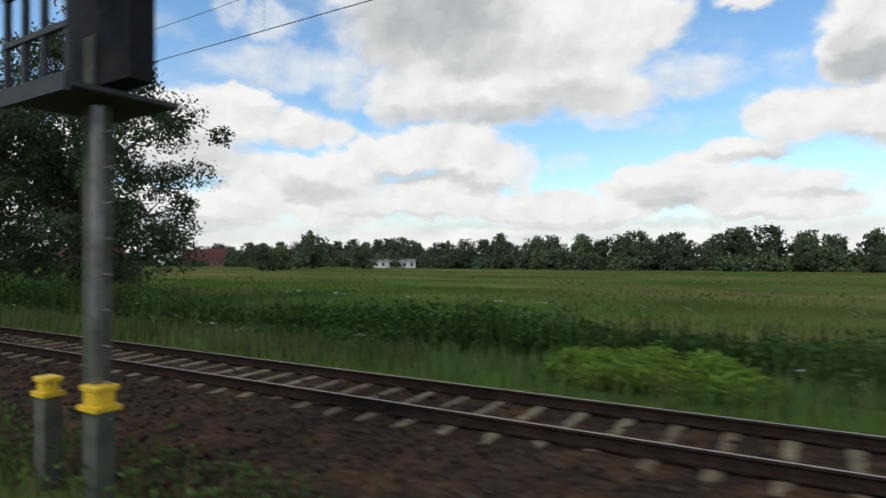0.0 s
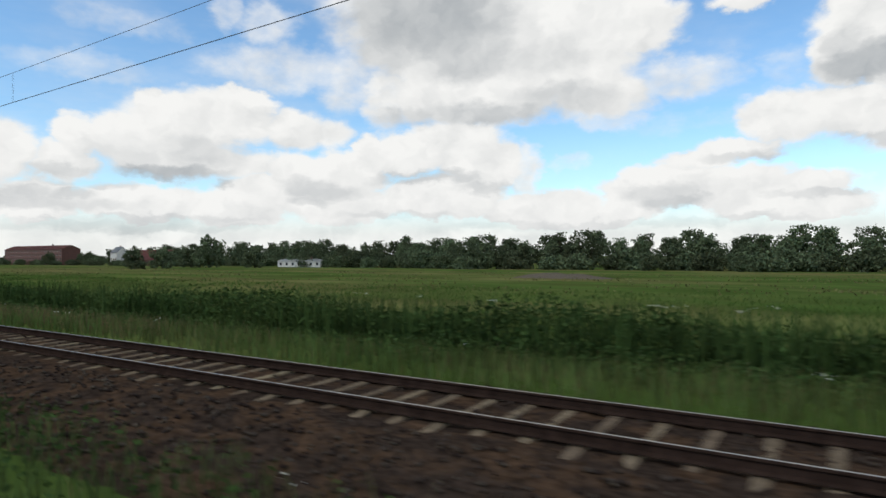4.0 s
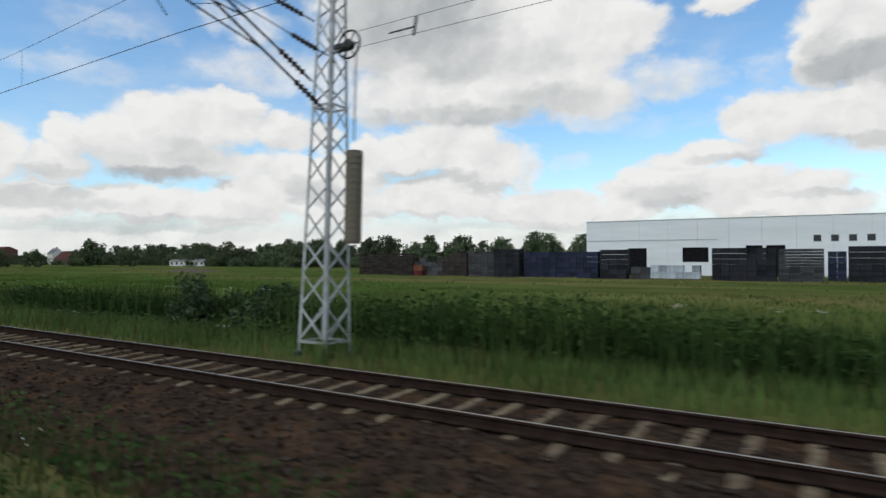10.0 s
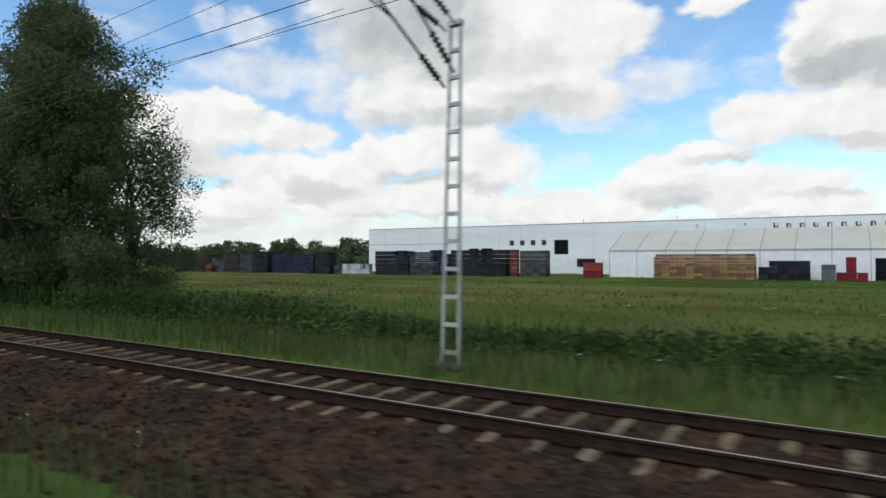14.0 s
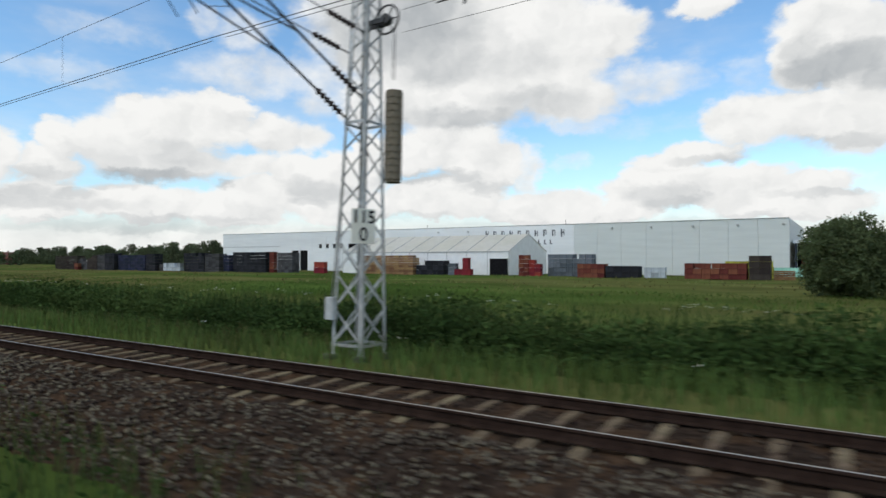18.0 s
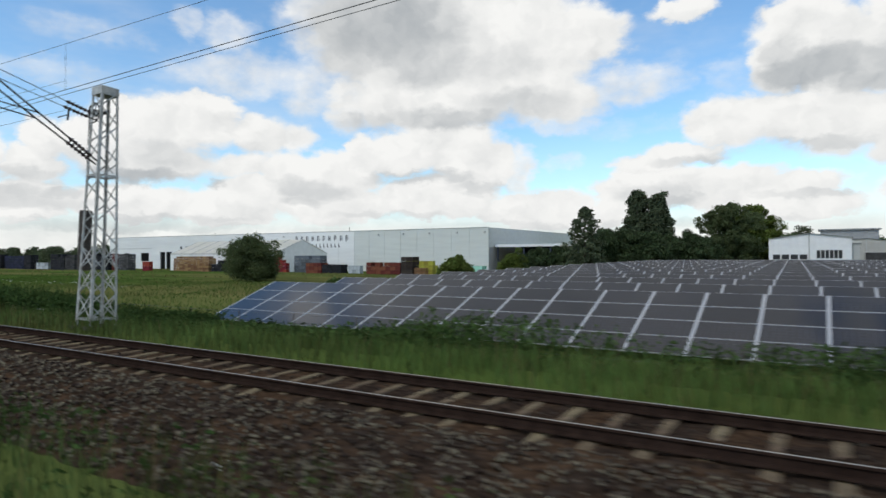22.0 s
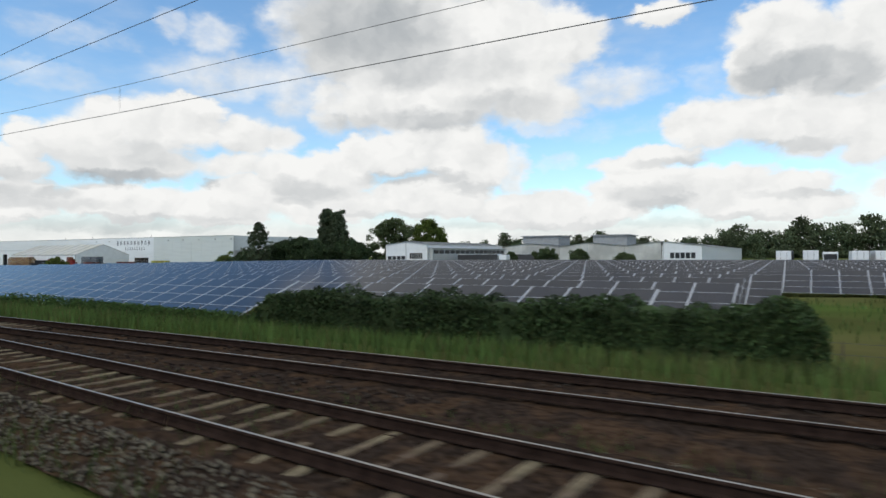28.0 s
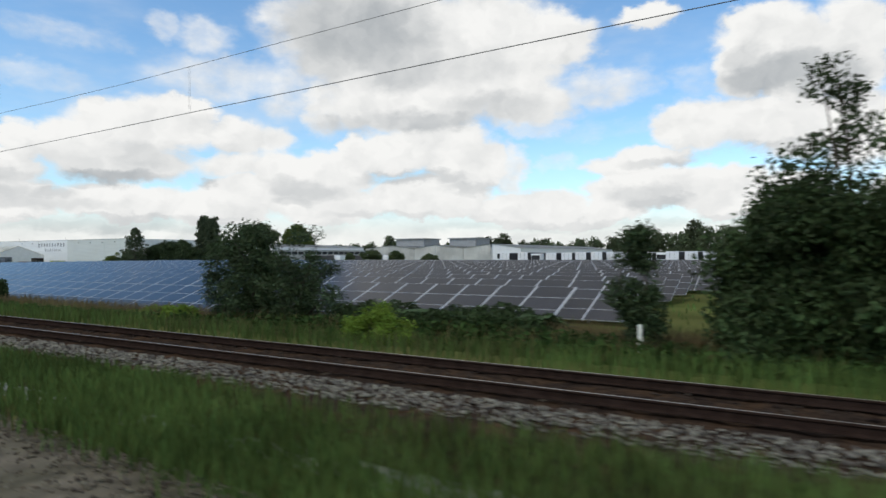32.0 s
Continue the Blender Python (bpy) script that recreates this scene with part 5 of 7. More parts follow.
# stacked goods
def stack(x0, x1, y, bottom, top, mat, label, category="crates", unit_w=1.25, unit_h=0.85, depth=1.1, rows=2, ragged=0.15, slats=False):
    """Stacked crates or pallets: each one a block with a lip, standing in columns."""
    s = thing("crate_stack", ((x0 + x1) / 2, y, gz((x0 + x1) / 2, y) if bottom is None else bottom), label, category, "stacked goods in the yard")
    r = random.Random(int(x0 * 13 + y))
    z_base = s.location.z
    n = max(1, round((x1 - x0) / unit_w))
    k = max(1, round((top - z_base) / unit_h))
    w, h = (x1 - x0) / n, (top - z_base) / k
    bm = box(-w / 2 + 0.03, w / 2 - 0.03, -depth / 2, depth / 2, 0, h - 0.05)
    if slats:
        for j in range(3):
            box(-w / 2, w / 2, -depth / 2 - 0.03, depth / 2 + 0.03, h * j / 3 + 0.02, h * j / 3 + h / 3 - 0.09, bm)
    else:
        box(-w / 2 + 0.005, w / 2 - 0.005, -depth / 2 - 0.02, depth / 2 + 0.02, h - 0.16, h - 0.04, bm)
        box(-w / 2 + 0.005, w / 2 - 0.005, -depth / 2 - 0.02, depth / 2 + 0.02, 0, 0.1, bm)
    me = bpy.data.meshes.new("crate")
    bm.to_mesh(me)
    bm.free()
    me.materials.append(M[mat])
    for row in range(rows):
        for i in range(n):
            kk = k - (1 if r.random() < ragged and k > 1 else 0)
            for j in range(kk):
                c = new("crate", me)
                c.parent = s
                c.matrix_basis = pose(-(x1 - x0) / 2 + w * (i + 0.5), row * (depth + 0.12) + r.uniform(-0.05, 0.05), j * h, 0, 0, r.uniform(-1.2, 1.2))
    return s


stack(76.0, 89.6, 100, None, 2.5, "c_brown", "weathered grey-brown stacked timber pallets", "pallets", unit_h=0.4, slats=True, ragged=0.35)
stack(90.2, 96.8, 100, None, 1.7, "c_grey", "grey and brown stacked pallets with goods", ragged=0.5, rows=1)
stack(91.0, 93.0, 98.4, None, 0.2, "c_rust", "rusty red crates among the pallets", rows=1, ragged=0)
stack(97.3, 102.7, 99, None, 2.6, "c_brown", "dark brown stacked plastic crates", ragged=0.2)
stack(103.0, 108.5, 99, None, 2.75, "c_grey", "grey stacked plastic crates", unit_h=0.45, slats=True, ragged=0.05)
stack(108.8, 113.8, 98, None, 3.15, "c_black", "tall black stacked plastic crates", ragged=0.0)
stack(114.2, 127.5, 99, None, 2.6, "c_navy", "dark navy stacked plastic crates", ragged=0.05)
stack(127.9, 132.1, 99, None, 2.9, "c_black", "black stacked plastic crates", ragged=0.0)
stack(132.6, 135.6, 100, None, 0.1, "c_grey", "low dark grey bins beside the crates", "bins", rows=1)
stack(135.9, 143.2, 99, None, 0.4, "c_pale", "low grey-blue stacked crates", rows=1)
stack(144.8, 153.2, 99, None, 3.0, "c_black", "black stacked plastic crates", ragged=0.1)
stack(153.5, 159.0, 99, None, 2.8, "c_grey", "grey slatted stacked crates", unit_h=0.4, slats=True, ragged=0.06)
stack(159.4, 161.6, 100, None, 2.4, "c_navy", "dark navy stacked plastic crates", ragged=0.0)
stack(161.8, 173.6, 101, None, 3.1, "c_black", "long wall of black stacked plastic crates", ragged=0.08)
stack(173.8, 175.3, 102, None, 3.1, "c_rust", "red-brown stacked crates beside black ones", ragged=0.1, rows=1)
stack(175.4, 180.4, 103, None, 2.9, "c_grey", "grey stacked plastic crates before the hall", ragged=0.1)
stack(187.4, 190.6, 103, None, 0.75, "c_red", "red containers beside the tent", "container", unit_w=1.6, unit_h=1.2, rows=1, ragged=0.4)
stack(198.8, 213.8, 105, None, 2.15, "c_wood", "wall of stacked wooden pallets", "pallets", unit_w=1.2, unit_h=0.5, ragged=0.1, slats=True)
stack(214.2, 221.0, 105.5, None, 1.05, "c_black", "black stacked crates before the tent", ragged=0.3)
stack(222.4, 224.2, 105, None, 0.5, "c_blue", "blue plastic bins before the tent", "bins", rows=1)
stack(225.4, 226.7, 105.6, None, 1.6, "c_red", "tall red container before the tent", "container", unit_w=1.3, unit_h=3.4, rows=1, ragged=0)
stack(224.2, 228.0, 104.4, None, -0.6, "c_red", "low red containers before the tent", "container", rows=1)
stack(238.0, 240.0, 105, None, 2.1, "c_rust", "tall brown stacked crates beside the tent", rows=1, ragged=0)
stack(240.1, 242.4, 105, None, 1.2, "c_red", "red stacked crates beside the tent", rows=1, ragged=0.2)
stack(243.0, 251.4, 107, None, 2.2, "c_blue", "blue-grey stacked plastic crates", ragged=0.25)
stack(249.8, 254.6, 104, None, 0.5, "c_rust", "dark red stacked crates in the yard", ragged=0.2)
stack(254.8, 260.4, 104, None, 0.15, "c_black", "low black stacked crates", ragged=0.1)
stack(260.8, 264.2, 106, None, -0.1, "c_pale", "low grey-blue crates before the hall", rows=1)
stack(267.6, 276.6, 104, None, 0.65, "c_rust", "long red-brown stack of crates", ragged=0.25)
stack(276.9, 279.8, 104, None, 1.85, "c_brown", "tall brown stack of pallets", slats=True, ragged=0)
stack(280.2, 283.0, 104, None, -0.4, "c_wood", "low stack of wooden pallets", "pallets", unit_h=0.3, slats=True, rows=1)
stack(272.5, 279.5, 112, None, 0.9, "c_yellow", "olive yellow stacked crates before the hall", ragged=0.1)
stack(276.8, 283.0, 128, None, -0.45, "c_mint", "mint green stacked plastic crates", ragged=0.1)
stack(284.0, 286.5, 152, None, 2.4, "c_white", "white wrapped stacked goods", rows=1, ragged=0)
stack(282.0, 284.0, 145, None, 1.6, "c_rust", "red-brown stacked crates under the shed", rows=1, ragged=0.2)
stack(292.4, 295.6, 147, None, 0.3, "c_grey", "grey upright racks under the shed", unit_w=0.5, unit_h=3.0, rows=1, ragged=0)
stack(296.6, 300.2, 150, None, -0.7, "c_white", "white stacked sheets under the shed", rows=1, ragged=0)

# gravel heap in the meadow
heap = bmesh.new()
bmesh.ops.create_grid(heap, x_segments=28, y_segments=10, size=1)
for v in heap.verts:
    e = max(0.0, 1 - v.co.x ** 2) * max(0.0, 1 - v.co.y ** 2)
    v.co = Vector((v.co.x * 9, v.co.y * 4, e * (0.95 + 0.55 * noise.noise(Vector((v.co.x * 4, v.co.y * 3, 1)))) - 0.1))
hp = thing("gravel_heap", (26.0, 95.0, gz(26, 95)), "long low heap of grey gravel in the meadow", "gravel heap")
part("heap", heap, "mid_stone", hp)

# ---- solar field ----
PV_Y, PV_RUN, PV_RISE, PV_PITCH, PV_COL = 23.3, 4.3, 1.62, 6.4, 1.85
PV_TILT = math.degrees(math.atan2(PV_RISE, PV_RUN))
PV_LEN = math.hypot(PV_RISE, PV_RUN)
MOD_H, MOD_W = PV_LEN / 4, PV_COL


def module_bm(count):
    """count modules one above another, each a thin glass pane in an aluminium frame."""
    bm = bmesh.new()
    uv = bm.loops.layers.uv.new("UVMap")
    w, f = MOD_W / 2 - 0.045, 0.014
    for k in range(count):
        y0, y1 = k * MOD_H + 0.015, (k + 1) * MOD_H - 0.015
        lo = [bm.verts.new(p) for p in ((-w, y0, -0.04), (w, y0, -0.04), (w, y1, -0.04), (-w, y1, -0.04))]
        hi = [bm.verts.new(p) for p in ((-w, y0, 0.0), (w, y0, 0.0), (w, y1, 0.0), (-w, y1, 0.0))]
        inn = [bm.verts.new(p) for p in ((-w + f, y0 + f, 0.0), (w - f, y0 + f, 0.0), (w - f, y1 - f, 0.0), (-w + f, y1 - f, 0.0))]
        bm.faces.new(lo[::-1]).material_index = 1
        for i in range(4):
            j = (i + 1) % 4
            bm.faces.new((lo[i], lo[j], hi[j], hi[i])).material_index = 1
            bm.faces.new((hi[i], hi[j], inn[j], inn[i])).material_index = 1
        g = bm.faces.new(inn)
        for loop, q in zip(g.loops, ((0, 0), (1, 0), (1, 1), (0, 1))):
            loop[uv].uv = q
    return bm


def data_of(name, bm, mats):
    me = bpy.data.meshes.new(name)
    bm.to_mesh(me)
    bm.free()
    for m in mats:
        me.materials.append(M[m])
    return me


module_data = data_of("module", module_bm(1), ["pv", "pv_frame"])
far_column = module_bm(4)
box(-PV_COL / 2 - 0.026, -PV_COL / 2 + 0.026, -0.03, PV_LEN + 0.03, -0.05, -0.016, far_column, mat=1)
column_data = data_of("module_column", far_column, ["pv", "pv_frame"])
rafter_data = data_of("rafter", box(-0.06, 0.06, -0.03, PV_LEN + 0.03, -0.05, -0.012), ["pv_frame"])
slim_rafter_data = data_of("rafter", box(-0.034, 0.034, -0.03, PV_LEN + 0.03, -0.05, -0.014), ["pv_frame"])
leg_data = data_of("support_post", box(-0.05, 0.05, -0.05, 0.05, -0.45, 1.0), ["galv"])


def pv_row(k, x0, x1, col=PV_COL):
    y = PV_Y + PV_PITCH * k
    n = int(round((x1 - x0) / col))
    lift = 0.022 * k
    row = thing("solar_panel_row", (x0, y - PV_RUN, -0.96 + lift), "tilted row of dark blue-grey solar panels on steel posts", "solar panels", "rows of the solar field")
    row.matrix_basis = row.matrix_basis @ Matrix.Diagonal((col / PV_COL, 1, 1, 1))
    turn = pose(0, 0, 0, PV_TILT, 0, 0)
    for c in range(n + 1):
        if k < 2:
            r = new("rafter", slim_rafter_data if k else rafter_data)
            r.parent = row
            r.matrix_basis = pose(c * PV_COL, 0, 0) @ turn
        if c == n:
            break
        if k < 2:
            for q in range(4):
                m = new("module", module_data)
                m.parent = row
                m.matrix_basis = pose((c + 0.5) * PV_COL, 0, 0) @ turn @ pose(0, q * MOD_H, 0)
        else:
            m = new("module_column", column_data)
            m.parent = row
            m.matrix_basis = pose((c + 0.5) * PV_COL, 0, 0) @ turn
        if c % 2 == 0 and k < 4:
            for py, h in ((0.9, 0.28), (3.4, 1.22)):
                s = new("support_post", leg_data)
                s.parent = row
                s.matrix_basis = pose(c * PV_COL, py, h - 0.98)
    return row


pv_row(0, 326.36, 392.0, 1.8235)
pv_row(0, 392.04, 420.76, 1.795)
pv_row(0, 424.15, 440.08, 1.77)
pv_row(0, 451.28, 494.65, 1.735)
for k in range(1, 17):
    left = 326.0 - 0.25 * k
    right = 496.5
    if k <= 4:
        end = (441.5, 442.5, 443.2, 444.0)[k - 1]
        pv_row(k, left, end)
        pv_row(k, 450.0 - 0.2 * k, right - 0.6)
    else:
        pv_row(k, left, right)

fence = thing("wire_fence", (0, 0, 0), "thin wire fence on grey posts before the solar field", "fence")
post_data = data_of("post", tube((0, 0, -0.3), (0, 0, 1.0), 0.02, n=8), ["c_timber"])
x = 318.0
while x < 500:
    p = new("post", post_data)
    p.parent = fence
    p.location = (x, 17.2, gz(x, 17.2))
    x += 3.2
for h in (0.3, 0.65, 0.95):
    wire("strand", [(x, 17.2, gz(x, 17.2) + h) for x in np.arange(318, 500.1, 6.4)], fence, 0.006)

# ---- workshops behind the solar field ----


def workshop(x0, x1, y, z1, zp, depth, mat, label, windows=(), peak=0.5):
    """A low shed with its gable to the railway."""
    b = thing("workshop", (x0, y, gz(x0, y) - 0.1), label, "workshop", "workshops behind the solar field")
    o = b.location
    w, e, p = x1 - x0, z1 - o.z, zp - o.z
    outline = [(0, 0), (w, 0), (w, e), (w * peak, p), (0, e)]
    bm = bmesh.new()
    rings = [[bm.verts.new((u, q, v)) for u, v in outline] for q in (0.0, depth)]
    bm.faces.new(rings[0])
    bm.faces.new(rings[1][::-1])
    for i in (0, 1, 4):
        j = (i + 1) % 5
        bm.faces.new((rings[0][j], rings[0][i], rings[1][i], rings[1][j]))
    bmesh.ops.recalc_face_normals(bm, faces=bm.faces[:])
    part("wall", bm, mat, b)
    bm = bmesh.new()
    for a, c in (((-0.3, e - 0.05), (w * peak, p + 0.08)), ((w * peak, p + 0.08), (w + 0.3, e - 0.05))):
        v = [bm.verts.new((a[0], -0.35, a[1])), bm.verts.new((c[0], -0.35, c[1])), bm.verts.new((c[0], depth + 0.2, c[1])), bm.verts.new((a[0], depth + 0.2, a[1]))]
        bm.faces.new(v)
    bmesh.ops.solidify(bm, geom=bm.faces[:], thickness=0.14)
    part("roof", bm, "roof_grey", b, "low-pitched grey roof")
    for a, c, za, zb, n in windows:
        for i in range(n):
            u0, u1 = a + (c - a) * i / n, a + (c - a) * (i + 0.82) / n
            wd = part("window", box(u0 - x0, u1 - x0, -0.05, -0.012, za - o.z, zb - o.z), "glass_dark", b, "dark window pane")
            part("frame", box(u0 - x0 - 0.05, u1 - x0 + 0.05, -0.09, -0.012, zb - o.z, zb - o.z + 0.09), "hall_side", wd)
    part("pilaster", box(w * peak - 0.12, w * peak + 0.12, -0.06, -0.012, 0, p - 0.1), "hall_side", b)
    return b


workshop(342.2, 355.9, 136.8, 5.15, 5.95, 46, "truck_white", "white gabled workshop with strip windows", [(342.9, 349.0, 1.0, 1.9, 4), (350.3, 354.5, 1.2, 2.7, 6)])
workshop(348.0, 371.6, 194.0, 4.9, 6.0, 40, "shed", "long pale gabled shed", (), 0.54)
workshop(371.7, 393.2, 194.0, 4.9, 6.0, 40, "shed", "long pale gabled shed", [(377.0, 380.0, 1.2, 2.6, 2)], 0.44)
workshop(393.3, 404.5, 194.0, 4.9, 6.1, 40, "shed", "pale shed with a rising roof", (), 0.98)
workshop(404.7, 416.0, 194.0, 4.7, 6.1, 112, "truck_white", "bright white shed end with a long grey roof", [(407.0, 414.5, 0.9, 2.6, 5)], 0.03)
# grey side wall of the gabled workshop: an added slab with its window band
side = thing("workshop_annex", (355.95, 137.2, gz(356, 137) - 0.1), "grey side wall of the workshop with a long dark window band", "workshop", "workshops behind the solar field")
part("wall", box(0.0, 1.2, 0.4, 45.0, 0, 4.6), "hall_side", side)
part("roof", box(-0.05, 1.5, 0.2, 45.2, 4.6, 4.8), "roof_grey", side, "flat grey roof")
for i in range(15):
    part("window", box(1.2, 1.24, 1.0 + i * 2.9, 3.5 + i * 2.9, 3.3, 4.3), "glass_dark", side, "dark window pane")
for x0, x1, y, z1 in ((350.4, 364.5, 212.0, 8.95), (378.2, 390.0, 209.5, 8.7)):
    t = thing("roof_house", (x0, y, 3.5), "grey boxy plant room rising behind the sheds", "plant room")
    part("wall", box(0, x1 - x0, 0, 12, 0, z1 - 3.5), "roof_grey", t)
    part("roof", box(-0.6, x1 - x0 + 0.6, -0.6, 12.6, z1 - 3.5, z1 - 3.15), "roof_grey", t)


def lorry(x, y, cab_mat="truck_white", trailer=True, label="white box trailer parked with its rear to the railway"):
    v = thing("lorry", (x, y, gz(x, y)), label, "lorry", "lorries parked behind the solar field")
    z0 = 0.55
    if trailer:
        part("box_body", box(-1.27, 1.27, 0, 12.5, z0 + 0.35, 3.3, bevel=0.03), "truck_white", v, "white box body")
        for s in (-1, 1):
            d = part("rear_door", box(min(s * 0.02, s * 1.2), max(s * 0.02, s * 1.2), -0.03, 0.0, z0 + 0.45, 3.2), "truck_white", v)
            part("lock_rod", tube((s * 0.5, -0.05, z0 + 0.45), (s * 0.5, -0.05, 3.2), 0.02, n=6), "dark_steel", d)
        part("frame", box(-1.0, 1.0, 0.1, 12, z0, z0 + 0.34), "dark_steel", v)
        for yy in (1.6, 2.9):
            for s in (-1, 1):
                part("wheel", tube((s * 0.95, yy, 0.5), (s * 1.24, yy, 0.5), 0.5, n=16), "rubber", v)
        part("bumper", box(-1.2, 1.2, -0.08, 0.02, z0 - 0.15, z0 + 0.02), "dark_steel", v)
        # shade put on as colour: a dark grey sheet along one side only
        part("side_shade", box(1.275, 1.30, 0.0, 12.5, z0 + 0.35, 3.25), "c_grey", v, "dark grey sheet standing for the box body's shaded side")
    y0 = 12.9 if trailer else 0.0
    part("cab", box(-1.22, 1.22, y0, y0 + 2.2, 0.75, 3.1, bevel=0.12), cab_mat, v, "lorry cab")
    part("windscreen", box(-1.05, 1.05, y0 - 0.02, y0 + 0.05, 1.7, 2.7), "glass_dark", v)
    for s in (-1, 1):
        part("wheel", tube((s * 0.95, y0 + 1.2, 0.5), (s * 1.24, y0 + 1.2, 0.5), 0.5, n=16), "rubber", v)
    return v


first = lorry(439.9, 131)
for x, y in ((444.3, 131.6), (451.9, 130.2), (455.4, 130.8), (458.4, 131.5), (462.3, 130.6), (465.0, 133.0), (467.6, 131.5), (473.0, 130.5), (478.5, 128.6), (482.1, 129.0), (485.4, 130.0), (489.0, 130.5), (493.5, 129.5), (498.0, 130.0)):
    copy_thing(first, pose(x, y, gz(x, y)))
for x, y in ((358.5, 150.0), (361.0, 172.0)):
    copy_thing(first, pose(x, y, gz(x, y) - 0.5, 0, 0, -90))
lorry(447.4, 132, "truck_white", False, "white tractor unit parked between trailers")
lorry(470.2, 131, "truck_red", False, "red tractor unit parked between trailers")
lorry(475.8, 132, "truck_white", False, "white tractor unit parked between trailers")

# ---- houses far behind the meadow ----


def house(x, y, w, d, eave, ridge, wall, roof, label, rz=0.0, rows=1, cols=5):
    h = thing("house", (x, y, gz(x, y) - 0.2), label, "house", rz=rz)
    bm = box(-w / 2, w / 2, 0, d, 0, eave)
    for s in (-1, 1):
        bm.faces.new([bm.verts.new(p) for p in ((s * w / 2, 0, eave), (s * w / 2, d, eave), (s * w / 2, d / 2, ridge))])
    part("wall", bm, wall, h)
    bm = bmesh.new()
    for a, c in (((-0.5, eave - 0.3), (d / 2, ridge)), ((d + 0.5, eave - 0.3), (d / 2, ridge))):
        bm.faces.new([bm.verts.new(p) for p in ((-w / 2 - 0.4, a[0], a[1]), (w / 2 + 0.4, a[0], a[1]), (w / 2 + 0.4, c[0], c[1]), (-w / 2 - 0.4, c[0], c[1]))])
    bmesh.ops.solidify(bm, geom=bm.faces[:], thickness=0.25)
    r = part("roof", bm, roof, h)
    part("chimney", box(w * 0.2 - 0.4, w * 0.2 + 0.4, d / 2 - 0.4, d / 2 + 0.4, ridge - 0.8, ridge + 1.0), "brick", r)
    for j in range(rows):
        for i in range(cols):
            cx = -w / 2 + w * (i + 0.5) / cols
            z = 1.2 + j * 2.9
            wd = part("window", box(cx - 0.6, cx + 0.6, -0.06, -0.012, z, z + 1.4), "glass_dark", h, "dark window")
            part("frame", box(cx - 0.7, cx + 0.7, -0.1, -0.012, z - 0.12, z), "plaster", wd)
    return h


house(-452, 226, 90, 13, 12.0, 14.8, "brick", "tile_roof", "long red-brick house with a red tiled roof", rows=4, cols=20)
house(-325, 238, 44, 14, 4.6, 10.8, "brick", "tile_roof", "low house with a large red tiled roof", rows=1, cols=8)
house(-404, 262, 9, 9, 9.5, 14.0, "plaster", "roof_grey", "pale gabled house with a grey roof", rows=2, cols=3)
house(-178.5, 236, 25, 10, 3.6, 4.6, "plaster", "roof_grey", "long low white building at the meadow edge", rz=18, rows=1, cols=7)

# ---- plants ----
def limb(bm, a, b, r0, r1, bend=0.12, steps=4, n=7):
    """A tapered, slightly crooked limb."""
    a, b = Vector(a), Vector(b)
    off = Vector((random.uniform(-1, 1), random.uniform(-1, 1), random.uniform(-0.3, 0.6))) * (b - a).length * bend
    prev, pr = a, r0
    pts = [a]
    for i in range(1, steps + 1):
        f = i / steps
        p = a.lerp(b, f) + off * math.sin(math.pi * f)
        r = r0 + (r1 - r0) * f
        tube(prev, p, pr, r, n, bm, caps=False)
        prev, pr = p, r
        pts.append(p)
    return pts


def cluster_leaves(centres, radius, per, size, squash=0.8, droop=0.3, ratio=0.55):
    """Leaves gathered in uneven clumps round the centres."""
    k = len(centres)
    c = np.repeat(np.asarray(centres, float), per, axis=0)
    r = np.repeat(np.broadcast_to(radius, (k,)), per)[:, None]
    d = unit(k * per) * (rs.uniform(0.15, 1, (k * per, 1)) ** 0.45) * r * rs.uniform(0.7, 1.15, (k * per, 1))
    d[:, 2] *= squash
    return leaf_arrays(c + d, size, droop, 0.0, ratio)


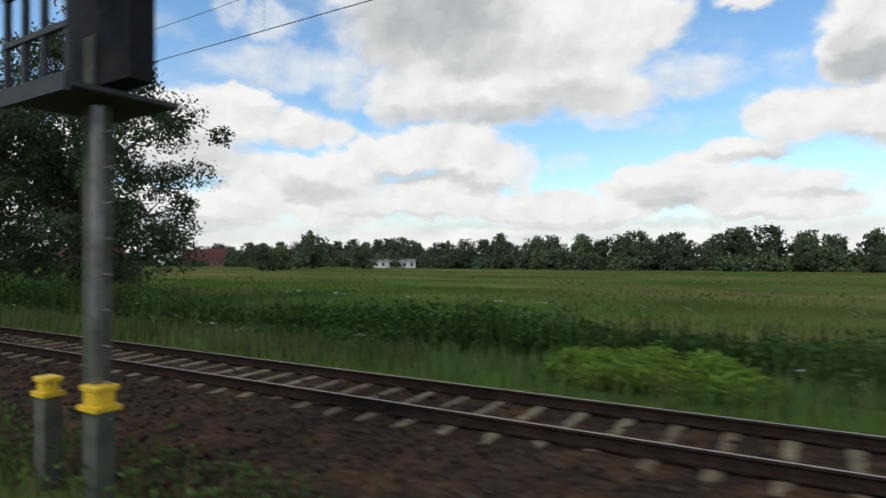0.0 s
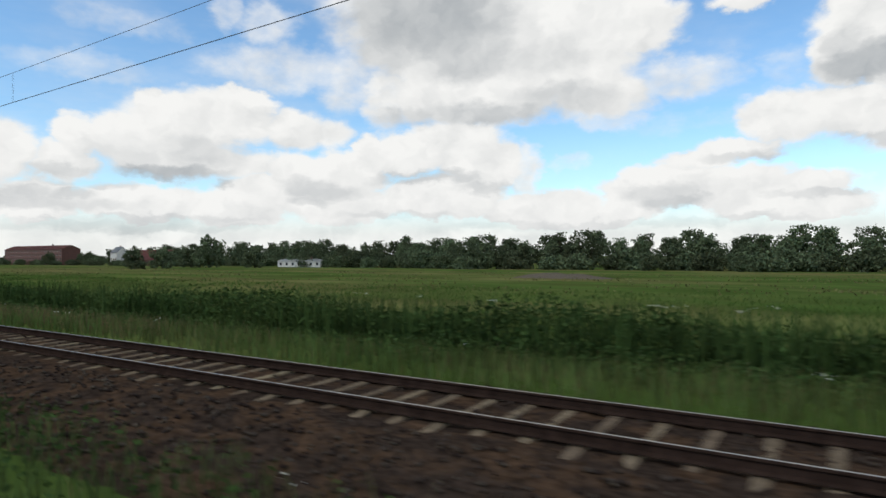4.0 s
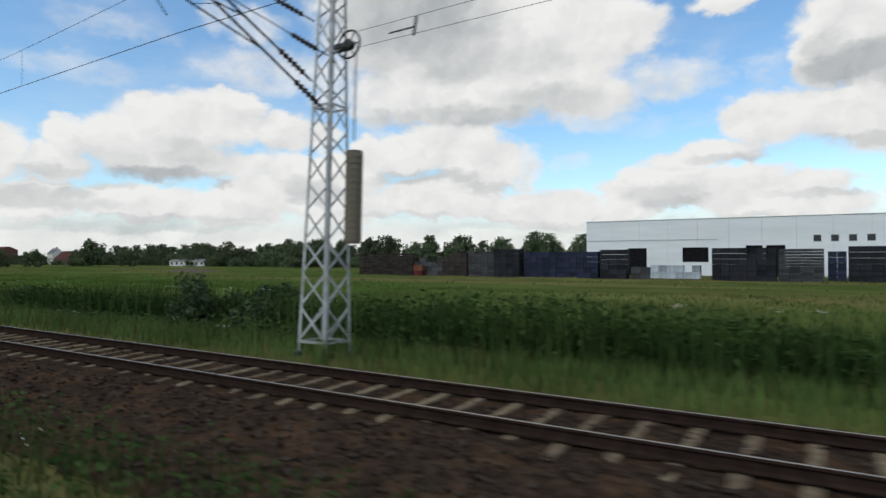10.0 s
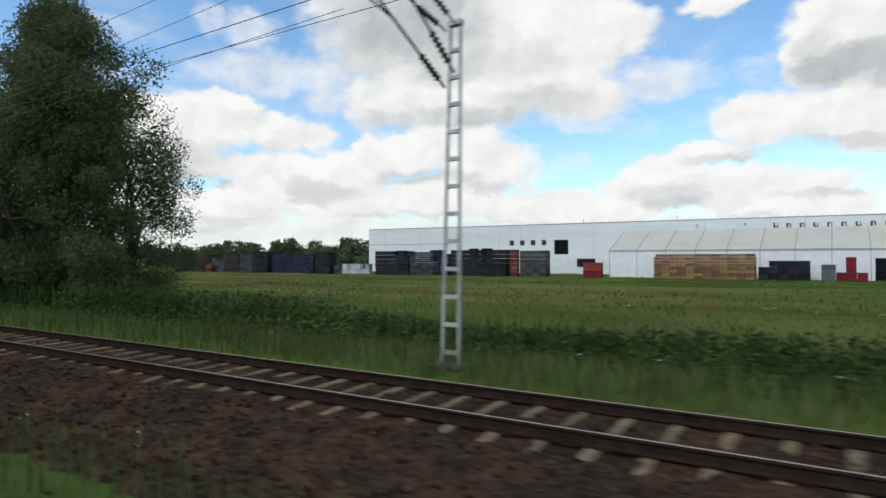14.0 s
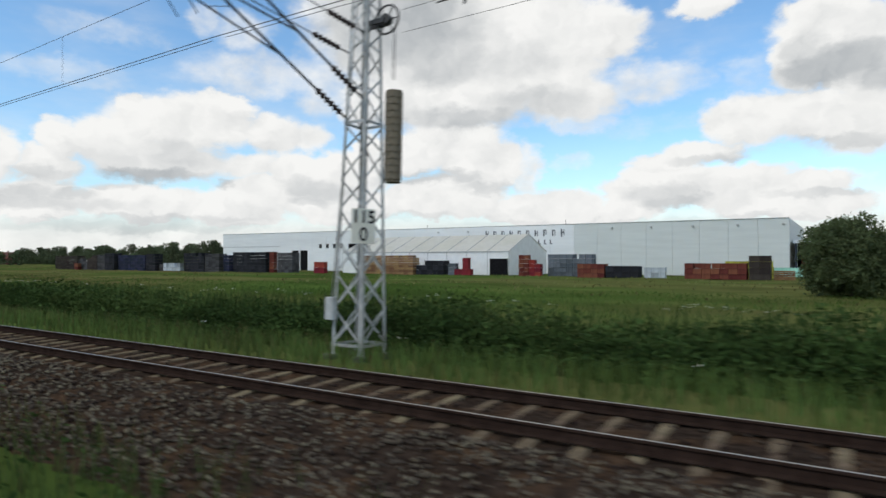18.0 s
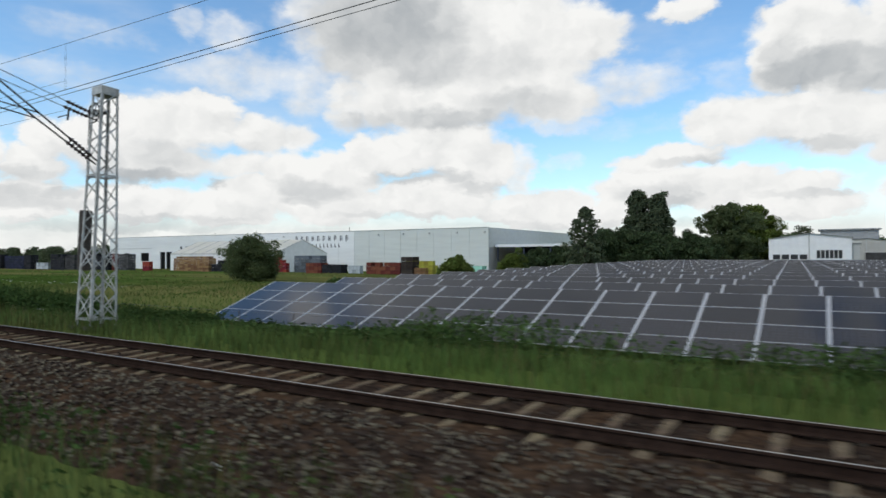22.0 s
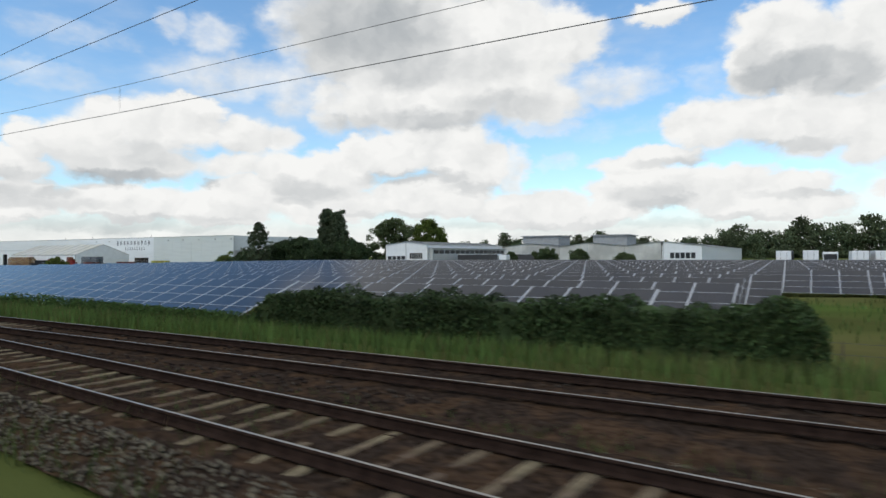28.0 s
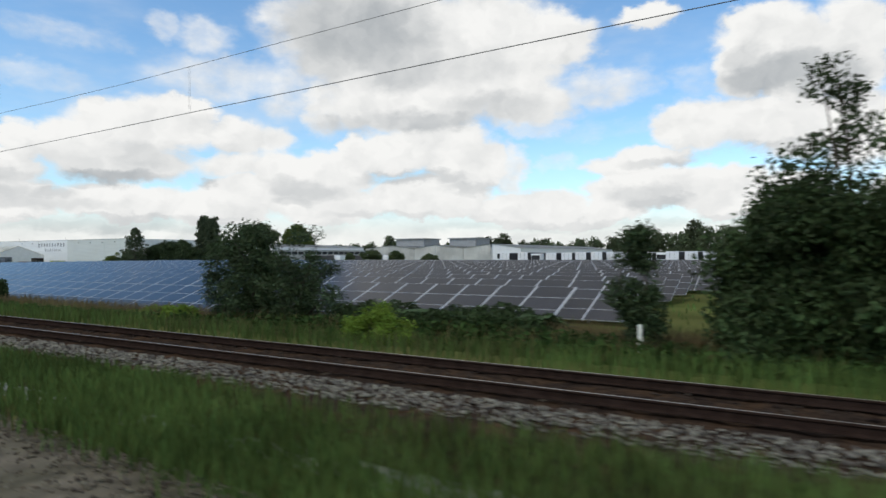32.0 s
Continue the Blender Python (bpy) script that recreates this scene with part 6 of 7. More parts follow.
def broad_tree(name, at, h, spread, label, leaf, trunk_r=0.35, limbs=7, twigs=5, per=260, size=0.28, clump=1.3, low=0.22, category="tree", lean=0.0, seed=1, squash=0.8, group="", fill=0, depth=1.0, clearing=None, ratio=0.55, bare=None):
    """A tree: trunk, crooked limbs with side branches, and leaf clumps at their ends."""
    random.seed(seed)
    t = thing(name, at, label, category, group)
    bm = bmesh.new()
    fork = Vector((lean * 0.3, 0, h * 0.16))
    limb(bm, (0, 0, -0.3), fork, trunk_r, trunk_r * 0.75, 0.06)
    centres = []
    for i in range(limbs):
        a = 2 * math.pi * (i + random.uniform(-0.3, 0.3)) / limbs
        up = random.uniform(0.45, 0.97) if i % 3 else random.uniform(low, 0.5)
        reach = spread * random.uniform(0.55, 0.95) * math.sqrt(max(0.12, 1 - (2 * up - 0.75) ** 2))
        end = Vector((lean * up + math.cos(a) * reach, math.sin(a) * reach * depth, h * up))
        pts = limb(bm, fork, end, trunk_r * 0.5, trunk_r * 0.1, 0.15, 4, 7 if per > 40 else 4)
        for j in range(twigs):
            p = pts[2 + j % 3]
            q = p + Vector((random.gauss(0, 1), random.gauss(0, 1) * depth, random.gauss(0.15, 0.7))).normalized() * spread * random.uniform(0.2, 0.5)
            q.z = max(q.z, h * 0.08)
            limb(bm, p, q, trunk_r * 0.14, trunk_r * 0.03, 0.1, 2, 4 if per > 40 else 3)
            centres.append(q)
        centres.append(end)
    for j in range(fill):
        a, f = random.uniform(0, 6.28), random.uniform(0, 1) ** 0.6
        z = random.uniform(low, 0.93)
        reach = spread * math.sqrt(max(0.1, 1 - (2 * z - 0.8) ** 2)) * f
        centres.append(Vector((lean * z + math.cos(a) * reach, math.sin(a) * reach * depth, h * z)))
    if clearing:  # an airy pocket between the limbs: x from, x to, z from, z to
        centres = [c for k, c in enumerate(centres) if k % 5 == 0 or not (clearing[0] < c.x < clearing[1] and clearing[2] < c.z < clearing[3])]
    if bare:  # a side with no foliage at all, same order
        centres = [c for c in centres if not (bare[0] < c.x < bare[1] and bare[2] < c.z < bare[3])]
    part("trunk", bm, "bark", t, "dark rough bark")
    cs = np.array([tuple(c) for c in centres])
    v, tri = cluster_leaves(cs, clump * rs.uniform(0.6, 1.25, len(cs)), per, size, squash, 0.3, ratio)
    crown = new("crown", mesh_np("crown", v, tri, leaf))
    crown.parent = t
    return t


# near trees
broad_tree("willow_tree", (186.5, 16.8, gz(186.5, 16.8)), 17.8, 7.7, "large grey-green willow with drooping twigs beside the line", "leaf_tree", 0.42, 16, 7, 520, 0.185, 1.35, 0.07, seed=4, fill=260, lean=2.1, depth=0.32, clearing=(2.2, 4.0, 4.4, 7.0), bare=(-9.0, -3.6, 3.4, 8.4))
broad_tree("willow_tree", (187.4, 21.6, gz(187.4, 21.6)), 14.5, 3.8, "grey-green willow standing behind the large one", "leaf_tree", 0.3, 11, 5, 300, 0.17, 1.3, 0.1, seed=6, fill=70, clearing=(1.2, 4.6, 4.0, 7.0))
broad_tree("willow_tree", (-44.3, 22.5, gz(-44.3, 22.5)), 20.5, 8.2, "tall dark green willow beside the line", "leaf_dark", 0.45, 12, 5, 300, 0.3, 1.6, 0.1, seed=9, fill=120)
broad_tree("willow_tree", (-60.0, 21.0, gz(-60, 21)), 20.0, 10.0, "dark green tree behind the willow", "leaf_dark", 0.4, 9, 4, 200, 0.42, 1.9, 0.08, seed=10, fill=100)
broad_tree("shrub", (178.0, 16.2, gz(178.0, 16.2)), 4.3, 3.0, "dense dark elder shrub under the willow", "leaf_dark", 0.1, 8, 4, 320, 0.2, 0.9, 0.12, "shrub", seed=12, fill=34)
broad_tree("shrub", (193.2, 17.0, gz(193.2, 17)), 3.8, 1.5, "grey-green hanging shrub under the willow", "leaf_tree", 0.08, 8, 4, 300, 0.16, 0.8, 0.12, "shrub", seed=13, fill=30)
broad_tree("shrub", (181.4, 16.4, gz(181.4, 16.4)), 5.6, 2.8, "dense dark elder shrub under the willow", "leaf_dark", 0.1, 9, 4, 280, 0.18, 0.9, 0.06, "shrub", seed=96, fill=40)
broad_tree("shrub", (184.4, 17.2, gz(184.4, 17.2)), 5.2, 3.6, "dense dark elder shrub under the willow", "leaf_dark", 0.1, 9, 4, 300, 0.18, 0.9, 0.06, "shrub", seed=95, fill=40)
broad_tree("shrub", (289.0, 54.0, gz(289.0, 54)), 6.0, 3.3, "round grey-green willow bush standing in the meadow", "leaf_tree", 0.16, 10, 5, 220, 0.26, 1.0, 0.08, "shrub", seed=23, fill=80)
broad_tree("shrub", (140.6, 14.9, gz(140.6, 14.9)), 1.6, 1.7, "dark bramble shrub on the bank", "leaf_dark", 0.06, 6, 4, 220, 0.18, 0.6, 0.12, "shrub", seed=14, fill=14)
broad_tree("shrub", (143.4, 15.4, gz(143.4, 15.4)), 1.8, 1.9, "dark bramble shrub on the bank", "leaf_dark", 0.06, 6, 4, 220, 0.18, 0.6, 0.12, "shrub", seed=15, fill=14)
broad_tree("shrub", (484.2, 14.8, gz(484.2, 14.8)), 4.5, 1.7, "dark spreading bush before the solar field", "leaf_dark", 0.1, 10, 5, 260, 0.12, 0.6, 0.12, "shrub", seed=16, fill=34)
broad_tree("shrub", (486.9, 15.1, gz(486.9, 15.1)), 4.3, 1.5, "dark twiggy bush before the solar field", "leaf_dark", 0.09, 11, 5, 150, 0.11, 0.5, 0.12, "shrub", seed=17, fill=22)
broad_tree("shrub", (503.2, 15.4, gz(503.2, 15.4)), 4.6, 2.2, "dense dark thicket beside the line", "leaf_privet", 0.12, 9, 5, 420, 0.16, 0.85, 0.06, "shrub", seed=91, fill=90)
broad_tree("shrub", (506.8, 15.0, gz(506.8, 15.0)), 5.4, 3.2, "dense dark thicket beside the line", "leaf_privet", 0.12, 9, 5, 380, 0.18, 0.95, 0.06, "shrub", seed=92, fill=90)
broad_tree("shrub", (499.4, 14.5, gz(499.4, 14.5)), 3.7, 0.45, "slim dark young tree beside the line", "leaf_dark", 0.06, 7, 4, 200, 0.12, 0.45, 0.1, "shrub", seed=18, fill=14)
broad_tree("roadside_tree", (503.9, 16.6, gz(503.9, 16.6)), 8.3, 1.6, "dark leafy tree at the edge of the solar field", "leaf_privet", 0.14, 14, 5, 90, 0.14, 0.5, 0.4, seed=19, fill=16)
for lx, ly, lh, ls, sd in ((-4.1, 11.8, 0.5, 0.75, 31), (-2.9, 11.9, 0.56, 0.85, 35), (-1.7, 11.8, 0.5, 0.75, 36), (478.0, 14.6, 0.7, 1.1, 32), (462.4, 12.9, 0.6, 1.1, 37), (492.2, 12.6, 0.95, 1.2, 33), (481.5, 13.6, 0.7, 1.0, 34)):
    broad_tree("lime_shrub", (lx, ly, gz(lx, ly)), lh, ls, "low bright yellow-green shrub on the bank", "leaf_lime", 0.04, 7, 5, 170, 0.09, 0.33, 0.2, "shrub", seed=sd, squash=0.7, fill=26, group="yellow-green shrubs")


def hedge(x0, x1, y0, y1, top, label, n, seed):
    r = np.random.RandomState(seed)
    base = gz((x0 + x1) / 2, (y0 + y1) / 2)
    t = thing("hedge", ((x0 + x1) / 2, (y0 + y1) / 2, base), label, "hedge", "clipped hedges before the solar field")
    L, W, H = x1 - x0, y1 - y0, top - base
    bm = bmesh.new()
    random.seed(seed)
    for i in range(int(L * 1.6)):
        x = -L / 2 + L * (i + 0.5) / int(L * 1.6)
        limb(bm, (x, random.uniform(-0.2, 0.2), -0.2), (x + random.uniform(-0.3, 0.3), random.uniform(-0.5, 0.5), H * 0.8), 0.035, 0.01, 0.1, 3, 5)
    part("stem", bm, "bark", t)
    core = bmesh.new()
    bmesh.ops.create_grid(core, x_segments=int(L * 3), y_segments=10, size=1)
    for v in core.verts:
        a = v.co.y
        side = math.copysign(min(abs(a) * 1.25, 1.0), a) * W * 0.4
        up = H * 0.86 * (1 if abs(a) < 0.75 else max(0.0, (1 - abs(a)) / 0.25))
        q = noise.noise(Vector((v.co.x * L, a * 2, seed)))
        v.co = Vector((v.co.x * (L / 2 - 0.35), side * (1 + 0.2 * q), up * (1 + 0.12 * q) - 0.05))
    part("inner_growth", core, "leaf_privet", t, "dark dense inner twigs")
    u = r.uniform(-1, 1, (n, 3))
    x = u[:, 0] * L / 2
    wob = 1 + 0.08 * np.sin(x * 1.3 + seed) + 0.05 * np.sin(x * 3.1 + 1) + 0.04 * np.sin(x * 7.3)
    y = np.sign(u[:, 1]) * np.abs(u[:, 1]) ** 0.35 * W / 2 * wob
    z = H * (0.02 + 0.98 * np.abs(u[:, 2]) ** 0.72 * wob * 0.93)
    edge = np.clip((np.abs(x) - L / 2 + 0.8) / 0.8, 0, 1)
    z = z * (1 - 0.25 * edge ** 2)
    v, tri = leaf_arrays(np.stack([x, y, z], 1), 0.13, 0.1)
    c = new("foliage", mesh_np("foliage", v, tri, "leaf_privet"))
    c.parent = t
    return t


hedge(427.2, 445.7, 14.3, 16.3, 0.84, "long dark green clipped hedge before the solar field", 44000, 41)
hedge(488.6, 497.0, 14.3, 16.0, 0.42, "low dark green hedge of brambles before the solar field", 16000, 43)
hedge(452.0, 462.0, 14.2, 16.2, 0.82, "dark green clipped hedge before the solar field", 24000, 42)

# conifers, poplar and tall trees between the hall and the workshops


def conifer(x, y, h, r, seed, label="dark broad old conifer behind the solar field"):
    random.seed(seed)
    t = thing("conifer", (x, y, gz(x, y)), label, "tree")
    bm = bmesh.new()
    limb(bm, (0, 0, -0.3), (0, 0, h), 0.22, 0.04, 0.01)
    cs, rad = [], []
    for i in range(80):
        f = i / 79
        z = h * (0.12 + 0.86 * f)
        reach = r * (1 - f) ** 0.5 * random.uniform(0.5, 1.1) * (0.85 + 0.15 * math.sin(f * 34))
        a = i * 2.4
        p = Vector((math.cos(a) * reach, math.sin(a) * reach, z - reach * 0.15))
        tube((0, 0, z), p, 0.04, 0.015, 5, bm, caps=False)
        cs += [tuple(p), tuple(p * 0.6 + Vector((0, 0, z * 0.4)))]
        rad += [1.1 * (1 - f * 0.4), 1.0 * (1 - f * 0.4)]
    part("trunk", bm, "bark", t)
    v, tri = cluster_leaves(cs, np.array(rad), 55, 0.45, 0.6)
    c = new("crown", mesh_np("crown", v, tri, "leaf_conifer"))
    c.parent = t


conifer(310.9, 119.0, 13.2, 5.6, 51)
for x, y, h, s, lab, leaf, sd in ((315.5, 142.5, 18.8, 3.3, "tall narrow poplar behind the solar field", "leaf_conifer", 61), (319.9, 142.0, 17.4, 3.0, "tall narrow poplar behind the solar field", "leaf_conifer", 62), (333.2, 152.4, 14.6, 8.6, "spreading green tree beside the workshop", "leaf_tree", 63), (336.8, 167.0, 14.8, 6.8, "round yellow-green tree behind the workshop", "leaf_olive", 64), (311.0, 127.0, 7.6, 3.6, "dark tree in the thicket behind the solar field", "leaf_dark", 78), (316.6, 129.0, 8.2, 4.0, "dark tree in the thicket behind the solar field", "leaf_dark", 79), (320.8, 131.0, 7.4, 4.2, "dark tree in the thicket behind the solar field", "leaf_dark", 94), (328.0, 141.0, 6.8, 4.6, "dark tree in the thicket behind the solar field", "leaf_dark", 97), (299.0, 124.0, 5.4, 4.6, "dark shrub thicket beside the hall", "leaf_dark", 98), (305.5, 122.0, 5.6, 4.5, "dark shrub thicket beside the hall", "leaf_dark", 65), (294.5, 121.0, 4.6, 3.6, "yellow-green shrub thicket beside the hall", "leaf_olive", 69), (323.0, 140.0, 7.0, 4.2, "dark shrub thicket behind the solar field", "leaf_dark", 66), (309.5, 138.0, 9.5, 4.0, "dark tree behind the solar field", "leaf_dark", 67), (313.2, 128.0, 8.0, 4.0, "dark tree behind the solar field", "leaf_dark", 68), (383.3, 152.0, 4.6, 3.4, "green shrub against the pale shed", "leaf_tree", 71), (372.0, 155.5, 3.2, 1.4, "small shrub against the pale shed", "leaf_tree", 72), (392.6, 152.6, 3.9, 2.4, "green shrub against the pale shed", "leaf_tree", 73), (404.0, 154.0, 2.8, 2.6, "low shrub against the pale shed", "leaf_tree", 74), (313.7, 63.6, 2.7, 2.0, "low yellow-green shrub in the meadow", "leaf_olive", 77), (319.4, 36.3, 0.7, 1.5, "low dark bramble in the meadow", "leaf_hedge", 76)):
    broad_tree("shrub" if h < 6 else "tree", (x, y, gz(x, y)), h, s, lab, leaf, 0.12 if h < 6 else 0.25, 9, 4, 150, 0.42 if h > 6 else 0.32, 1.25 if h > 6 else 0.8, 0.04, "shrub" if h < 6 else "tree", seed=sd, fill=150 if h > 6 else 40, ratio=0.8)

# far wood edges: a few trees built once and set out again
models = []
for i, (h, s, low) in enumerate(((13, 6.6, 0.1), (15, 7.4, 0.1), (11, 6.4, 0.08), (14.5, 5.6, 0.1), (6.0, 5.6, 0.06), (5.0, 4.8, 0.06))):
    models.append(broad_tree("tree" if h > 8 else "shrub", (-700 - 14 * i, 330, gz(-700, 330)), h, s, "dark broad-leaved tree in the far wood edge" if h > 8 else "dark shrub in the far wood edge", "leaf_far", 0.3, 8, 3, 30, 0.85, 1.9, low, "tree" if h > 8 else "shrub", seed=80 + i, fill=56, ratio=0.85, group="trees of the far wood edge"))
far = random.Random(5)


def plant(k, x, y, s):
    copy_thing(models[k], pose(x, y, gz(x, y) - 0.2, 0, 0, far.uniform(0, 360)) @ Matrix.Diagonal((s, s, s * far.uniform(0.9, 1.1), 1)))


def wood(x0, x1, y0, y1, step, s0, s1, shrubs=True):
    x = x0
    while x < x1:
        f = (x - x0) / (x1 - x0)
        y = y0 + (y1 - y0) * f + far.uniform(-9, 9)
        plant(far.randrange(4), x, y, far.uniform(s0, s1))
        if shrubs:
            plant(4 + far.randrange(2), x + far.uniform(-3, 3), y - 8 + far.uniform(-2, 2), far.uniform(0.8, 1.25))
        x += step * far.uniform(0.7, 1.25)


wood(-700, -480, 330, 300, 15, 0.7, 0.9)
wood(-390, -200, 285, 262, 10.5, 0.8, 1.05)
wood(-200, -60, 262, 225, 9.5, 0.65, 0.95)
wood(-60, 170, 238, 225, 9.5, 0.75, 1.05)
wood(-300, 120, 300, 280, 12, 0.95, 1.2, False)
wood(285, 345, 235, 225, 7.5, 0.6, 0.8)
wood(285, 425, 340, 340, 7, 0.85, 1.05, False)
wood(395, 640, 425, 400, 8.5, 1.2, 1.6)
wood(640, 900, 400, 330, 16, 1.3, 1.7, False)
for x, y, s in ((494.0, 335, 1.7), (507, 330, 1.1), (520, 322, 1.3), (-168, 172, 1.15), (-146, 136, 0.75), (-131, 116, 0.6), (-186, 176, 0.85), (-152, 184, 0.8), (-226, 200, 1.0), (-240, 206, 0.9), (-262, 212, 0.9), (-404, 216, 0.75), (-372, 222, 0.7), (40, 205, 0.55), (10, 215, 0.5)):
    plant(2, x, y, s)


for x in range(-490, -290, 11):
    plant(4 + x % 2, x, 214 + x % 7, 0.6)

# tall weeds, grasses and flowers
def strip(n, x0, x1, y0, y1, r):
    x, y = r.uniform(x0, x1, n), r.uniform(y0, y1, n)
    return np.stack([x, y, ground_z(x, y)], 1)


def patchy(p, scale, keep, r):
    f = np.sin(p[:, 0] / scale + 2 * np.sin(p[:, 0] / scale * 0.37)) * np.sin(p[:, 1] / scale * 1.7 + p[:, 0] / scale * 0.21)
    return p[f + r.uniform(-0.7, 0.7, len(p)) < keep]


def stuff(name, arrays, mat, label, category="plants"):
    v, t = arrays
    return tagged(new(name, mesh_np(name, v, t, mat)), label, category, kind="stuff")


def weeds(name, n, x0, x1, y0, y1, h, seed, mat="leaf_weed", label="dense dark band of tall nettles and weeds along the bank", size=0.2, keep=9.0, k=12, rise=None):
    r = np.random.RandomState(seed)
    p = patchy(strip(n, x0, x1, y0, y1, r), 5.0, keep, r)
    hh = h * (0.86 + 0.14 * np.sin(p[:, 0] * 0.35 + np.sin(p[:, 0] * 0.11) * 2)) * r.uniform(0.8, 1.06, len(p))
    if rise is not None:
        hh = hh * np.interp(p[:, 0], *rise)
    q = np.repeat(p, k, axis=0)
    f = r.uniform(0.05, 1, len(q))
    q = q + np.stack([r.normal(0, 0.13, len(q)), r.normal(0, 0.13, len(q)), f * np.repeat(hh, k)], 1)
    return stuff(name, leaf_arrays(q, size, 0.1, 0.3), mat, label)


RISE = ((-120, -20, 0, 15, 26, 90, 100, 124, 131, 160, 190, 206, 211, 226, 240, 250, 262, 305, 312, 320, 326, 334, 348), (1, 1, 0.8, 0.72, 1, 1, 0.82, 0.8, 1.05, 1, 0.95, 0.88, 0.74, 0.7, 0.8, 0.95, 1, 1, 0.94, 0.8, 0.5, 0.22, 0.15))
weeds("tall_weeds", 25000, -110, 345, 14.2, 17.6, 1.98, 101, rise=RISE, size=0.165, k=12)
weeds("tall_weeds", 5000, -300, -110, 14.2, 17.8, 1.9, 102, k=8, size=0.3)
weeds("tall_weeds", 9000, -110, 255, 13.5, 14.6, 0.95, 114, size=0.13, k=8, keep=-0.2, label="dark nettle clumps at the foot of the bank")
weeds("tall_weeds", 5200, 255, 326, 13.2, 14.8, 1.45, 112, size=0.14, label="dense dark nettles at the foot of the bank")
FRONT = ((330, 337, 343, 366, 372, 400, 426), (0.35, 0.55, 1.0, 1.0, 0.72, 0.66, 0.8))
weeds("bank_weeds", 11000, 330, 426, 13.2, 16.6, 1.42, 103, keep=0.12, size=0.15, mat="leaf_hedge", rise=FRONT, label="bushy green weeds before the solar field")
weeds("bank_weeds", 2600, 330, 426, 16.0, 18.2, 1.15, 115, keep=0.3, size=0.12, mat="leaf_hedge", rise=FRONT, label="tall green weeds along the fence")
weeds("bank_weeds", 1800, 463, 505, 12.4, 16.6, 0.65, 104, keep=0.2, label="patchy green weeds before the solar field")
weeds("bank_weeds", 3600, 484, 505, 13.8, 17.0, 0.9, 108, keep=9, label="dark green weeds under the bushes")
weeds("verge_weeds", 5500, -100, 340, 12.4, 15.0, 1.05, 113, keep=-0.35, size=0.15, label="dark nettle clumps standing in the verge grass")
weeds("verge_weeds", 13000, -100, 340, 11.4, 14.9, 0.8, 105, keep=-0.1, mat="leaf_hedge", size=0.1, k=10, label="clumps of green weeds in the verge grass")
weeds("bank_weeds", 2600, 318, 332, 13.2, 15.6, 0.95, 116, keep=9, size=0.13, label="low dark bramble on the bank")
weeds("near_weeds", 1800, 404, 432, 0.8, 2.6, 1.0, 109, keep=0.2, size=0.1, k=16, mat="leaf_hedge", label="tall weeds beside the branch track")
weeds("near_weeds", 6500, -20, 400, 2.4, 4.5, 0.6, 106, keep=0.0, size=0.1, label="clumps of weeds in the near verge")

g = np.random.RandomState(11)
p = strip(130000, -110, 510, 10.0, 14.9, g)
stuff("verge_grass", blade_arrays(p, 0.52, 0.028), "grass", "long green verge grass between track and weeds", "grass")
p = strip(22000, -110, 510, 10.3, 14.0, g)
stuff("seed_grass", blade_arrays(patchy(p, 6, 0.1, g), 0.6, 0.016), "dry_grass", "pale dry seed grass in the verge", "grass")
p = strip(74000, -30, 440, 1.8, 5.0, g)
p = p[g.uniform(0, 1, len(p)) > (p[:, 1] - 3.6) / 1.3]
stuff("near_grass", blade_arrays(p, 0.42, 0.02), "rank_grass", "green grass and weeds between the tracks", "grass")
p = strip(34000, 364, 412, 1.0, 6.0, g)
p = p[(p[:, 1] < branch_y(412) - 0.2) | (p[:, 0] < 395)]
p = p[p[:, 1] < np.interp(p[:, 0], (364, 372, 395, 412), (4.4, 5.9, 5.0, 3.4))]
stuff("near_grass", blade_arrays(p, 0.5, 0.022), "rank_grass", "tall grass between the tracks", "grass")
p = patchy(strip(90000, 455, 520, 1.4, 5.25, g), 2.2, 0.55, g)
lo = np.interp(p[:, 0], (455, 473, 481, 486, 494, 500, 520), (5.4, 4.6, 3.9, 3.4, 2.4, 2.0, 1.4))
p = p[p[:, 1] > lo + g.normal(0, 0.2, len(p))]
p = p[g.uniform(0, 1, len(p)) < np.interp(p[:, 0], (455, 484, 492), (0.45, 0.55, 1.0))]
p = p + np.array([0, 0, 0.09])
stuff("near_grass", blade_arrays(p, 0.34, 0.026), "grass", "green grass strip between the tracks", "grass")
p = patchy(strip(52000, -110, 340, 14.1, 17.6, g), 2.0, 0.5, g)
stuff("tall_weeds", blade_arrays(p, 1.72 * np.interp(p[:, 0], *RISE), 0.07, 0.25), "leaf_weed", "tall nettle stems in the dark band of weeds")
p = patchy(strip(5000, -120, 335, 18.5, 40, g), 7.0, -0.35, g)
stuff("meadow_tufts", blade_arrays(p, 0.42, 0.05, 0.9), "meadow", "taller tufts of meadow grass", "grass")
p = strip(110000, -120, 330, 17.5, 52, g)
stuff("meadow_grass", blade_arrays(p, 0.24, 0.045, 1.2), "meadow", "long meadow grass", "grass")
p = strip(26000, -250, 330, 45, 140, g)
stuff("meadow_grass", blade_arrays(patchy(p, 11, -0.2, g), 0.24, 0.2, 1.3), "straw", "patches of straw-coloured grass in the meadow", "grass")
p = strip(26000, 330, 505, 12.5, 19.5, g)
stuff("solar_field_grass", blade_arrays(p, 0.45, 0.04), "grass", "long grass before the solar field", "grass")
p = strip(22000, 448, 505, 13.5, 18.5, g)
stuff("solar_field_grass", blade_arrays(p, 0.85, 0.028), "dry_grass", "reddish dry grass before the solar field", "grass")
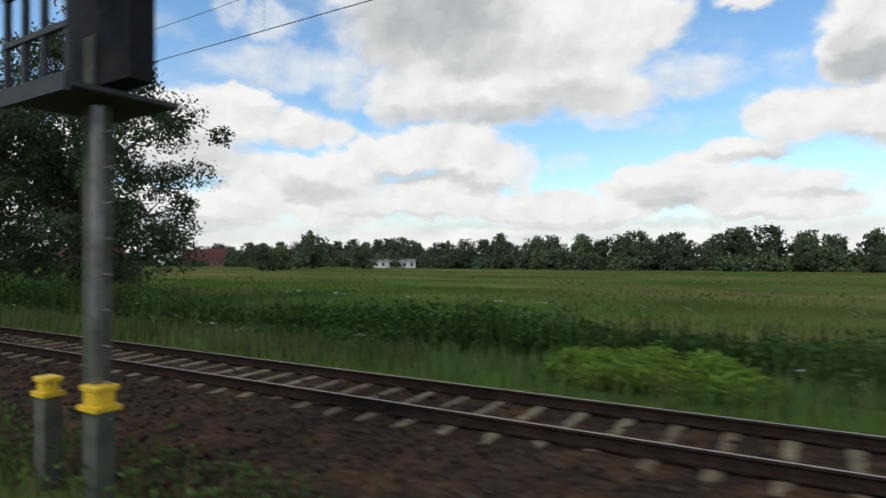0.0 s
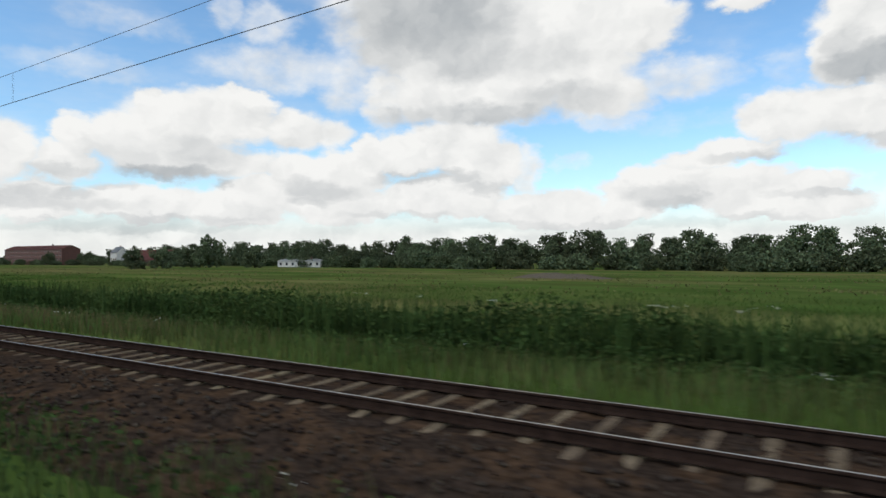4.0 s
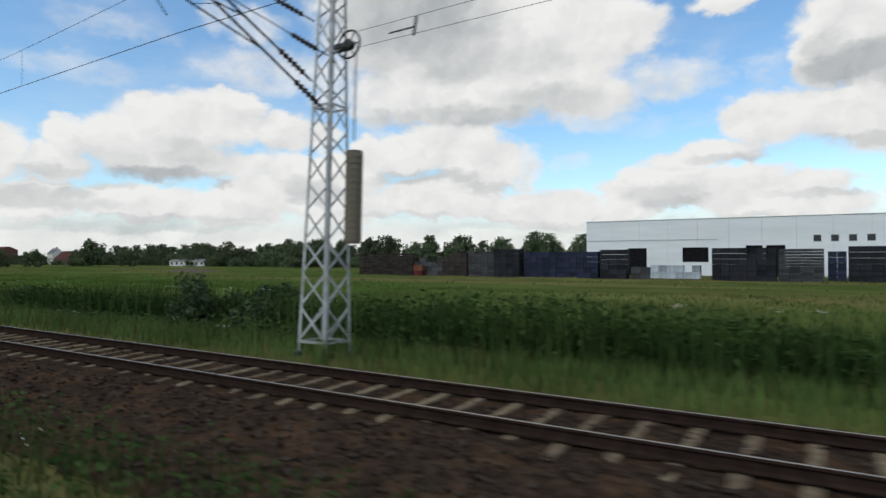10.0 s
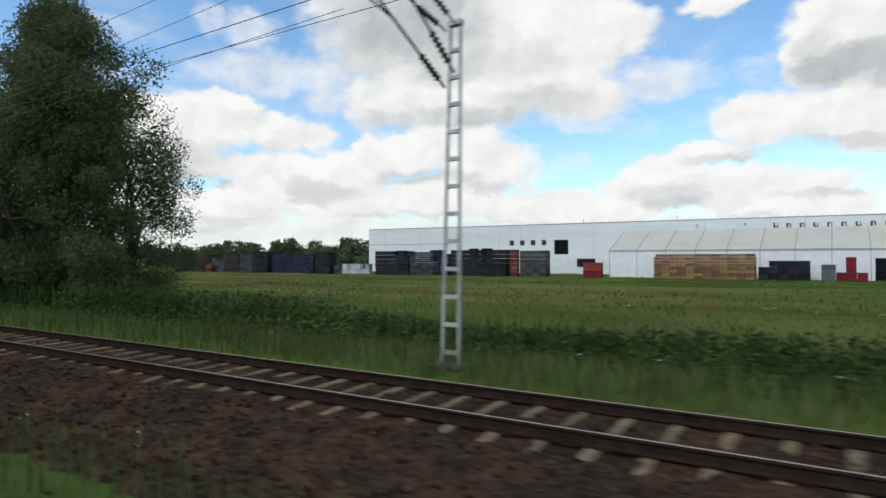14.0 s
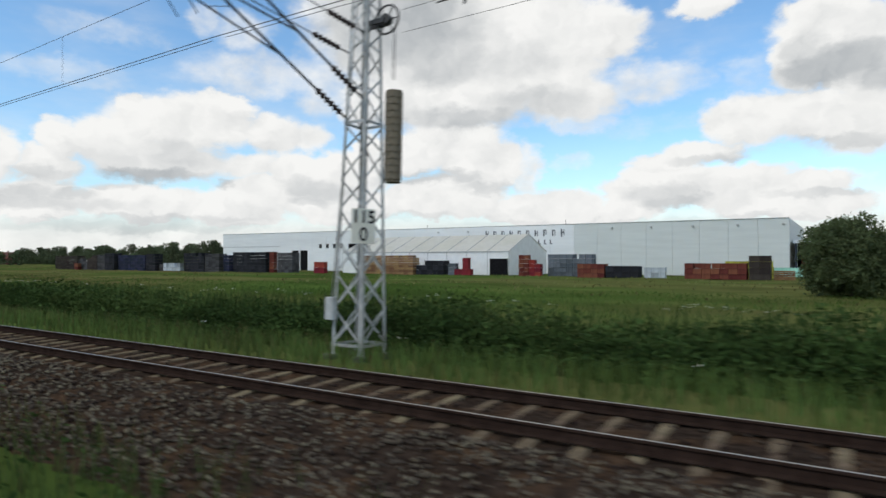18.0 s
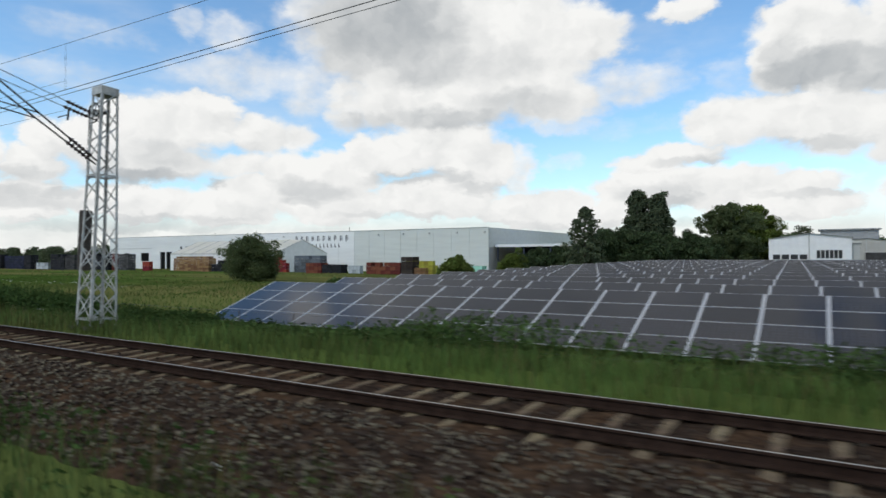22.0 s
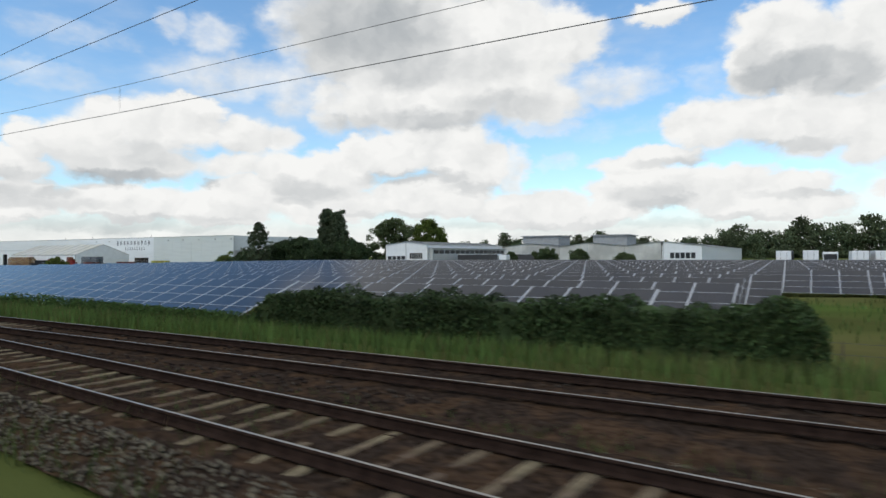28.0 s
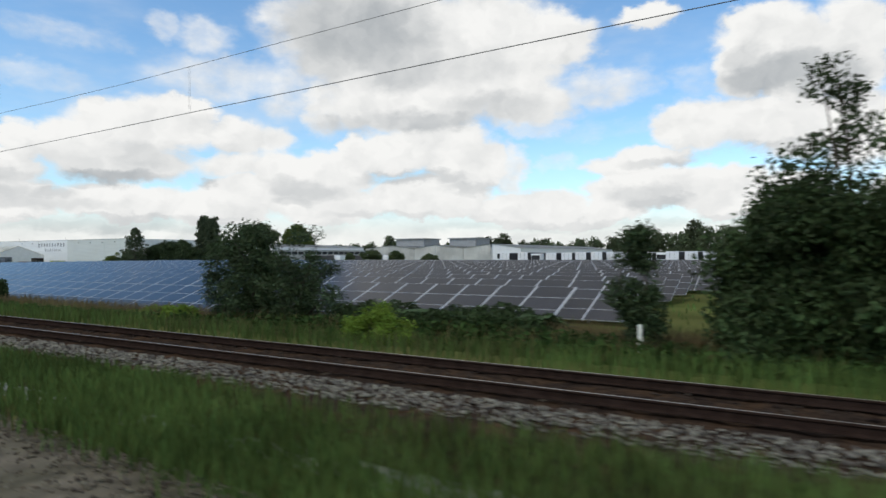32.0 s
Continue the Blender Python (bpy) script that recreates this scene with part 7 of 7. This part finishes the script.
p = strip(9000, 330, 520, 24, 60, g)
stuff("solar_field_grass", blade_arrays(p, 0.35, 0.08), "grass", "grass between the solar rows", "grass")
p = strip(3500, -20, 440, 2.4, 4.3, g)
stuff("dry_stalks", blade_arrays(patchy(p, 4, 0.0, g), 0.62, 0.014), "dry_grass", "dry brown stalks in the near verge", "grass")
for x0, x1, n in ((24, 46, 3000), (62, 92, 2200), (206, 222, 1500)):
    p = patchy(strip(n, x0, x1, 10.4, 13.6, g), 3.0, 0.25, g)
    stuff("seed_grass", blade_arrays(p, 0.62, 0.018), "dry_grass", "reddish brown seed grass in the verge", "grass")
# white and yellow flower heads
p = np.concatenate([patchy(strip(500, -60, 330, 14.4, 16.0, g), 4, -0.3, g), strip(46, 262, 326, 14.6, 17, g)]) + np.array([0, 0, 1.85])
p2 = patchy(strip(220, -60, 330, 11, 14, g), 5, -0.3, g) + np.array([0, 0, 0.55])
q = np.repeat(np.concatenate([p, p2]), 6, axis=0)
q = q + g.normal(0, 1, q.shape) * np.array([0.09, 0.09, 0.02])
stuff("white_flowers", leaf_arrays(q, 0.04, 0.0, 0.9, 0.9), "umbel", "white flower heads above the weeds", "flowers")
p = patchy(strip(90, 0, 400, 2.6, 4.2, g), 4, -0.2, g) + np.array([0, 0, 0.38])
q = np.repeat(p, 5, axis=0) + g.normal(0, 1, (len(p) * 5, 3)) * np.array([0.06, 0.06, 0.05])
stuff("white_flowers", leaf_arrays(q, 0.024, 0.0, 0.6, 0.9), "umbel", "small white flowers in the near verge", "flowers")
p = strip(70, 354, 364, 2.6, 4.0, g) + np.array([0, 0, 0.45])
q = np.repeat(p, 7, axis=0) + g.normal(0, 1, (len(p) * 7, 3)) * np.array([0.07, 0.07, 0.1])
stuff("yellow_flowers", leaf_arrays(q, 0.03, 0.0, 0.6, 0.9), "yellow_flower", "yellow ragwort flowers in the near verge", "flowers")

# bare ground between the tracks at the yard end
xs = np.arange(440, 521, 0.5)
rows = []
for x in xs:
    hi = float(np.interp(x, (440, 455, 473, 481, 486, 494, 500, 520), (6.2, 5.5, 4.8, 4.05, 3.55, 2.55, 2.2, 1.5)))
    lo = max(branch_y(min(x, 492)) + 0.6, -1.2)
    rows.append([(x, lo + (hi - lo) * f + 0.12 * math.sin(x * 0.9) * f, -0.345 - 0.06 * f ** 4 + 0.015 * math.sin(x * 1.3 + f * 9)) for f in np.linspace(0, 1, 9)])
v = np.array(rows)
n, k = v.shape[:2]
i = (np.arange(n - 1)[:, None] * k + np.arange(k - 1)[None]).reshape(-1, 1)
dirt = new("dirt_strip", mesh_np("dirt_strip", v.reshape(-1, 3), np.concatenate([i + [0, k, k + 1], i + [0, k + 1, 1]], 1).reshape(-1, 3), "dirt"))
tagged(dirt, "strip of bare trodden earth between the tracks", "path", kind="structure")
p = strip(2600, 446, 502, 1.5, 5.5, g)
hi = np.interp(p[:, 0], (446, 473, 481, 486, 494, 500, 520), (5.6, 4.7, 4.0, 3.5, 2.5, 2.2, 1.5))
p = patchy(p[p[:, 1] < hi], 1.6, -0.1, g)
p[:, 2] = -0.36
stuff("dirt_grass", blade_arrays(p, 0.22, 0.02), "dry_grass", "thin dry grass on the bare earth", "grass")
p = patchy(strip(20000, 428, 490, 2.6, 6.0, g), 1.3, -0.1, g)
p = p[p[:, 1] < np.interp(p[:, 0], (446, 455, 473, 481, 486, 494), (6.0, 5.5, 4.7, 4.0, 3.5, 2.6))]
p = p[p[:, 1] > np.array([branch_y(q) for q in p[:, 0]]) + 1.5]
p[:, 2] = -0.36
stuff("dirt_grass", blade_arrays(p, 0.2, 0.022), "rank_grass", "low green tufts on the earth beside the track", "grass")
p = strip(5000, 496.4, 502.5, 14.6, 17.2, g)
stuff("seed_grass", blade_arrays(p, 1.05, 0.022), "dry_grass", "tall reddish brown grass under the solar field's edge", "grass")

# ---- sleepers, stones and the like, last ----
SLEEPER = 0.6315
PHASE = 0.2294
one = sleeper_bm()
sleeper_data = bpy.data.meshes.new("sleeper")
one.to_mesh(sleeper_data)
one.free()
sleeper_data.materials.append(M["sleeper"])
rest = bmesh.new()
for i in range(-200, 980):
    x = i * SLEEPER + PHASE
    if x < 385.0 and 200.0 <= x:
        s = new("sleeper", sleeper_data)
        s.parent = track
        s.location = (x, GAUGE_MID, 0)
    else:
        sleeper_bm(rest, Matrix.Translation((x, GAUGE_MID, 0 if x < 425 else -0.055)))
tagged(ob_of("distant_sleepers", rest, "sleeper_far", track), "concrete sleepers in the ballast", kind="stuff")
x = 398.0
while x < 489:
    d = math.degrees(math.atan2(branch_y(x + 1) - branch_y(x - 1), 2))
    s = new("sleeper", sleeper_data)
    s.parent = branch
    s.matrix_basis = pose(x, branch_y(x), 0.002, 0, 0, d)
    x += SLEEPER


def stones(name, label, mat, n, xr, yf, size, seed):
    """Loose stones lying on the ballast, eight faces each."""
    r = np.random.RandomState(seed)
    x = r.uniform(xr[0], xr[1], n)
    y, z = yf(x, r)
    s = r.uniform(size[0], size[1], (n, 1, 1))
    octa = np.array([(1, 0, 0), (0, 1, 0), (-1, 0, 0), (0, -1, 0), (0, 0, 0.7), (0, 0, -0.7)], float)
    a = r.uniform(0, 6.28, n)
    rot = np.zeros((n, 3, 3))
    rot[:, 0, 0], rot[:, 0, 1], rot[:, 1, 0], rot[:, 1, 1], rot[:, 2, 2] = np.cos(a), -np.sin(a), np.sin(a), np.cos(a), 1
    v = (octa[None] * r.uniform(0.6, 1.3, (n, 6, 1)) * s) @ rot + np.stack([x, y, z], 1)[:, None]
    f = np.array([(0, 1, 4), (1, 2, 4), (2, 3, 4), (3, 0, 4), (1, 0, 5), (2, 1, 5), (3, 2, 5), (0, 3, 5)])
    t = (np.arange(n)[:, None, None] * 6 + f[None]).reshape(-1, 3)
    return tagged(new(name, mesh_np(name, v.reshape(-1, 3), t, mat)), label, "gravel", kind="stuff")


def on_bed(lo, hi):
    def place(x, r):
        y = r.uniform(lo, hi, len(x))
        return y, np.interp(y, BED_Y, BED_Z) + 0.02
    return place


stones("ballast_stones", "loose dark ballast stones beside the rails", "stone", 38000, (-30, 441), on_bed(3.7, 6.42), (0.025, 0.06), 5)
stones("brown_gravel", "loose paler brown and grey ballast stones", "mid_stone", 28000, (262, 408), on_bed(3.7, 6.5), (0.025, 0.055), 9)
stones("shoulder_stones", "loose ballast stones between and behind the rails", "stone", 16000, (-30, 520), on_bed(6.9, 10.0), (0.025, 0.055), 6)


def on_dirt(x, r):
    hi = np.interp(x, (440, 455, 473, 481, 486, 494, 505), (6.0, 5.4, 4.7, 4.0, 3.5, 2.5, 2.0))
    return hi - r.uniform(0.05, 1.0, len(x)) ** 1.5 * 2.2, np.full(len(x), -0.335)


def on_branch_side(x, r):
    d = r.uniform(1.25, 2.1, len(x))
    return np.array([branch_y(q) for q in x]) - d, -0.17 - 0.26 * np.clip(d - 1.5, 0, 1) / 0.6


stones("dirt_stones", "small brown stones trodden into the earth", "mid_stone", 12000, (438, 500), on_dirt, (0.015, 0.04), 12)
stones("branch_gravel", "grey-brown stones beside the branch track", "mid_stone", 12000, (398, 480), on_branch_side, (0.02, 0.05), 13)
stones("pale_gravel", "strip of pale grey gravel beside the main track", "pale_stone", 10000, (453, 520), on_bed(5.55, 6.45), (0.025, 0.055), 8)
